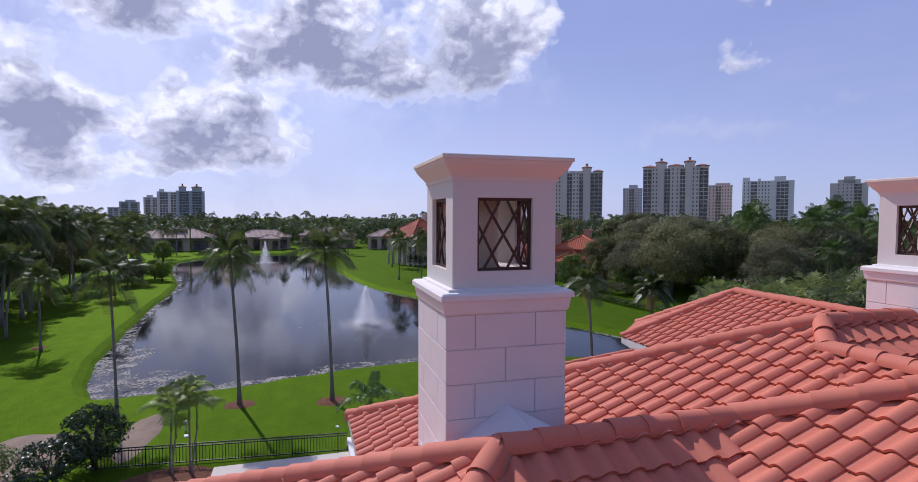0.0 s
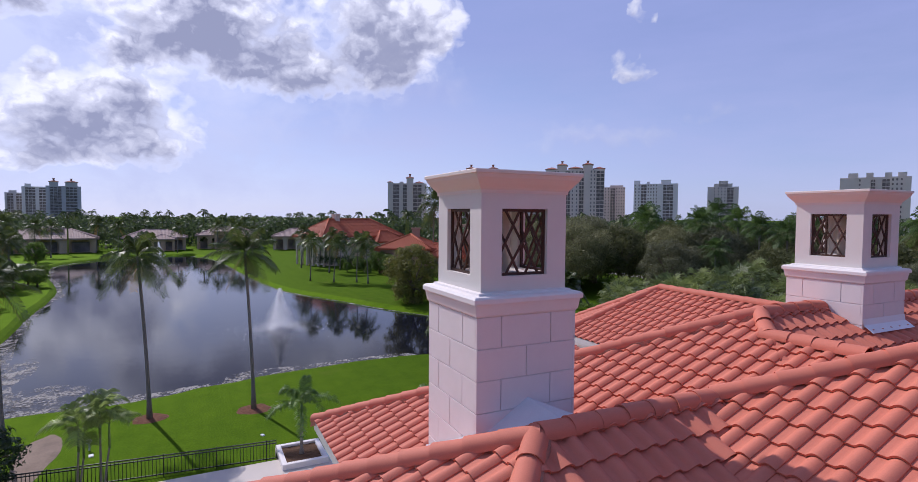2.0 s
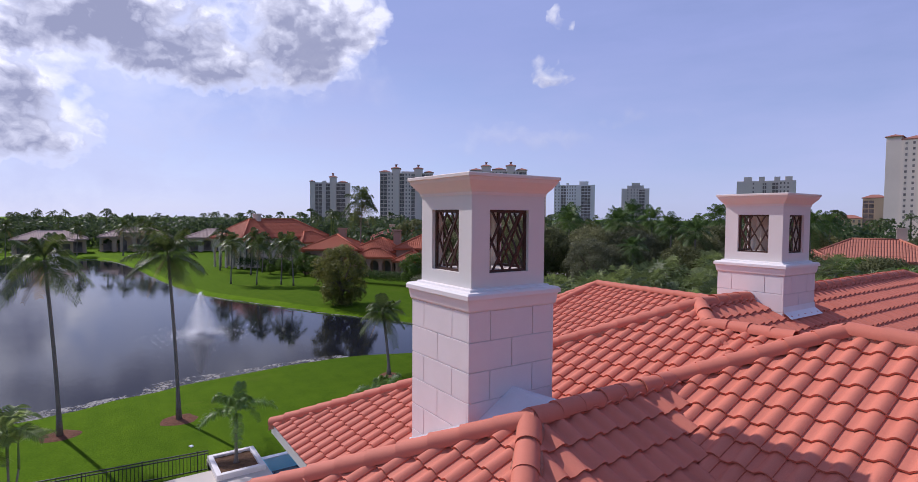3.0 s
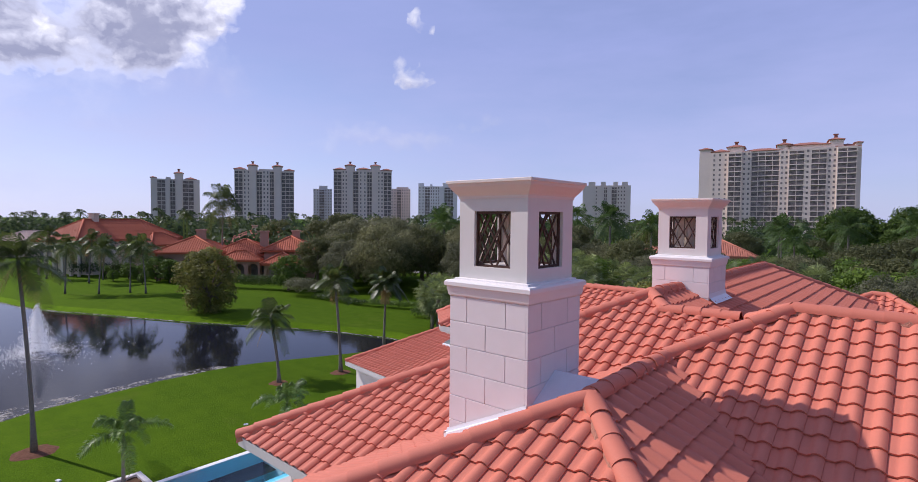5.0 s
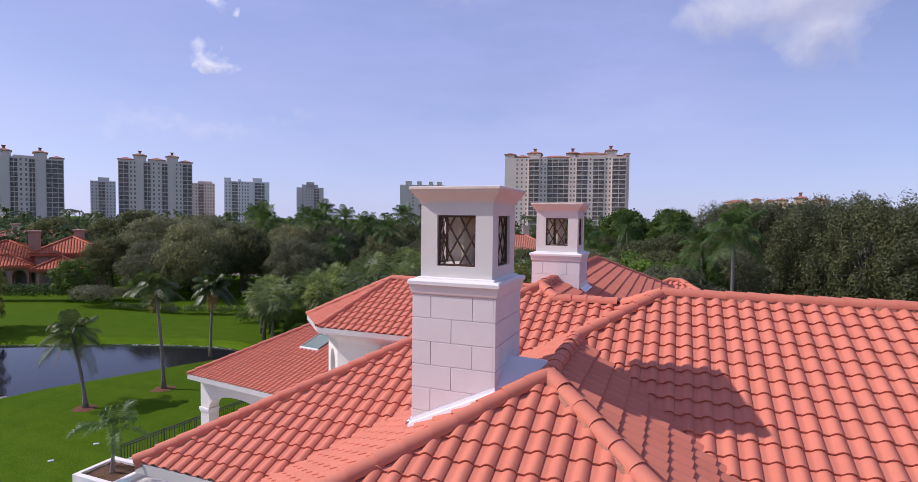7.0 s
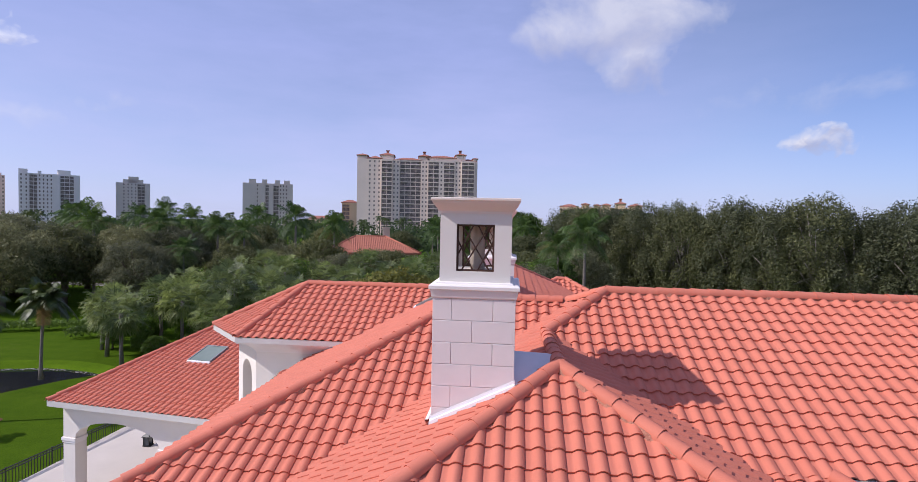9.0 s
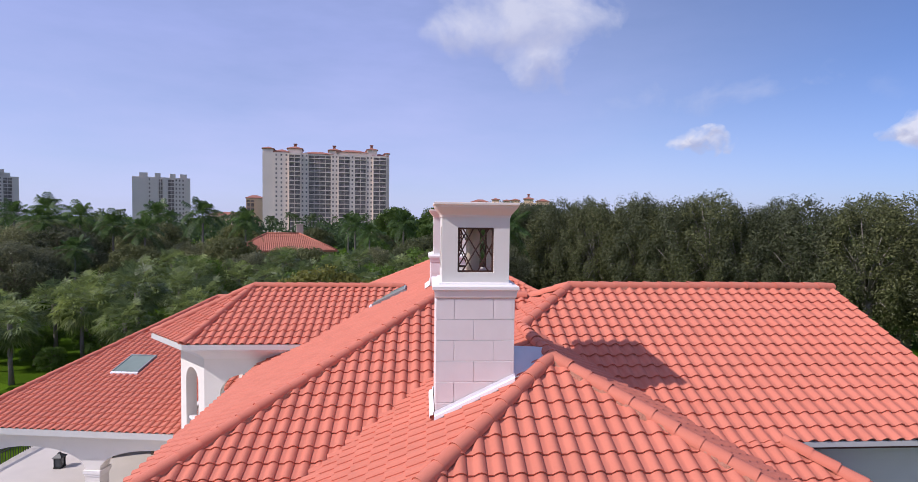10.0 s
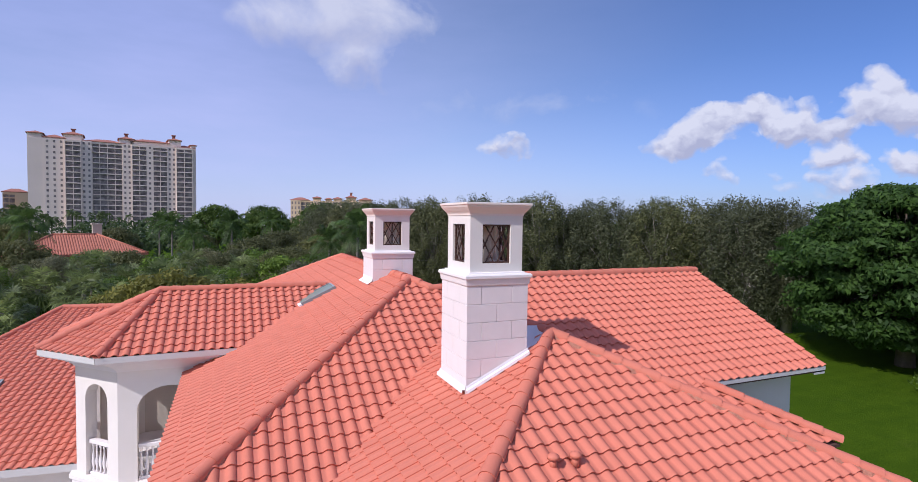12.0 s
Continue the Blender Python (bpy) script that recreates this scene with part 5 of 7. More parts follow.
planter(-24.1, -21.95, 1.72, 3.58, 0.5)
planter(-23.7, -21.5, 8.25, 10.0, 0.5)
solid("plinth", boxes((-23.15, -21.52, 8.27, 8.99, -1.2, 0.018)), TRIM, "white plinth carrying a planter at the pool corner", "plinth", kind="structure")


def fence(a, b, name_label):
    a, b = Vector(a), Vector(b)
    run = (b - a).length
    ob = thing("fence", (a.x, a.y, 0.0), math.degrees(math.atan2(b.y - a.y, b.x - a.x)), name_label, "fence", "garden fences")
    for z in (0.10, 0.76, 0.87):
        part("rail", boxes((0, run, -0.02, 0.02, z - 0.02, z + 0.02)), ob, BLACK_METAL)
    picket = mesh_of(boxes((-0.010, 0.010, -0.010, 0.010, 0.03, 0.90)), "picket", BLACK_METAL)
    post = mesh_of(boxes((-0.02, 0.02, -0.02, 0.02, 0.0, 0.93)), "post", BLACK_METAL)
    k = int(run / 0.13)
    for i in range(k + 1):
        big = i % 15 == 0
        part("post" if big else "picket", post if big else picket, ob, m=pose(run * i / k, 0, 0))
    return ob


fence((-24.75, -8.5), (-23.75, 1.7), "black metal picket fence along the lawn")
fence((-23.75, 10.3), (-23.0, 19.5), "black metal picket fence beside the lanai")
fence((-23.0, 19.5), (-18.5, 20.0), "black metal picket fence behind the lanai")


def ground_patch(name, cx, cy, rx, ry, mat, label, category, z=0.012, seed=0, kind="structure", high=0.03):
    """A low, uneven patch lying on the lawn."""
    bm = bmesh.new()
    mid = bm.verts.new((cx, cy, z + high))
    rim, ring = [], []
    k = 26
    for i in range(k):
        a = 2 * math.pi * i / k
        f = 1 + 0.22 * noise.noise(Vector((math.cos(a) * 1.6, math.sin(a) * 1.6, seed)))
        rim.append(bm.verts.new((cx + rx * f * math.cos(a), cy + ry * f * math.sin(a), z - 0.01)))
        ring.append(bm.verts.new((cx + rx * f * 0.7 * math.cos(a), cy + ry * f * 0.7 * math.sin(a), z + high)))
    for i in range(k):
        j = (i + 1) % k
        bm.faces.new((rim[i], rim[j], ring[j], ring[i])), bm.faces.new((ring[i], ring[j], mid))
    return solid(name, bm, mat, label, category, kind=kind)


for i, (x, y, r) in enumerate(((-31.5, -3.6, 0.8), (-30.7, 1.45, 0.85), (-31.0, 18.3, 0.65), (-31.95, 14.15, 0.6), (-49.6, -20.4, 0.6))):
    ground_patch("mulch_bed", x, y, r, r, MULCH, "ring of red bark mulch round a palm", "mulch", seed=i * 3.1)
ground_patch("mulch_bed", -23.0, -5.6, 1.3, 1.9, MULCH, "bed of red bark mulch beside the terrace", "mulch", seed=4.4)
ground_patch("sand_patch", -28.4, -7.75, 2.8, 0.8, SAND, "patch of bare sandy soil in the lawn", "soil", seed=9)
ground_patch("sand_patch", -27.2, -12.2, 2.6, 2.2, SAND, "patch of bare sandy soil in the lawn", "soil", seed=12)

def lawn_cover(x, y, w, turn, label):
    ob = thing("valve_cover", (x, y, 0.0), turn, label, "valve cover", "irrigation covers")
    part("box", boxes((-w, w, -w * 0.6, w * 0.6, -0.02, 0.03), bevel=0.012), ob, SHADE_TRIM)
    part("lid", boxes((-w * 0.85, w * 0.85, -w * 0.45, w * 0.45, 0.032, 0.042), bevel=0.005), ob, SADDLE)


for x, y, w, turn in ((-26.77, 1.47, 0.12, 20), (-26.84, 9.35, 0.11, 60), (-26.79, 11.28, 0.12, 50), (-27.6, -5.58, 0.16, 10)):
    lawn_cover(x, y, w, turn, "small pale irrigation cover set in the lawn")
post = thing("path_light", (-28.3, -5.75, 0.0), 0, "short white post light on the lawn", "garden light")
part("stem", boxes((-0.03, 0.03, -0.03, 0.03, 0, 0.34)), post, FLASHING)
part("head", boxes((-0.09, 0.09, -0.09, 0.09, 0.34, 0.5), bevel=0.02), post, FLASHING)

# floating algae along the shores: mottled strips that lie on the water
verts, faces = [], []
k = len(shore)
for i in range(k + 1):
    x, y = shore[i % k]
    (xa, ya), (xb, yb) = shore[i - 1 if i < k else i - 1 - k], shore[(i + 1) % k]
    d = Vector((xb - xa, yb - ya)).normalized()
    nin = Vector((d.y, -d.x)) * INWARD
    near_corner = max(0.0, 1 - math.hypot(x + 38, (y + 12) * 1.3) / 26)
    wide = 0.6 + 2.3 * near_corner ** 1.2 + 0.9 * noise.noise(Vector((x * 0.21, y * 0.21, 3.0)))
    wide = max(0.6, wide + (1.2 if x > -42 and y > 1 else 0.2) if y < 14 else 0.62)
    for w in (0.35, 0.5 + wide * 0.5, 0.6 + wide):
        verts.append((x + nin.x * w, y + nin.y * w, -0.412))
    if i:
        b = 3 * (i - 1)
        for j in range(2):
            faces.append((b + j, b + j + 1, b + j + 4, b + j + 3))
tagged(new("algae", mesh_from("algae", verts, faces, ALGAE)), "pale mottled algae scum along the lake shore", "algae", kind="stuff")
for i, (x, y, rx, ry) in enumerate(((-39.5, -9.8, 2.2, 2.6), (-46, -12.6, 4.0, 1.0))):
    ground_patch("algae_mat", x, y, rx, ry, ALGAE, "mottled mat of pale algae on the water", "algae", z=-0.408, seed=i * 2.3, kind="stuff", high=0.004)


def fountain(x, y, high, wide):
    ob = thing("fountain", (x, y, -0.42), 0, "white spray fountain rising from the lake", "fountain", "lake fountains")
    bm = bmesh.new()
    tube(bm, [(0, 0, 0), (0, 0, 0.10)], [0.45, 0.38], 18)
    part("nozzle_ring", bm, ob, BLACK_METAL, "dark floating nozzle ring")
    r2 = random.Random(int(abs(x)))
    verts, faces = [], []
    for _ in range(12000):
        v = r2.random() ** 1.25
        spread = wide * (0.07 + 0.58 * (1 - v) ** 1.15)
        c = Vector((r2.gauss(0, spread * 0.5), r2.gauss(0, spread * 0.5), high * v * r2.uniform(0.82, 1.0) + 0.05))
        e, tall = r2.uniform(0.006, 0.014), r2.uniform(0.03, 0.12)
        a = r2.uniform(0, math.pi)
        o1 = Vector((math.cos(a), math.sin(a), 0)) * e
        lean = Vector((c.x, c.y, 0)) * (0.35 * tall / max(0.3, spread))
        b = len(verts)
        verts += [tuple(c - o1), tuple(c + o1), tuple(c + o1 * 0.6 - lean + Vector((0, 0, tall))), tuple(c - o1 * 0.6 - lean + Vector((0, 0, tall)))]
        faces.append((b, b + 1, b + 2, b + 3))
    part("spray", mesh_from("spray", verts, faces, SPRAY), ob, label="fine white water spray")
    verts, faces = [], []
    for _ in range(4200):
        a, rad = r2.uniform(0, 2 * math.pi), abs(r2.gauss(0, wide * 0.85))
        c = Vector((rad * math.cos(a) * 1.25, rad * math.sin(a), 0.03))
        e = r2.uniform(0.012, 0.045)
        b = len(verts)
        verts += [(c.x - e * 2, c.y - e, 0.03), (c.x + e * 2, c.y - e * 0.6, 0.03), (c.x, c.y + e, 0.035)]
        faces.append((b, b + 1, b + 2))
    part("foam", mesh_from("foam", verts, faces, SPRAY), ob, label="white foam on the water")
    return ob


fountain(-54.4, 6.0, 3.9, 2.2)
fountain(-133.5, -8.6, 5.2, 2.3)

# small things under the lanai
lantern = thing("floor_lantern", (-20.55, 16.2, 0.32), 0, "dark metal floor lantern beside the lanai pier", "lantern")
part("base", boxes((-0.16, 0.16, -0.16, 0.16, 0, 0.05)), lantern, BLACK_METAL)
for sx in (-0.13, 0.13):
    for sy in (-0.13, 0.13):
        part("post", boxes((sx - 0.018, sx + 0.018, sy - 0.018, sy + 0.018, 0.05, 0.42)), lantern, BLACK_METAL)
part("pane", boxes((-0.12, 0.12, -0.12, 0.12, 0.05, 0.41)), lantern, GLASS, "dark glass")
bm = bmesh.new()
square_sweep(bm, 0, 0, [(0.19, 0.42), (0.19, 0.45), (0.06, 0.58), (0.03, 0.64)])
part("cap", bm, lantern, BLACK_METAL)
table = thing("dining_table", (-18.2, 17.6, 0.32), 8, "dark brown wooden table under the lanai roof", "table")
part("tabletop", boxes((-0.9, 0.9, -0.5, 0.5, 0.70, 0.76), bevel=0.01), table, TREE_BARK)
for sx in (-0.8, 0.8):
    for sy in (-0.42, 0.42):
        part("leg", boxes((sx - 0.05, sx + 0.05, sy - 0.05, sy + 0.05, 0, 0.70)), table, TREE_BARK)

# ---- plants ----
def frond(verts, faces, base, az, rise, long, droop, leaves, leaf, rng, wide=0.05, spread=0.9, hang=0.35, fluff=0.16):
    """A feather frond: a thin rib with leaflets on both sides."""
    ca, sa = math.cos(az), math.sin(az)
    up_, out = math.sin(rise), math.cos(rise)

    def at(s):
        r = long * out * s * (1 - 0.12 * s)
        z = long * (up_ * s - droop * s * s)
        return Vector((base[0] + ca * r, base[1] + sa * r, base[2] + z))

    side = Vector((-sa, ca, 0))
    pts = [at(i / 6) for i in range(7)]
    for i in range(6):
        w0, w1 = 0.028 * (1 - i / 7), 0.028 * (1 - (i + 1) / 7)
        b = len(verts)
        verts += [tuple(pts[i] - side * w0), tuple(pts[i] + side * w0), tuple(pts[i + 1] + side * w1), tuple(pts[i + 1] - side * w1)]
        faces.append((b, b + 1, b + 2, b + 3))
    for i in range(leaves):
        s = 0.12 + 0.88 * (i + 0.5) / leaves
        p0 = at(s)
        ahead = (at(min(1, s + 0.03)) - at(s - 0.03)).normalized()
        size = leaf * (0.55 + 0.9 * math.sin(math.pi * min(1, s * 0.9 + 0.08))) * rng.uniform(0.85, 1.1)
        for sg in (-1, 1):
            d = (side * sg * spread + ahead * 0.55 + Vector((0, 0, rng.uniform(-fluff, fluff) + 0.06))).normalized()
            tip = p0 + d * size + Vector((0, 0, -hang * size))
            mid = p0 + d * size * 0.5
            w = ahead * wide
            b = len(verts)
            verts += [tuple(p0 - w * 0.5), tuple(mid - w * 0.9), tuple(tip), tuple(mid + w * 0.9), tuple(p0 + w * 0.5)]
            faces.append((b, b + 1, b + 2, b + 3, b + 4))


def feather_palm(name, seed, high, lean, fronds, long, leaves, leaf, trunk_r, label, leafmat=None, shaft=False, droop=(0.28, 0.75), rises=(-28, 80), dry=2, wide=0.05, hang=0.35, bend=0.5, fluff=0.16):
    rng = random.Random(seed)
    ob = thing(name, (0, 0, 0), 0, label, "palm tree")
    bm = bmesh.new()
    pts, radii = [], []
    for i in range(11):
        f = i / 10
        pts.append((lean[0] * f ** (1 + bend), lean[1] * f ** (1 + bend), high * f))
        radii.append(trunk_r * (1.5 - 0.6 * min(1, f * 6)) * (1 - 0.25 * f))
    tube(bm, pts, radii, 9)
    part("trunk", bm, ob, BARK, "slender ringed grey trunk")
    top = Vector(pts[-1])
    if shaft:
        bm = bmesh.new()
        tube(bm, [top - Vector((0, 0, 0.1)), top + Vector((0, 0, 0.35)), top + Vector((0, 0, 0.9))], [trunk_r * 0.95, trunk_r * 0.9, trunk_r * 0.5], 9)
        part("crownshaft", bm, ob, CROWNSHAFT, "smooth green crownshaft")
        top = top + Vector((0, 0, 0.85))
    verts, faces = [], []
    for i in range(fronds):
        rise = radians(rises[0] + (rises[1] - rises[0]) * ((i + 0.5) / fronds) ** 0.9 + rng.uniform(-7, 7))
        az = i * 2.399963 + rng.uniform(-0.25, 0.25)
        frond(verts, faces, top, az, rise, long * rng.uniform(0.85, 1.12), rng.uniform(*droop), leaves, leaf, rng, wide, hang=hang, fluff=fluff)
    part("crown", mesh_from("crown", verts, faces, leafmat or PALM_LEAF), ob, label="arching feathered green fronds")
    if dry:
        verts, faces = [], []
        for i in range(dry):
            frond(verts, faces, top - Vector((0, 0, 0.1)), rng.uniform(0, 6.28), radians(-45), long * 0.7, 0.5, leaves // 2, leaf * 0.7, rng, wide)
        part("dry_fronds", mesh_from("dry_fronds", verts, faces, DEAD_LEAF), ob, label="brown hanging dry fronds")
    return ob


def fan_palm(name, seed, high, fans, radius, label, leafmat=None):
    """A sabal palm: a round head of stiff fan leaves."""
    rng = random.Random(seed)
    ob = thing(name, (0, 0, 0), 0, label, "palm tree")
    bm = bmesh.new()
    tube(bm, [(0, 0, 0), (0.05, 0, high * 0.4), (0.0, 0.08, high)], [0.17, 0.125, 0.14], 9)
    part("trunk", bm, ob, BARK, "stout brown trunk with old leaf bases")
    verts, faces = [], []
    top = Vector((0, 0.08, high))
    for i in range(fans):
        az = i * 2.399963 + rng.uniform(-0.3, 0.3)
        el = math.asin(max(-0.95, min(0.98, -0.88 + 1.84 * (i + 0.5) / fans)))
        d = Vector((math.cos(az) * math.cos(el), math.sin(az) * math.cos(el), math.sin(el)))
        hub = top + d * radius * rng.uniform(0.40, 0.80)
        a = d.cross(Vector((0, 0, 1))).normalized()
        a = (a + Vector((0, 0, rng.uniform(-0.5, 0.5)))).normalized()
        up_ = a.cross(d)
        b = len(verts)
        w = a * 0.02
        verts += [tuple(top - w), tuple(top + w), tuple(hub)]
        faces.append((b, b + 1, b + 2))
        blades, fan = 13, radius * rng.uniform(0.42, 0.58)
        for k in range(blades):
            t = (k / (blades - 1) - 0.5) * 3.4
            v = (d * math.cos(t) + a * math.sin(t)).normalized()
            tip = hub + v * fan * rng.uniform(0.8, 1.1) + Vector((0, 0, -fan * rng.uniform(0.05, 0.5))) + up_ * (0.08 - 0.05 * abs(t))
            midp = hub + v * fan * 0.55
            s_ = v.cross(up_) * 0.05
            b = len(verts)
            verts += [tuple(hub), tuple(midp - s_), tuple(tip), tuple(midp + s_)]
            faces.append((b, b + 1, b + 2, b + 3))
    part("crown", mesh_from("crown", verts, faces, leafmat or SABAL_LEAF), ob, label="round head of grey-green fan leaves")
    return ob


def leaf_cloud(seed, centres, per, size, squash=0.8):
    """Leaf sprays set over the skins of many small lobes: vertices and faces."""
    r = np.random.default_rng(seed)
    vs, fs, base = [], [], 0
    for cx, cy, cz, rad in centres:
        k = int(per * rad * rad)
        d = r.normal(size=(k, 3))
        d /= np.linalg.norm(d, axis=1)[:, None]
        d[:, 2] = np.where(d[:, 2] < -0.35, -d[:, 2], d[:, 2])
        shell = rad * (0.62 + 0.44 * r.random(k) + 0.22 * r.random(k) ** 8)[:, None]
        c = np.array([cx, cy, cz]) + d * shell * np.array([1, 1, squash])
        n = d + r.normal(size=(k, 3)) * 0.42
        n /= np.linalg.norm(n, axis=1)[:, None]
        a = np.cross(n, r.normal(size=(k, 3)))
        a /= np.linalg.norm(a, axis=1)[:, None]
        b = np.cross(n, a)
        s_ = (size * (0.6 + 0.8 * r.random(k)))[:, None]
        q = np.stack([c - a * s_ - b * s_ * 0.35, c + a * s_, c - a * s_ * 0.5 + b * s_ * 0.55], 1)
        vs.append(q.reshape(-1, 3))
        fs.append(base + np.arange(3 * k).reshape(-1, 3))
        base += 3 * k
    return np.concatenate(vs), np.concatenate(fs)


def leaf_tree(name, seed, high, radius, leafmat, label, per=55, size=0.26, lobes=26, trunk=True, low=0.2, squash=0.8, barkmat=None, category="tree", tall=1.0, lobe=(0.22, 0.38), foot=-0.5, limb=1.0):
    """A broadleaf tree: forked limbs and a crown of many small lobes of leaf sprays."""
    rng = random.Random(seed)
    ob = thing(name, (0, 0, 0), 0, label, category)
    centres = []
    cz = high * (low + 1) / 2
    hz = high * (1 - low) / 2
    for i in range(lobes):
        el = foot + (1 - foot) * (i + 0.5) / lobes
        el = max(-0.95, min(0.97, el))
        az = i * 2.399963 + rng.uniform(-0.5, 0.5)
        rr = radius * rng.uniform(*lobe)
        f = rng.uniform(0.55, 0.92)
        ce = math.sqrt(1 - el * el)
        centres.append((math.cos(az) * ce * (radius - rr * 0.4) * f, math.sin(az) * ce * (radius - rr * 0.4) * f, cz + el * (hz - rr * 0.5) * rng.uniform(0.85, 1.0), rr))
    v, f = leaf_cloud(seed, centres, per, size, squash * tall)
    part("crown", mesh_from("crown", v.tolist(), f.tolist(), leafmat), ob, label="uneven leafy crown with gaps")
    if trunk:
        bm = bmesh.new()
        r0 = 0.035 * high
        tube(bm, [(0, 0, 0), (0.05, 0.02, high * 0.2), (0.0, 0.05, high * 0.42)], [r0 * 1.3, r0, r0 * 0.75], 8)
        part("trunk", bm, ob, barkmat or TREE_BARK)
        for c in centres[::3]:
            bm = bmesh.new()
            a = Vector((0, 0.03, high * rng.uniform(0.22, 0.40)))
            b = Vector(c[:3])
            m_ = (a + b) / 2 + Vector((0, 0, 0.06 * high))
            tube(bm, [a, m_, b], [r0 * 0.55 * limb, r0 * 0.33 * limb, r0 * 0.1 * limb], 6)
            part("limb", bm, ob, barkmat or TREE_BARK)
    return ob


def set_at(ob, x, y, turn=0.0, scale=1.0, z=0.0):
    ob.scale = (scale, scale, scale)
    ob.matrix_basis = pose(x, y, z, 0, 0, turn) @ Matrix.Diagonal((scale, scale, scale, 1))
    return ob


def copy_at(ob, x, y, turn=0.0, scale=1.0, z=0.0, tall=1.0):
    c = copy_thing(ob, pose(x, y, z, 0, 0, turn))
    c.matrix_basis = pose(x, y, z, 0, 0, turn) @ Matrix.Diagonal((scale, scale, scale * tall, 1))
    return c


# palms on the near lawn
set_at(feather_palm("coconut_palm", 1, 8.5, (-0.35, -0.25), 18, 2.15, 40, 0.50, 0.105, "tall coconut palm with a slim trunk on the lake lawn", hang=0.6, wide=0.022, droop=(0.25, 0.75), rises=(-30, 86)), -31.5, -3.6, 40)
set_at(feather_palm("coconut_palm", 2, 8.6, (-0.3, -0.35), 20, 2.3, 40, 0.52, 0.105, "tall coconut palm with a slim trunk on the lake lawn", hang=0.55, wide=0.022, droop=(0.2, 0.65), rises=(-32, 87)), -30.75, 1.42, 0)
set_at(feather_palm("coconut_palm", 3, 7.5, (-0.3, 0.1), 19, 2.2, 40, 0.52, 0.085, "coconut palm on the lawn at the lake corner", hang=0.55, wide=0.022, droop=(0.2, 0.65), rises=(-32, 86)), -31.4, -9.6, 70)
set_at(feather_palm("coconut_palm", 4, 6.3, (-0.3, -0.25), 19, 1.9, 38, 0.45, 0.115, "coconut palm with a pale trunk by the lake", hang=0.55, wide=0.022, droop=(0.2, 0.7), rises=(-30, 86)), -31.0, 18.3, 20)
set_at(feather_palm("coconut_palm", 5, 4.0, (-1.45, 0.25), 19, 1.9, 38, 0.45, 0.115, "short coconut palm with a leaning trunk by the lake", hang=0.55, wide=0.022, droop=(0.2, 0.7), rises=(-30, 86)), -31.95, 14.2, 0)
p5 = set_at(feather_palm("coconut_palm", 6, 5.4, (0.2, 0.1), 19, 1.9, 38, 0.45, 0.115, "coconut palm beside the lake shore", hang=0.5), -34.6, 25.3, 0)


FOXTAIL = leaf_material("foxtail_leaf", (0.055, 0.105, 0.028), (0.15, 0.24, 0.06), 0.42, 0.35, 0.35)


def young_palm(seed, high, label):
    return feather_palm("foxtail_palm", seed, high, (0.05, 0.0), 11, 2.1, 80, 0.26, 0.085, label, FOXTAIL, True, (0.45, 0.85), (5, 86), 0, 0.016, 0.3, fluff=0.75)


set_at(young_palm(7, 1.35, "young palm with arching bushy fronds in the planter"), -23.0, 2.65, 0, 1.0, 0.4)
set_at(young_palm(8, 0.95, "young palm with arching bushy fronds in the planter"), -22.6, 9.08, 50, 1.0, 0.4)
for i, (x, y, h) in enumerate(((-23.75, -5.45, 1.85), (-23.5, -4.65, 2.3))):
    set_at(feather_palm("garden_palm", 20 + i, h, (0.12 * (1 - 2 * i), 0.1), 8, 1.6, 46, 0.40, 0.05, "slender garden palm with arching pale fronds by the fence", LIGHT_FROND, True, (0.35, 0.72), (22, 82), 0, 0.017, 0.35), x, y, i * 50)
    set_at(feather_palm("garden_palm", 24 + i, h * 0.8, (-0.25 * (1 - 2 * i), 0.2), 4, 1.3, 40, 0.36, 0.045, "leaning stem of a garden palm clump by the fence", LIGHT_FROND, True, (0.35, 0.72), (22, 80), 0, 0.017, 0.35), x + 0.25, y + 0.12, i * 90 + 20)

# palms across the lake
royal = set_at(feather_palm("royal_palm", 9, 9.0, (0, 0), 22, 3.4, 34, 0.78, 0.20, "tall royal palm with a grey trunk among the trees", ROYAL_LEAF, True, (0.2, 0.75), (-32, 86), 0, 0.034, 0.55), -60, 60)
coco = set_at(feather_palm("coconut_palm", 10, 6.4, (0.5, 0.2), 20, 2.7, 26, 0.62, 0.105, "coconut palm on the far lawn", hang=0.6, wide=0.036, rises=(-32, 86)), -88.7, 15.4)
coco2 = set_at(feather_palm("coconut_palm", 11, 9.0, (-0.9, 0.5), 26, 3.7, 30, 0.8, 0.15, "large coconut palm with drooping fronds", hang=0.6, wide=0.04), -60.4, -27.7, 0, 1.12)
sabal = set_at(fan_palm("sabal_palm", 12, 3.9, 56, 1.85, "sabal palm with a round head of fan leaves"), -34.9, 31.4)
sabal2 = set_at(fan_palm("sabal_palm", 13, 5.3, 56, 2.0, "sabal palm with a round head of fan leaves"), -31.5, 44)
date = set_at(feather_palm("date_palm", 14, 3.6, (0, 0), 34, 2.9, 22, 0.4, 0.25, "spiky date palm with radiating fronds", SABAL_LEAF, False, (0.15, 0.5), (-20, 85), 2, 0.05, 0.05), -69, 65.5)
big_palm = copy_at(coco2, -98, 41.2, 200, 1.15, 0, 1.3)
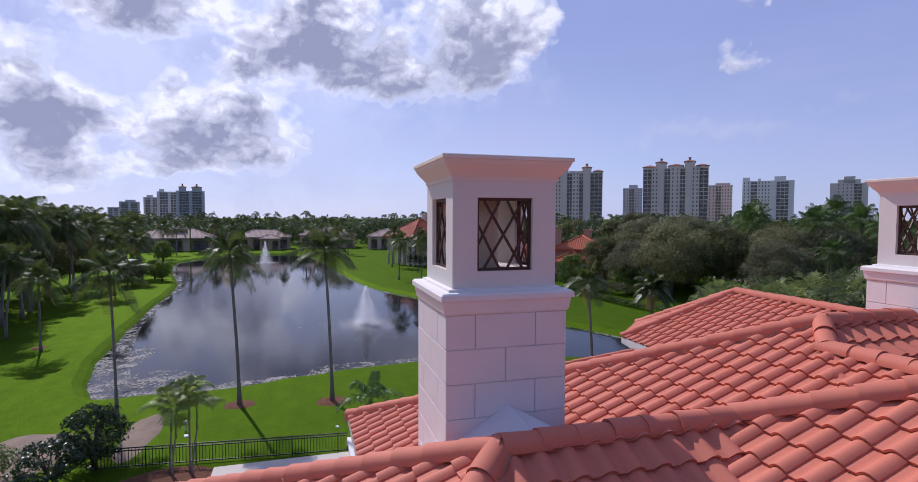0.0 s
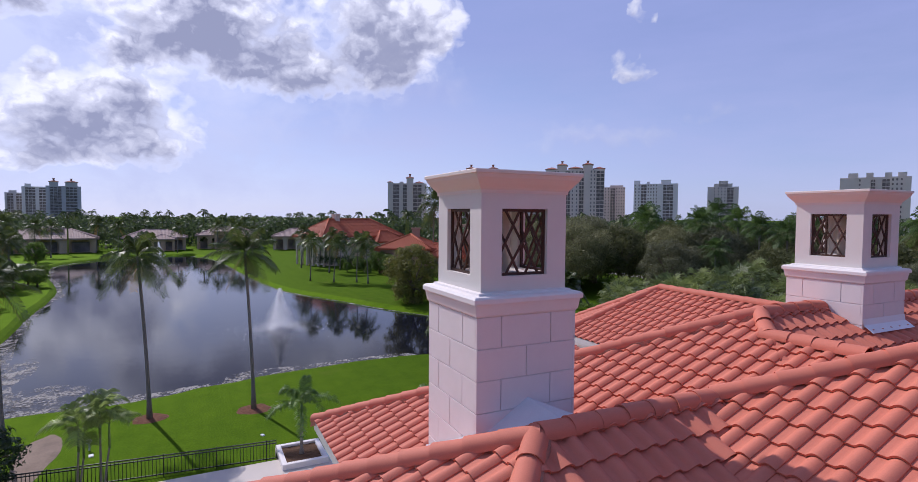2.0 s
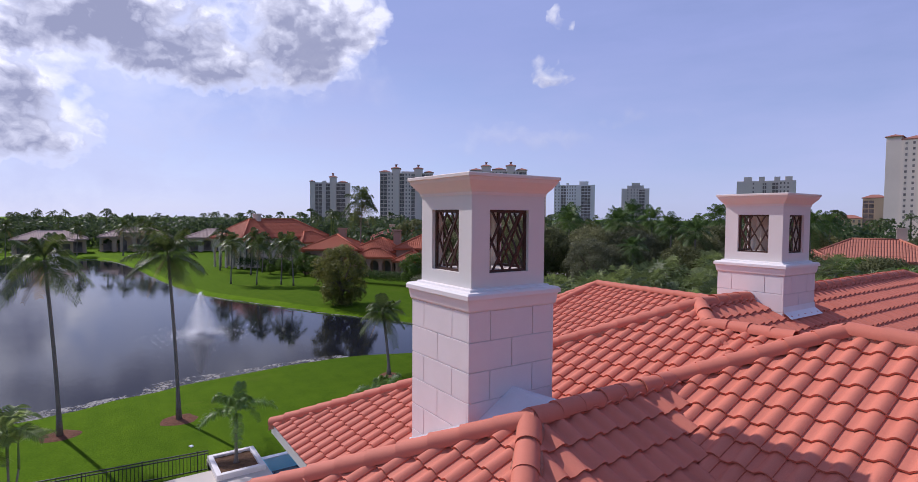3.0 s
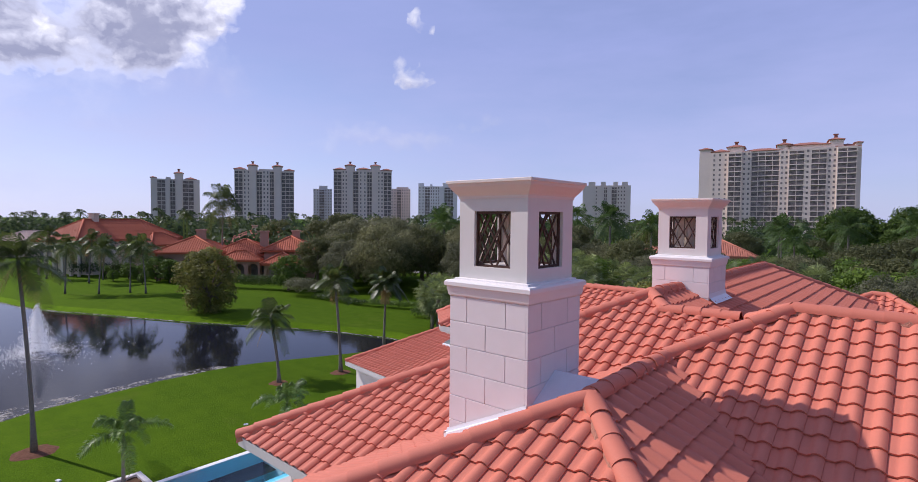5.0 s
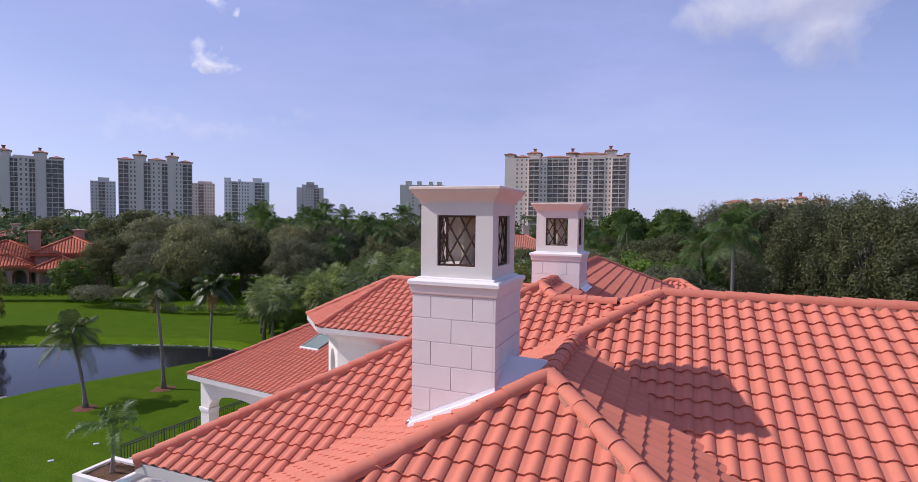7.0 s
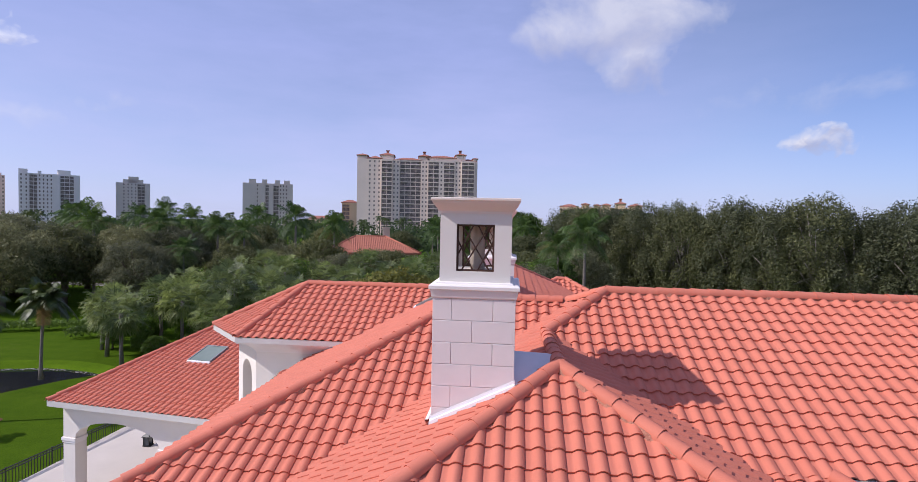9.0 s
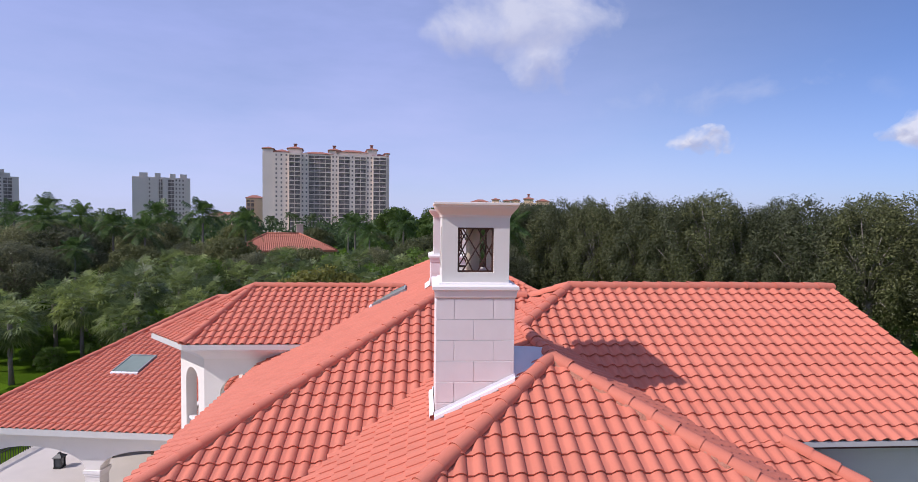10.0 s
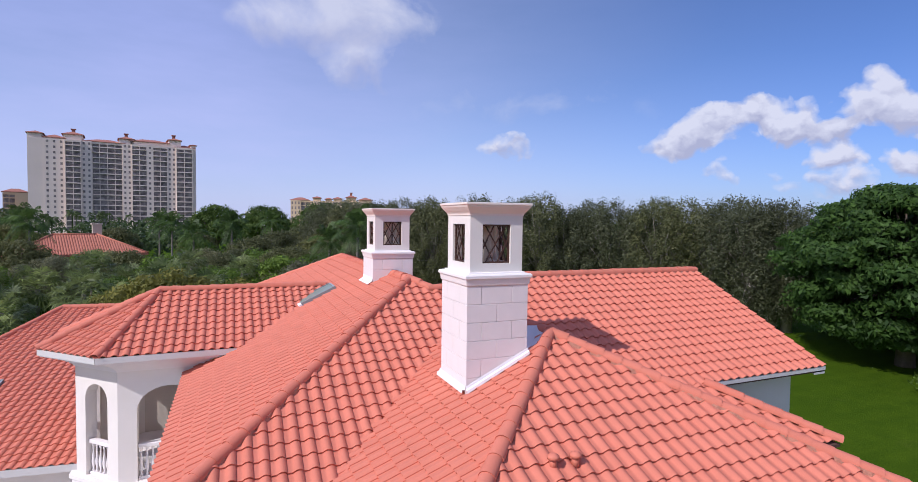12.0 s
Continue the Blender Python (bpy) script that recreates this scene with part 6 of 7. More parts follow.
for x, y, t, s_ in ((-85.5, 18.5, 50, 0.95), (-83.9, 21.8, 120, 1.0), (-81.6, 23.0, 190, 1.02), (-100, 21, 80, 1.05), (-104, 24, 10, 0.95), (-112, 18, 30, 1.1), (-150, 12, 0, 1.0), (-158, 9, 60, 1.15), (-165, 4, 120, 1.2), (-170, -6, 20, 1.1), (-168, -20, 0, 1.15),
                    (-48.5, -19.8, 0, 0.88), (-172, 8, 40, 1.25), (-176, -26, 90, 1.25), (-160, -33, 140, 1.15), (-150, -34, 10, 1.2)):
    copy_at(coco, x, y, t, s_)
rng = random.Random(4)
for x, y, s_ in ((-64.4, -27.7, 1.12), (-57.0, -28.5, 1.15), (-68, -28.5, 1.1), (-72, -30, 1.15), (-62, -31, 1.2), (-76, -27, 1.0), (-79, -31, 1.05), (-83, -33, 1.1), (-88, -32, 1.0), (-53, -27.5, 1.1), (-74, -38, 1.15), (-90, -29, 1.0), (-98, -35, 1.1), (-58, -34, 1.05), (-66, -42, 1.15), (-86, -42, 1.2), (-106, -31, 0.95), (-112, -38, 1.1), (-54, -24.5, 0.75), (-80, -24, 0.8), (-95, -24.5, 0.75), (-103, -27, 0.8), (-120, -33, 1.0), (-128, -36, 1.05)):
    copy_at(coco2, x, y, rng.uniform(0, 360), s_)
for x, y, s_ in ((-52, 62, 1.0), (-46, 66, 0.95), (-41, 64, 0.9), (-70, 70, 1.1), (-55, 74, 1.05), (-37, 72, 1.1), (-33, 78, 1.0), (-62, 78, 1.15), (-48, 82, 1.1), (-44, 55, 0.7), (-18, 92, 0.95), (-9, 86, 1.0), (-14, 78, 0.85), (2.9, 47.5, 1.0), (0.5, 50, 0.85), (-105, 107, 1.1), (-90, 90, 1.1), (-80, 96, 1.1), (-22, 112, 1.0), (-46, 118, 1.0), (-2, 100, 1.0)):
    copy_at(royal, x, y, rng.uniform(0, 360), s_)
for x, y, s_ in ((-33.0, 35, 1.0), (-36.8, 33.2, 0.9), (-30.2, 33.6, 1.1), (-31.5, 28.6, 1.0), (-27.5, 36, 1.15), (-33.8, 40, 1.1), (-27.0, 42, 1.1), (-23.5, 39, 1.05), (-20, 44, 1.2), (-24, 48, 1.1), (-17, 40, 1.1), (-14.5, 47, 1.2), (-29.5, 50, 1.2), (-18, 53, 1.15), (-35.5, 47, 1.0), (-11, 41, 1.1), (-22.5, 33.5, 0.95), (-18.5, 35.5, 1.0), (-25.5, 30.5, 0.85), (-38.5, 37, 0.9)):
    copy_at(sabal, x, y, rng.uniform(0, 360), s_ * rng.uniform(0.92, 1.08))
for x, y, s_ in ((-27.5, 46.5, 1.0), (-22, 57, 1.05), (-13, 56, 1.05), (-34, 56, 1.0), (-8, 50, 1.0)):
    copy_at(sabal2, x, y, rng.uniform(0, 360), s_)
copy_at(date, -48, 62, 40, 1.0), copy_at(date, -110, 30, 0, 0.9), copy_at(date, -104, 36, 70, 0.95)

# broadleaf trees
oak = set_at(leaf_tree("oak_tree", 31, 9.6, 5.4, OAK_LEAF, "broad dark-green tree in the grove", per=86, size=0.22, lobes=40, low=0.08, foot=-0.8), -66, 52)
greyt = set_at(leaf_tree("grey_green_tree", 32, 8.6, 5.6, GREY_LEAF, "wide grey-green tree with fine leaves", per=190, size=0.145, lobes=40, low=0.04, foot=-0.85), -76, 55, 0, 1.22)
bright = set_at(leaf_tree("round_tree", 33, 5.4, 3.0, BRIGHT_LEAF, "small bright-green round tree", per=190, size=0.16, lobes=28, low=0.02, foot=-0.9), -97, 37)
yellow = set_at(leaf_tree("yellow_green_tree", 34, 7.0, 4.2, YELLOW_LEAF, "yellow-green tree beside the roofs", per=150, size=0.18, lobes=32, low=0.1), -13, 33)
shore_tree = set_at(leaf_tree("shore_tree", 35, 8.2, 3.5, leaf_material("olive_leaf", (0.07, 0.08, 0.022), (0.225, 0.22, 0.06)), "dense olive-green tree on the lake lawn", per=240, size=0.16, lobes=38, low=0.0, foot=-0.95), -61.5, 22.6, 0, 1.0, -0.9)
row_tree = set_at(leaf_tree("screen_tree", 36, 12.6, 4.6, leaf_material("screen_leaf", (0.05, 0.06, 0.032), (0.145, 0.155, 0.08), 0.4), "tall grey-green screening tree with pale limbs", per=265, size=0.13, lobes=96, low=0.0, tall=2.6, lobe=(0.13, 0.24), foot=-0.9, limb=0.42, barkmat=worn("pale_bark", (0.24, 0.215, 0.19), 0.9, 0.2, 5.0, 30.0)), 20, 56)
big_bright = set_at(leaf_tree("large_leaf_tree", 37, 12.9, 8.0, leaf_material("broad_leaf", (0.022, 0.048, 0.014), (0.060, 0.115, 0.027)), "large green spreading tree with layered boughs on the lawn", per=190, size=0.20, lobes=190, low=0.0, squash=0.45, foot=-0.95, lobe=(0.10, 0.27)), 38.5, 17.0, 0, 1.12)
dome = set_at(leaf_tree("dome_tree", 38, 13.5, 6.2, HEDGE_LEAF, "rounded dark-green tree above the grove", per=60, size=0.3, lobes=36, low=0.2), -2, 118)

for x, y, s_, t in ((-75.5, 46.5, 0.74, 1), (-72.5, 50, 0.72, 1), (-68, 57, 0.95, 1), (-76, 60, 1.05, 1), (-58, 53, 0.9, 1), (-86, 74, 1.0, 1), (-104, 66, 0.95, 1), (-55, 68, 1.0, 1), (-66, 66, 1.0, 1), (-40, 60, 0.8, 1), (-30, 64, 0.85, 1), (-45, 76, 0.95, 1), (-58, 84, 1.0, 1),
                    (-74, 76, 1.05, 1), (-20, 64, 0.72, 1), (-8, 62, 0.75, 1), (-3, 56, 0.8, 1), (-6, 72, 0.8, 1), (2, 66, 0.9, 1), (-15, 104, 0.85, 1), (-2, 84, 0.95, 1), (5, 92, 1.0, 1), (-60, 100, 1.05, 1), (-42, 100, 0.95, 1), (-30, 118, 0.9, 1), (-80, 84, 1.05, 1), (-98, 68, 1.05, 1), (-110, 60, 1.0, 1),
                    (-70, -33.5, 0.72, 1), (-80, -34, 0.75, 1), (-89, -35, 0.72, 1), (-96, -33, 0.7, 1), (-64, -33.5, 0.7, 1), (-93, -25.5, 0.36, 1), (-89, -25, 0.3, 1), (-62, -36, 0.85, 1), (-78, -44, 0.95, 1), (-94, -46, 1.0, 1), (-70, -52, 1.0, 1), (-110, -46, 1.0, 1), (-56, -42, 0.9, 1), (-124, -44, 0.9, 1), (-100, -58, 1.05, 1), (-84, -60, 1.05, 1), (-58, -56, 1.0, 1), (-46, -40, 0.8, 1)):
    copy_at(oak, x, y, rng.uniform(0, 360), s_ * rng.uniform(0.93, 1.07), 0, 1.12 if x < -40 and 40 < y < 72 else 1.0)
for x, y, s_ in ((-60, 47, 1.0), (-66, 45, 0.75), (-70, 58, 1.1), (-54, 58, 0.95), (-48, 52, 0.8), (-44, 70, 0.9), (-36, 66, 0.85), (-26, 60, 0.75), (-50, 62, 0.95), (-12, 68, 0.78), (-24, 72, 0.75), (-72, 90, 1.0), (-2, 44, 0.8), (3, 58, 0.95), (-6, 37, 0.62)):
    copy_at(greyt, x, y, rng.uniform(0, 360), s_, 0, 1.14 if x < -40 else 1.0)
for x, y, s_ in ((-30, 54, 1.15), (-24, 66, 1.2), (-16, 60, 1.2), (-10, 46, 1.15), (-4, 48, 1.3), (-71, 38.5, 0.95), (-64, 43, 0.7), (-18, 47, 1.0), (0, 52, 1.3), (-34, 60, 1.1), (-6, 60, 1.3), (-97, 33, 0.8), (-105, 32, 0.85), (-122, 27, 0.8), (-14, 86, 1.35), (-40, 78, 1.2), (-92, 30, 0.7), (-137, -31, 0.9), (-108, -30, 0.9), (-100, -24, 0.6), (-96, -22, 0.6), (-31.5, 36.5, 0.5), (-28.5, 33.5, 0.45), (-29, 38.5, 0.6), (-25.5, 34, 0.5), (-24.5, 44, 0.7), (-21, 36.5, 0.6), (-20.5, 41.5, 0.65), (-16, 43.5, 0.7), (-13, 38, 0.6), (-27, 40, 0.55), (-32, 42.5, 0.6), (-12, 51, 0.9), (-36.2, 33.6, 0.36), (-34.2, 35.2, 0.42), (-37.8, 35.6, 0.34), (-33.2, 33.0, 0.34), (-30.6, 31.0, 0.34), (-35.6, 38.6, 0.5), (-39.5, 39.0, 0.4), (-95.4, 29.3, 0.75), (-91.5, 31.5, 0.5), (-98.5, 27.5, 0.45), (-103, 27.5, 0.5), (-88.5, 32, 0.42), (-100.5, 24.5, 0.35), (-106, 25, 0.4), (-93.5, 26.5, 0.3)):
    copy_at(bright, x, y, rng.uniform(0, 360), s_)
for x, y, s_ in ((-9, 36, 0.85), (-16, 36.5, 0.8), (-30, 70, 0.9), (-3, 40, 0.85)):
    copy_at(yellow, x, y, rng.uniform(0, 360), s_)
for x, y, s_ in ((9, 112, 1.06), (20, 106, 1.04), (30, 104, 1.0), (-12, 122, 1.0)):
    copy_at(dome, x, y, x * 20, s_)
for i in range(24):
    f = i / 23
    x, y = 3 + 40 * f + rng.uniform(-1, 1), 72 - 44 * f ** 1.15 + rng.uniform(-1.2, 1.2)
    copy_at(row_tree, x, y, rng.uniform(0, 360), rng.uniform(0.94, 1.02) * (1.0 + 0.02 * f), 0, rng.uniform(0.96, 1.03))
    if i % 3 == 0:
        copy_at(row_tree, x + 6, y + 7, rng.uniform(0, 360), rng.uniform(0.97, 1.05), 0, rng.uniform(0.97, 1.03))
for x, y, s_ in ((45.5, 9, 1.1), (48, 25, 0.95), (50, -3, 1.0)):
    copy_at(big_bright, x, y, rng.uniform(0, 360), s_)


def hedge(name, a, b, wide, high, label, seed, mat=None, size=0.12, per=260):
    """A clipped hedge of leaf sprays."""
    a, b = Vector((*a, 0)), Vector((*b, 0))
    k = max(2, int((b - a).length / (wide * 0.42)))
    r2 = random.Random(seed)
    centres = [(*((a + (b - a) * (i / k)).xy + Vector((r2.uniform(-0.1, 0.1), r2.uniform(-0.1, 0.1)))), high * 0.52, wide * r2.uniform(0.5, 0.6)) for i in range(k + 1)]
    v, f = leaf_cloud(seed, centres, per, size, high / wide)
    return tagged(new(name, mesh_from(name, v.tolist(), f.tolist(), mat or HEDGE_LEAF)), label, "hedge")


hedge("hedge", (-86, 30.5), (-72, 37.8), 2.2, 2.0, "long clipped dark-green hedge behind the lawn", 3)
hedge("hedge", (-71, 39.5), (-62, 41.5), 2.6, 1.6, "loose hedge with dry stems at the lawn edge", 4, OAK_LEAF)
hedge("hedge", (-61, 36.6), (-52, 37.2), 1.2, 0.7, "low clipped border hedge on the lawn", 5)
hedge("hedge", (-51, 37.6), (-44, 40.2), 1.4, 0.9, "low border hedge on the lawn", 6, BRIGHT_LEAF)
hedge("hedge", (-43.5, 41.5), (-41.5, 41.8), 2.6, 2.0, "rounded green shrub on the lawn", 7, BRIGHT_LEAF)
hedge("hedge", (-66, 36.5), (-63.5, 36.8), 3.4, 2.3, "rounded dry-leaved shrub at the lawn edge", 8, GREY_LEAF)
hedge("hedge", (-113, 22), (-107, 28), 1.8, 2.4, "clipped hedge before the red-roofed villa", 11)
hedge("hedge", (-108, 27.5), (-96, 31.5), 2.0, 1.9, "dark hedge along the villa gardens", 16)
hedge("hedge", (-42, 36.5), (-36, 40.5), 1.6, 1.0, "low dark shrubs at the edge of the palm grove", 17)
GLOSSY_LEAF = leaf_material("glossy_leaf", (0.020, 0.042, 0.016), (0.062, 0.105, 0.034), 0.38, 0.15, 0.45)
set_at(leaf_tree("garden_shrub", 41, 2.75, 1.45, GLOSSY_LEAF, "tall dark glossy shrub beside the terrace fence", per=560, size=0.085, lobes=52, trunk=True, low=0.0, foot=-0.95, category="shrub", lobe=(0.14, 0.32)), -24.9, -8.55)
set_at(leaf_tree("garden_shrub", 42, 2.0, 1.35, GLOSSY_LEAF, "lower dark glossy shrub beside the terrace fence", per=560, size=0.085, lobes=40, trunk=True, low=0.0, foot=-0.95, category="shrub", lobe=(0.14, 0.32)), -23.3, -9.6)
set_at(leaf_tree("garden_shrub", 43, 1.5, 1.25, FERN_LEAF, "low feathery green shrub on bare soil", per=700, size=0.06, lobes=20, trunk=True, low=0.0, foot=-0.95, category="shrub"), -24.6, -12.2)
hedge("hedge", (24, 22), (27, 24), 2.2, 2.2, "light-green shrubs at the lawn edge", 14, BRIGHT_LEAF)
hedge("hedge", (31.5, 12), (33.5, 10.5), 2.0, 1.4, "green shrub under the large tree", 15, BRIGHT_LEAF)

# far woods all round, out to the skyline
r = np.random.default_rng(8)
vs, fs, base = [], [], 0
count = 0
while count < 2700:
    a, d = (r.uniform(-180, 180), 108 + 620 * r.random() ** 1.7) if count < 2100 else (r.uniform(62, 116), 192 + 170 * r.random())
    x, y = -math.sin(radians(a)) * d, math.cos(radians(a)) * d
    if -165 < x < -25 and -44 < y < 46:
        continue
    if -60 < a < 60 and d < 128 and x < 5:
        continue
    if a > 60 and d < 190 and -48 < y < 40:
        continue
    h = r.uniform(6.8, 10.2) * (1.0 if d < 300 else 1.06)
    w = r.uniform(2.6, 4.6)
    k = 150 if d < 260 else 60
    dirs = r.normal(size=(k, 3))
    dirs /= np.linalg.norm(dirs, axis=1)[:, None]
    dirs[:, 2] = np.where(r.random(k) < 0.62, np.abs(dirs[:, 2]), dirs[:, 2])
    lobes = 1 + 0.25 * np.sin(dirs[:, :1] * 7 + a) + 0.2 * r.random((k, 1))
    c = np.array([x, y, h * 0.42]) + dirs * lobes * np.array([w, w, h * 0.46])
    n_ = dirs + 0.6 * r.normal(size=(k, 3))
    p1 = np.cross(n_, r.normal(size=(k, 3)))
    p1 /= np.linalg.norm(p1, axis=1)[:, None]
    p2 = np.cross(n_ / np.linalg.norm(n_, axis=1)[:, None], p1)
    s_ = (r.uniform(0.3, 0.75, size=(k, 1))) * (1.0 if d < 260 else 1.7)
    q = np.stack([c - p1 * s_, c + p2 * s_ * 0.7, c + p1 * s_, c - p2 * s_ * 0.7], 1)
    vs.append(q.reshape(-1, 3)), fs.append(base + np.arange(4 * k).reshape(-1, 4))
    base += 4 * k
    count += 1
tagged(new("far_woods", mesh_from("far_woods", np.concatenate(vs).tolist(), np.concatenate(fs).tolist(), leaf_material("far_leaf", (0.030, 0.051, 0.021), (0.078, 0.111, 0.045)))), "dense dark-green woods reaching to the skyline", "woods", kind="stuff")
# far palm heads standing over the skyline
verts, faces = [], []
rp = random.Random(77)
for _ in range(230):
    a, d = rp.uniform(-20, 115), 130 + 260 * rp.random()
    x, y = -math.sin(radians(a)) * d, math.cos(radians(a)) * d
    if -165 < x < -25 and -44 < y < 46:
        continue
    h = rp.uniform(9.2, 12.2)
    for i in range(13):
        frond(verts, faces, (x, y, h), i * 2.4 + rp.uniform(-0.3, 0.3), radians(rp.uniform(-15, 70)), rp.uniform(2.2, 3.0), rp.uniform(0.5, 0.9), 8, 0.6, rp, 0.12, hang=0.6)
    b = len(verts)
    verts += [(x - 0.2, y, 0), (x + 0.2, y, 0), (x + 0.16, y, h), (x - 0.16, y, h), (x, y - 0.2, 0), (x, y + 0.2, 0), (x, y + 0.16, h), (x, y - 0.16, h)]
    faces += [(b, b + 1, b + 2, b + 3), (b + 4, b + 5, b + 6, b + 7)]
tagged(new("far_palms", mesh_from("far_palms", verts, faces, PALM_LEAF)), "far palms standing above the skyline woods", "palms", kind="stuff")

# ---- town: towers and villas ----
def plaster(name, colour):
    return worn(name, colour, 0.85, 0.06, 0.08, 2.0, 0.1, 0.02, 0.2)


CREAM, WHITE_P, PINK_P, GREY_P = plaster("cream_render", (0.80, 0.67, 0.58)), plaster("white_render", (0.80, 0.76, 0.74)), plaster("pink_render", (0.70, 0.56, 0.51)), plaster("grey_render", (0.60, 0.57, 0.58))
BEIGE_P, OCHRE_P = plaster("beige_render", (0.68, 0.61, 0.55)), plaster("ochre_render", (0.66, 0.50, 0.33))
DARK_GLASS, n = material("tower_glass")
finish(n, n.ramp(n.noise(place(n), 0.35, 3.0), [(0.35, (0.14, 0.115, 0.11)), (0.65, (0.33, 0.28, 0.26))]), 0.35, spec=0.3)
RED_ROOF = worn("red_roof", (0.34, 0.15, 0.11), 0.8, 0.18, 0.5, 8.0, 0.4, 0.05, 0.2)


def hip_roof(bm, x0, x1, y0, y1, z, rise, over=0.6):
    x0, x1, y0, y1 = x0 - over, x1 + over, y0 - over, y1 + over
    half = min(x1 - x0, y1 - y0) / 2
    if x1 - x0 >= y1 - y0:
        top = [(x0 + half, (y0 + y1) / 2), (x1 - half, (y0 + y1) / 2)]
    else:
        top = [((x0 + x1) / 2, y0 + half), ((x0 + x1) / 2, y1 - half)]
    c = [bm.verts.new((x, y, z)) for x, y in ((x0, y0), (x1, y0), (x1, y1), (x0, y1))]
    low = [bm.verts.new((v.co.x, v.co.y, z - 0.3)) for v in c]
    t = [bm.verts.new((*q, z + rise)) for q in top]
    if x1 - x0 >= y1 - y0:
        fs = [(c[0], c[1], t[1], t[0]), (c[1], c[2], t[1]), (c[2], c[3], t[0], t[1]), (c[3], c[0], t[0])]
    else:
        fs = [(c[0], c[1], t[0]), (c[1], c[2], t[1], t[0]), (c[2], c[3], t[1]), (c[3], c[0], t[0], t[1])]
    for f in fs:
        bm.faces.new(f)
    for i in range(4):
        bm.faces.new((low[i], low[(i + 1) % 4], c[(i + 1) % 4], c[i]))
    bm.faces.new(low[::-1])
    return bm


def condo(x, y, turn, wide, deep, high, storeys, bays, label, wall, tops=(), ground=2.0):
    """A tower of flats. bays: rows of (from, to, forward, kind) along its front, in shares of its width; kind b has balconies, w windows, s solid.
    tops: rooftop blocks of (from, to, height, roofed)."""
    ob = thing("apartment_tower", (x, y, 0), turn, label, "tower block", "towers on the skyline")
    step = (high - ground) / storeys
    x_of = lambda f: (f - 0.5) * wide
    body = bmesh.new()
    box(body, -wide / 2 + 0.2, wide / 2 - 0.2, 0.8, deep, 0, high - 0.6)
    for a, b, fwd, kind in bays:
        top = high
        if kind == "b":
            for xa, xb, z0 in ((x_of(a), x_of(a) + 0.35, 0), (x_of(b) - 0.35, x_of(b), 0), (x_of(a) + 0.35, x_of(b) - 0.35, top - 1.2)):
                part("pier" if z0 == 0 else "parapet", boxes((xa, xb, -fwd, 1.0, z0, top)), ob, wall)
        else:
            part("bay_wall", boxes((x_of(a), x_of(b), -fwd, 1.0, 0, top)), ob, wall)
    part("wall", body, ob, wall)
    for k in range(storeys):
        z = ground + k * step
        glass = bmesh.new()
        for a, b, fwd, kind in bays:
            xa, xb = x_of(a), x_of(b)
            if kind == "b":
                slabs = bmesh.new()
                box(slabs, xa + 0.35, xb - 0.35, -fwd - 0.25, 0.75, z - 0.22, z)
                box(slabs, xa + 0.35, xb - 0.35, -fwd - 0.25, -fwd - 0.15, z, z + 0.30)
                box(glass, xa + 0.4, xb - 0.4, -fwd + 0.45, -fwd + 0.55, z + 0.1, z + step - 0.3)
                cols = max(2, round((xb - xa) / 3.6))
                for c in range(1, cols):
                    xc = xa + (xb - xa) * c / cols
                    box(slabs, xc - 0.15, xc + 0.15, -fwd - 0.2, 0.75, z, z + step - 0.22)
                part("balcony", slabs, ob, wall)
            elif kind == "w":
                cols = max(1, round((xb - xa) / 2.8))
                for c in range(cols):
                    xc = xa + (xb - xa) * (c + 0.5) / cols
                    box(glass, xc - 0.5, xc + 0.5, -fwd - 0.04, -fwd + 0.1, z + 0.85, z + step - 0.8)
        for sx in (-1, 1):
            for c in range(3):
                yc = 2.2 + (deep - 4) * (c + 0.5) / 3
                xs = sorted((sx * (wide / 2 - 0.24), sx * (wide / 2 - 0.16)))
                box(glass, *xs, yc - 0.9, yc + 0.9, z + 0.6, z + step - 0.7)
        tagged(part("glazing", glass, ob, DARK_GLASS), "dark windows of one storey", kind="stuff")
    for a, b, h, roofed in tops:
        bm = bmesh.new()
        box(bm, x_of(a), x_of(b), 0.0, deep * 0.6, high - 0.5, high + h)
        part("penthouse", bm, ob, wall)
        if roofed:
            bm = bmesh.new()
            hip_roof(bm, x_of(a), x_of(b), 0.0, deep * 0.6, high + h, min(2.0, (x_of(b) - x_of(a)) * 0.22), 0.7)
            if h > 2.9:
                xm = (x_of(a) + x_of(b)) / 2
                box(bm, xm - 0.8, xm + 0.8, deep * 0.3 - 0.8, deep * 0.3 + 0.8, high + h + 0.8, high + h + 3.2)
                box(bm, xm - 1.2, xm + 1.2, deep * 0.3 - 1.2, deep * 0.3 + 1.2, high + h + 3.2, high + h + 3.7)
            part("roof", bm, ob, RED_ROOF, "red tiled roof")
    return ob


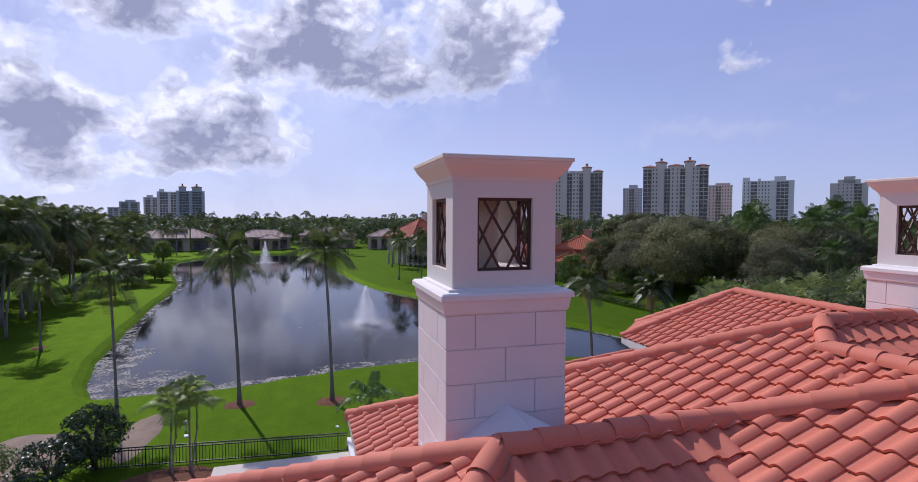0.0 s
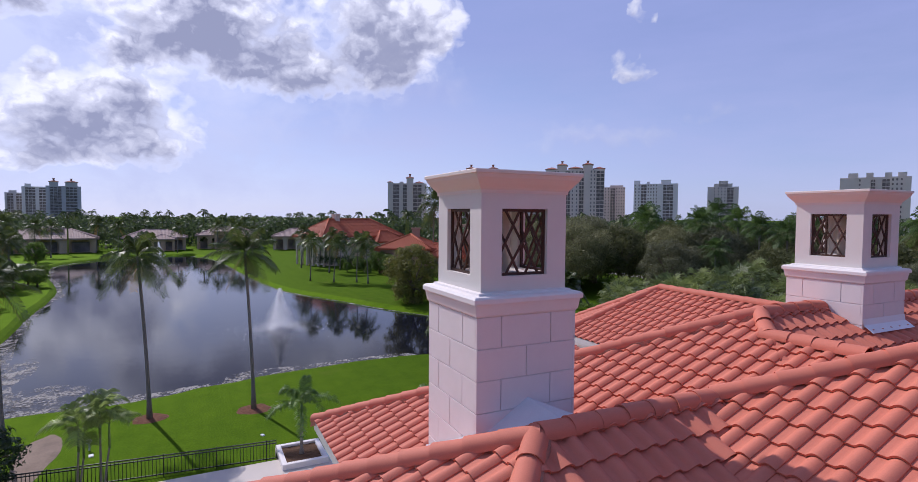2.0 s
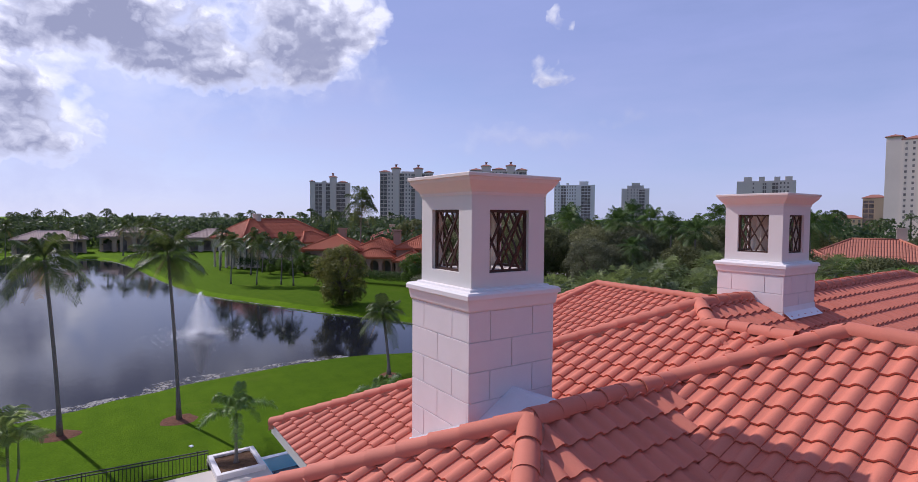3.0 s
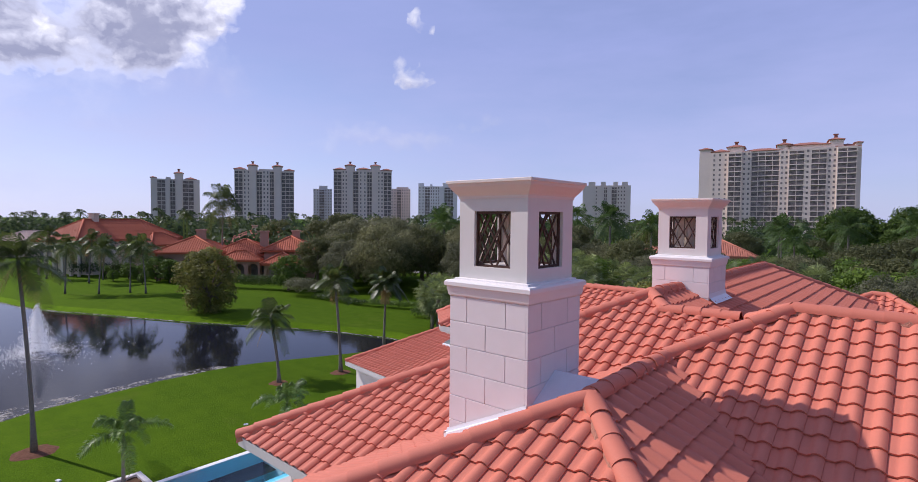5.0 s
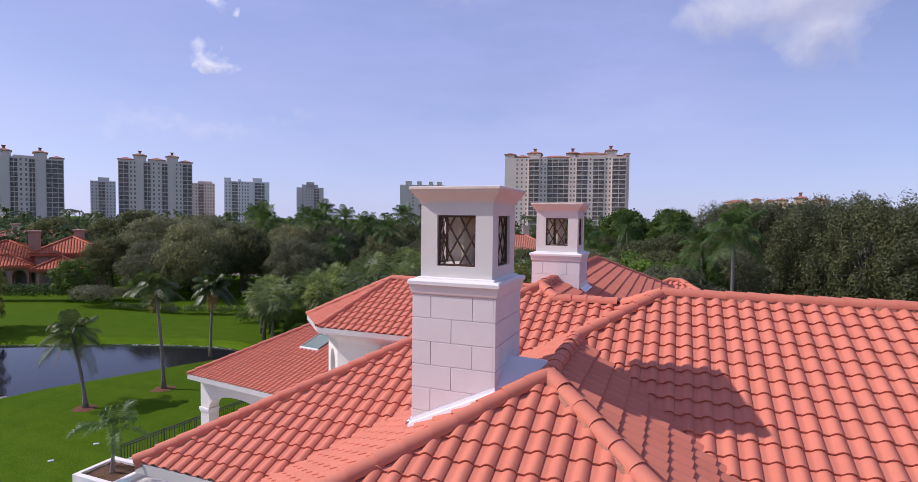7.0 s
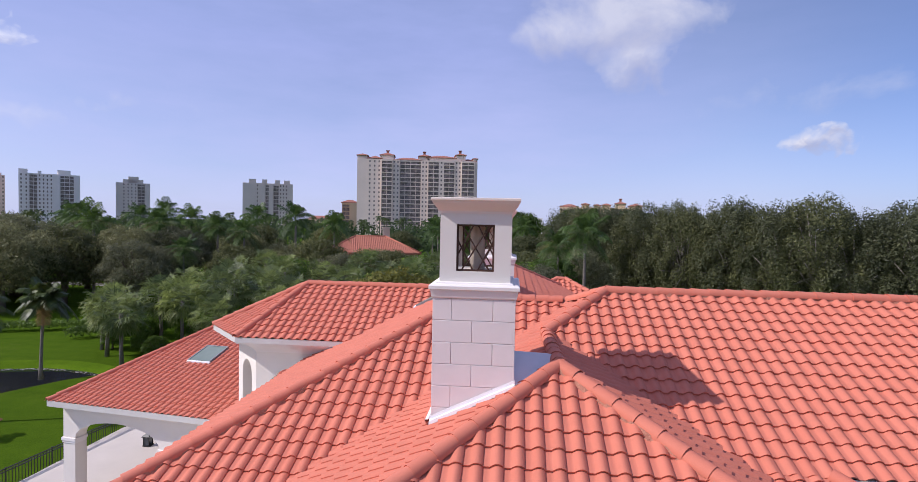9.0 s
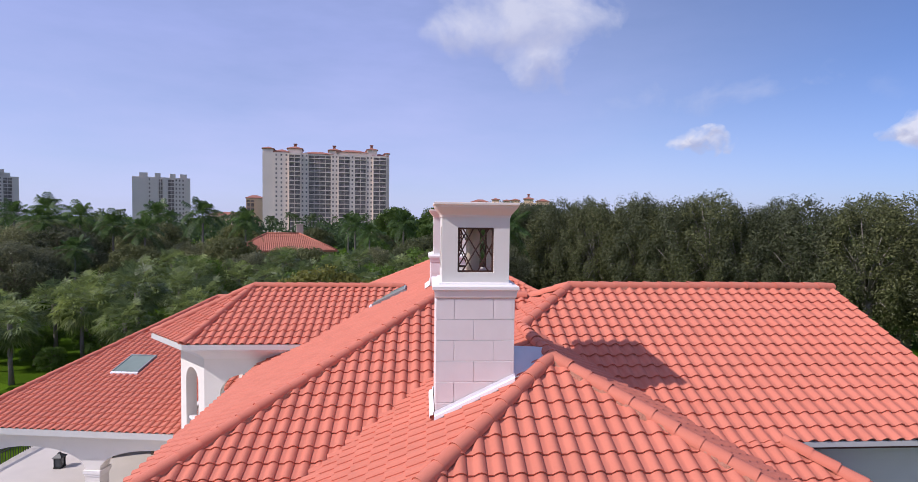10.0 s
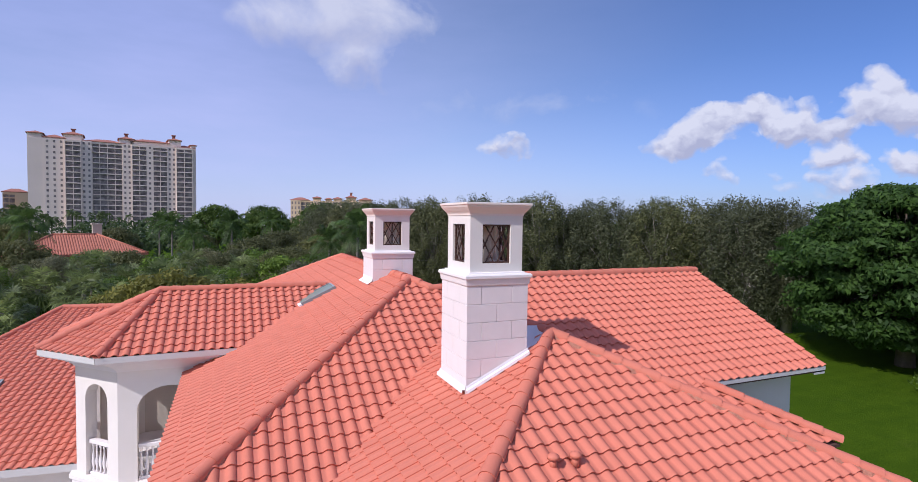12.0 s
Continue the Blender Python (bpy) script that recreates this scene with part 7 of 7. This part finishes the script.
condo(-68.8, 351, 10.0, 80.5, 22, 52.0, 17, [
    (0.0, 0.085, 0.6, "s"), (0.085, 0.20, 0.8, "w"), (0.20, 0.29, 2.6, "b"), (0.29, 0.35, 1.2, "w"), (0.35, 0.53, 0.5, "b"), (0.53, 0.585, 1.0, "w"), (0.585, 0.68, 1.8, "b"), (0.68, 0.715, 1.8, "w"), (0.715, 0.81, 1.8, "b"),
    (0.81, 0.865, 1.6, "w"), (0.865, 0.975, 2.8, "b"), (0.975, 1.0, 1.0, "s")], "large cream apartment tower with rows of balconies and red roofs", CREAM,
    [(0.0, 0.08, 2.6, True), (0.085, 0.20, 0.8, True), (0.19, 0.30, 3.2, True), (0.30, 0.54, 0.2, True), (0.51, 0.60, 3.0, True), (0.575, 0.82, 2.2, True), (0.82, 0.90, 4.4, True), (0.86, 0.99, 0.3, True), (0.965, 1.0, 2.2, True)])
condo(-375, 295, 51, 50, 22, 52.0, 15, [(0, 0.14, 0.5, "b"), (0.14, 0.24, 1.5, "w"), (0.24, 0.33, 2.0, "s"), (0.33, 0.43, 0.6, "b"), (0.43, 0.57, 1.2, "w"), (0.57, 0.66, 0.6, "b"), (0.66, 0.75, 2.0, "s"), (0.75, 0.86, 1.5, "w"), (0.86, 1, 0.5, "b")],
      "cream apartment tower with red-roofed turrets", CREAM, [(0, 0.2, 1.0, True), (0.2, 0.36, 4.6, True), (0.4, 0.62, 1.6, True), (0.64, 0.8, 4.8, True), (0.82, 1.0, 1.0, True)])
condo(-412, 223, 61, 46, 22, 49.0, 14, [(0, 0.14, 0.5, "b"), (0.14, 0.26, 1.5, "w"), (0.26, 0.36, 2.2, "s"), (0.36, 0.46, 0.6, "b"), (0.46, 0.58, 1.2, "w"), (0.58, 0.66, 0.6, "b"), (0.66, 0.78, 2.0, "s"), (0.78, 1, 0.5, "b")],
      "cream apartment tower with dark balconies and small turrets", CREAM, [(0.22, 0.38, 4.0, True), (0.40, 0.64, 1.2, False), (0.64, 0.80, 4.0, True), (0.0, 0.18, 0.8, True), (0.84, 1.0, 0.8, True)])
condo(-486, 182, 69, 37, 20, 42.5, 11, [(0, 0.12, 1.0, "s"), (0.12, 0.3, 0.5, "b"), (0.3, 0.38, 1.2, "s"), (0.38, 0.5, 0.5, "b"), (0.5, 0.64, 2.2, "s"), (0.64, 0.88, 0.5, "b"), (0.88, 1, 1.0, "s")],
      "beige apartment tower with a stepped centre", BEIGE_P, [(0.0, 0.1, 1.2, True), (0.3, 0.4, 1.6, False), (0.48, 0.66, 5.6, True), (0.70, 0.92, 0.6, True)])
condo(-528, 359, 55, 21, 16, 44, 13, [(0, 0.3, 0.5, "w"), (0.3, 0.6, 1.2, "b"), (0.6, 1, 0.5, "w")], "slim grey-white apartment tower", GREY_P, [(0.3, 0.75, 3.6, False)])
condo(-443, 402, 47, 22, 16, 43.5, 13, [(0, 0.3, 0.8, "w"), (0.3, 0.55, 0.5, "b"), (0.55, 1, 1.2, "w")], "pinkish apartment tower with small windows", PINK_P, [(0.3, 0.9, 2.0, False)])
condo(-400, 417, 43.5, 42, 18, 45.5, 13, [(0, 0.16, 1.0, "w"), (0.16, 0.3, 0.5, "b"), (0.3, 0.55, 1.0, "w"), (0.55, 0.66, 1.6, "s"), (0.66, 0.9, 0.5, "b"), (0.9, 1, 1.0, "s")],
      "white apartment tower of two joined blocks", WHITE_P, [(0.0, 0.14, 3.4, False), (0.30, 0.36, 2.2, False), (0.62, 0.84, 3.8, False)])
condo(-366, 473, 37.6, 28, 18, 42.5, 13, [(0, 0.16, 1.0, "s"), (0.16, 0.3, 0.5, "w"), (0.3, 0.62, 1.4, "w"), (0.62, 0.85, 0.5, "b"), (0.85, 1, 1.0, "s")], "beige apartment tower with a stepped top", BEIGE_P, [(0.2, 0.8, 3.2, False), (0.36, 0.66, 6.0, False)])
condo(-206, 419, 25.6, 39, 18, 39.5, 12, [(0, 0.24, 1.0, "s"), (0.24, 0.34, 0.4, "w"), (0.34, 0.44, 1.0, "s"), (0.44, 0.52, 0.4, "b"), (0.52, 0.6, 1.0, "s"), (0.6, 0.72, 0.4, "b"), (0.72, 0.9, 1.0, "w"), (0.9, 1, 1.4, "s")],
      "grey-beige apartment tower with vertical strips and roof blocks", BEIGE_P, [(0.12, 0.26, 3.6, False), (0.38, 0.48, 3.6, False), (0.64, 0.74, 3.4, False), (0.82, 0.94, 3.4, False), (0.0, 1.0, 0.5, False)])
condo(-129, 395, 17, 12, 14, 24, 7, [(0, 0.5, 0.5, "b"), (0.5, 1, 1.0, "s")], "ochre apartment block with a red roof", OCHRE_P, [(0, 1, 0.6, True)])
condo(-140, 372, 17, 24, 14, 11.5, 3, [(0, 1, 0.5, "w")], "low ochre annexe with a red roof", OCHRE_P, [(0, 1, 0.3, True)])
for x, y, t, w, h, k, tp, wall, lab in ((-688, -125, 100, 30, 40, 12, [(0.1, 0.35, 4.5, True), (0.55, 0.9, 4.5, True)], GREY_P, "blue-grey glazed apartment tower"), (-743, -159, 102, 27, 41, 12, [(0.1, 0.3, 3, False)], WHITE_P, "hazy white apartment tower far off"),
                                        (-777, -187, 103.5, 18, 35, 10, [(0.2, 0.6, 2.5, False)], GREY_P, "hazy grey apartment tower"), (-820, -224, 105, 24, 30, 9, [(0.3, 0.8, 2.5, False)], GREY_P, "hazy grey apartment tower"), (-863, -256, 106.5, 14, 23, 7, [], GREY_P, "hazy grey apartment block")):
    condo(x, y, t, w, 18, h, k, [(0, 0.1, 1.0, "s"), (0.1, 0.45, 0.5, "b"), (0.45, 0.55, 1.2, "s"), (0.55, 0.9, 0.5, "b"), (0.9, 1, 1.0, "s")], lab, wall, tp)
condo(61, 406, -9.5, 60, 16, 24.0, 6, [(0, 0.12, 1.5, "w"), (0.12, 0.24, 0.5, "b"), (0.24, 0.36, 1.5, "w"), (0.36, 0.5, 0.5, "b"), (0.5, 0.62, 1.5, "w"), (0.62, 0.76, 0.5, "b"), (0.76, 0.88, 1.5, "w"), (0.88, 1, 0.5, "b")],
      "long ochre apartment block with small red roofs", OCHRE_P, [(0, 0.22, 0.5, True), (0.27, 0.36, 2.4, True), (0.42, 0.5, 1.6, True), (0.52, 0.62, 2.0, True), (0.68, 0.8, 3.2, True), (0.84, 1.0, 1.4, True)])
condo(6, 330, -1, 16, 12, 14.5, 4, [(0, 0.4, 0.5, "b"), (0.4, 1, 1.0, "w")], "pale low apartment block beyond the grove", WHITE_P, [(0.2, 0.6, 1.6, False)])


def ribbed_hip(ob, x0, x1, y0, y1, z, slope, mat, pitch=0.36):
    """A hip roof of barrel-tile rows: rounded ribs from eave to ridge, over a plain deck, with caps."""
    half = min(x1 - x0, y1 - y0) / 2
    rise = half * slope
    bm = bmesh.new()
    hip_roof(bm, x0, x1, y0, y1, z, rise, 0.0)
    roof = part("roof", bm, ob, mat, "barrel-tile hip roof")
    verts, faces = [], []
    wide_x = x1 - x0 >= y1 - y0

    def ribs(a, b, corner, ax, up_, run):
        k = int((b - a) / pitch)
        for i in range(k):
            w = a + (i + 0.5) * (b - a) / k
            reach = min(w - a, b - w, run)
            if reach < 0.2:
                continue
            for s0 in range(0, max(1, int(reach / 1.1)) ):
                d0, d1 = s0 * reach / max(1, int(reach / 1.1)), (s0 + 1) * reach / max(1, int(reach / 1.1))
                bse = len(verts)
                for d, lift in ((d0, 0.05), (d1, 0.01)):
                    for off, hgt in ((-0.15, 0.0), (-0.075, 0.07), (0.075, 0.07), (0.15, 0.0)):
                        q = Vector(corner) + Vector(ax) * (w + off) + Vector(up_) * d
                        verts.append((q.x, q.y, z + d * slope + hgt + lift))
                faces.extend((bse + j, bse + j + 1, bse + 5 + j, bse + 4 + j) for j in range(3))

    ribs(0, x1 - x0, (x0, y0, 0), (1, 0, 0), (0, 1, 0), half)
    ribs(0, x1 - x0, (x0, y1, 0), (1, 0, 0), (0, -1, 0), half)
    ribs(0, y1 - y0, (x0, y0, 0), (0, 1, 0), (1, 0, 0), half)
    ribs(0, y1 - y0, (x1, y0, 0), (0, 1, 0), (-1, 0, 0), half)
    tagged(part("tile_field", mesh_from("tile_field", verts, faces, mat), ob), kind="stuff")
    bm = bmesh.new()
    if wide_x:
        top = [(x0 + half, (y0 + y1) / 2, z + rise + 0.1), (x1 - half, (y0 + y1) / 2, z + rise + 0.1)]
        pairs = ((0, 0), (1, 1), (2, 1), (3, 0))
    else:
        top = [((x0 + x1) / 2, y0 + half, z + rise + 0.1), ((x0 + x1) / 2, y1 - half, z + rise + 0.1)]
        pairs = ((0, 0), (1, 0), (2, 1), (3, 1))
    corner = [(x0, y0, z + 0.08), (x1, y0, z + 0.08), (x1, y1, z + 0.08), (x0, y1, z + 0.08)]
    for i, j in pairs:
        one = bmesh.new()
        tube(one, [corner[i], top[j]], [0.15, 0.15], 6)
        part("hip_cap", one, ob, mat)
    tube(bm, top, [0.15, 0.15], 6)
    part("ridge_cap", bm, ob, mat)
    return roof


def villa(x, y, turn, blocks, label, wall, roof_mat, slope=0.42, arches=(), windows=(), stacks=()):
    """A house: blocks of (x0, x1, y0, y1, wall height); arches of (block, count); windows of (x0, x1, z0, z1) on the front y; stacks of (x, y, top)."""
    ob = thing("villa", (x, y, 0), turn, label, "house", "villas round the lake")
    for i, (x0, x1, y0, y1, h) in enumerate(blocks):
        bm = bmesh.new()
        count = dict(arches).get(i, 0)
        if count:
            w = (x1 - x0) / count
            arch_wall(bm, x1 - x0, 0.4, 0.0, h, [(w * (k + 0.14), w * (k + 0.86), 0.0, h * 0.58) for k in range(count)], 8)
            for v in bm.verts:
                v.co += Vector((x0, y0, 0))
            part("arcade", bm, ob, wall, "arcaded wall")
            part("wall", boxes((x0, x1, y0 + 2.6, y1, 0, h)), ob, wall)
            for k in range(count):
                part("window", boxes((x0 + w * (k + 0.22), x0 + w * (k + 0.78), y0 + 2.53, y0 + 2.6, 0.2, h * 0.75)), ob, DARK_GLASS, "dark glazed doors")
        else:
            box(bm, x0, x1, y0, y1, 0, h)
            part("wall", bm, ob, wall)
            k = max(1, int((x1 - x0) / 3))
            for c in range(k):
                xc = x0 + (x1 - x0) * (c + 0.5) / k
                for z in ([1.0] if h < 4.4 else [1.0, h - 2.3]):
                    win = part("window", boxes((xc - 0.6, xc + 0.6, y0 - 0.06, y0 + 0.1, z, z + 1.5)), ob, DARK_GLASS)
            for c in range(max(1, int((y1 - y0) / 4))):
                yc = y0 + 2 + c * 4
                for xs in ((x0 - 0.06, x0 + 0.1), (x1 - 0.1, x1 + 0.06)):
                    part("window", boxes((*xs, yc - 0.6, yc + 0.6, 1.0, 2.5)), ob, DARK_GLASS)
        ribbed_hip(ob, x0 - 0.6, x1 + 0.6, y0 - 0.6, y1 + 0.6, h, slope, roof_mat)
    for sx, sy, top in stacks:
        st = part("flue", boxes((sx - 0.7, sx + 0.7, sy - 0.5, sy + 0.5, 2, top)), ob, wall)
        part("flue_cap", boxes((sx - 0.85, sx + 0.85, sy - 0.65, sy + 0.65, top, top + 0.25)), st, wall)
    return ob


TAN_W, PINK_W, CREAM_W = plaster("tan_wall", (0.62, 0.47, 0.32)), plaster("rose_wall", (0.46, 0.29, 0.21)), plaster("cream_wall", (0.60, 0.52, 0.40))
PALE_TILE, ROSE_TILE = tile_material("pale_roof_tile", (0.47, 0.34, 0.29)), tile_material("rose_roof_tile", (0.45, 0.17, 0.11))
# red-roofed villa behind the hedge
villa(-89, 40.5, 55, [(-13, -3.5, -0.5, 9.5, 4.7), (-5, 4.5, 2, 11, 4.2), (3.5, 12, 0.5, 10, 4.9), (-3.5, 3.0, -1.2, 3.5, 3.4), (4.0, 9.5, -4.2, 2.5, 3.0), (-14.5, -9, 3, 13, 4.2)], "rose-walled villa with weathered red tile roofs", PINK_W, OLD_TILE, 0.46, ((0, 3), (3, 3), (4, 2)), (), ((3, 6, 7.9), (8.5, 7.5, 8.0), (-7.5, 5.5, 8.2)))
# arcaded villa nearer the far shore
villa(-112, 22.5, 24, [(-10, 0, 0, 22, 6.2), (-3, 2.5, 13, 21, 5.0)], "cream arcaded villa with a red tile roof", plaster("pale_cream_wall", (0.74, 0.64, 0.50)), OLD_TILE, 0.66, ((0, 5),), (), ((-5, 7, 10.9),))
# villas along the far end of the lake
villa(-176, -36, 97, [(-12, 10, 0, 12, 4.0), (-3, 2, 4, 9, 6.4)], "tan villa with wide arches and a pale tile roof", TAN_W, PALE_TILE, 0.38, ((0, 3),), ())
villa(-180, -13, 92, [(-7, 9, 0, 10, 4.0), (0, 6, -3, 3, 3.6)], "tan villa with a pale tile roof at the lake end", TAN_W, PALE_TILE, 0.38, ((0, 4), (1, 2)), ())
villa(-184, 8, 87, [(-9, 9, 0, 11, 4.4), (-4, 3, -2, 4, 5.6)], "brown villa with a tile roof at the lake end", TAN_W, PALE_TILE, 0.38, ((0, 5), (1, 2)), ())
villa(-172, 30, 80, [(-10, 8, 0, 11, 4.2), (2, 9, -3, 4, 4.0)], "pale villa with a grey tile roof", CREAM_W, PALE_TILE, 0.38, ((0, 5), (1, 2)), ())
villa(-150, 44, 73, [(-9, 9, 0, 11, 4.2)], "villa with a rose tile roof among palms", CREAM_W, ROSE_TILE, 0.38, (), ())
villa(-122, 66, 62, [(-12, 12, 0, 13, 4.6)], "villa with a rose tile roof behind the trees", TAN_W, ROSE_TILE, 0.38, (), (), ((4, 6, 8.6), (-5, 6, 8.4)))
# roof in the grove
villa(-31.5, 96, 18, [(-9, 9, 0, 12, 4.5), (-10.5, -5, -3.5, 3, 4.2)], "villa with a terracotta roof and pale stack in the grove", CREAM_W, ROSE_TILE, 0.46, (), (), ((3.4, 9, 9.2),))
villa(6, 92, -3, [(-5, 6, 0, 9, 3.6)], "white house glimpsed between the trees", WHITE_P, ROSE_TILE, 0.4, (), ())
bm = bmesh.new()
box(bm, -92, -46, 69.4, 72.4, 0.0, 0.03)
solid("road", bm, ASPHALT, "pale drive running behind the grove", "road", kind="structure")

# ---- tiles and caps, piece by piece ----
for name, me, roof, m in PIECES:
    part(name, me, roof, m=m)

# everything was drawn in units of 1.2 m
for ob in list(scene.objects):
    if ob.parent is None and ob.type in ("MESH", "EMPTY"):
        ob.matrix_basis = Matrix.Scale(UNIT, 4) @ ob.matrix_basis
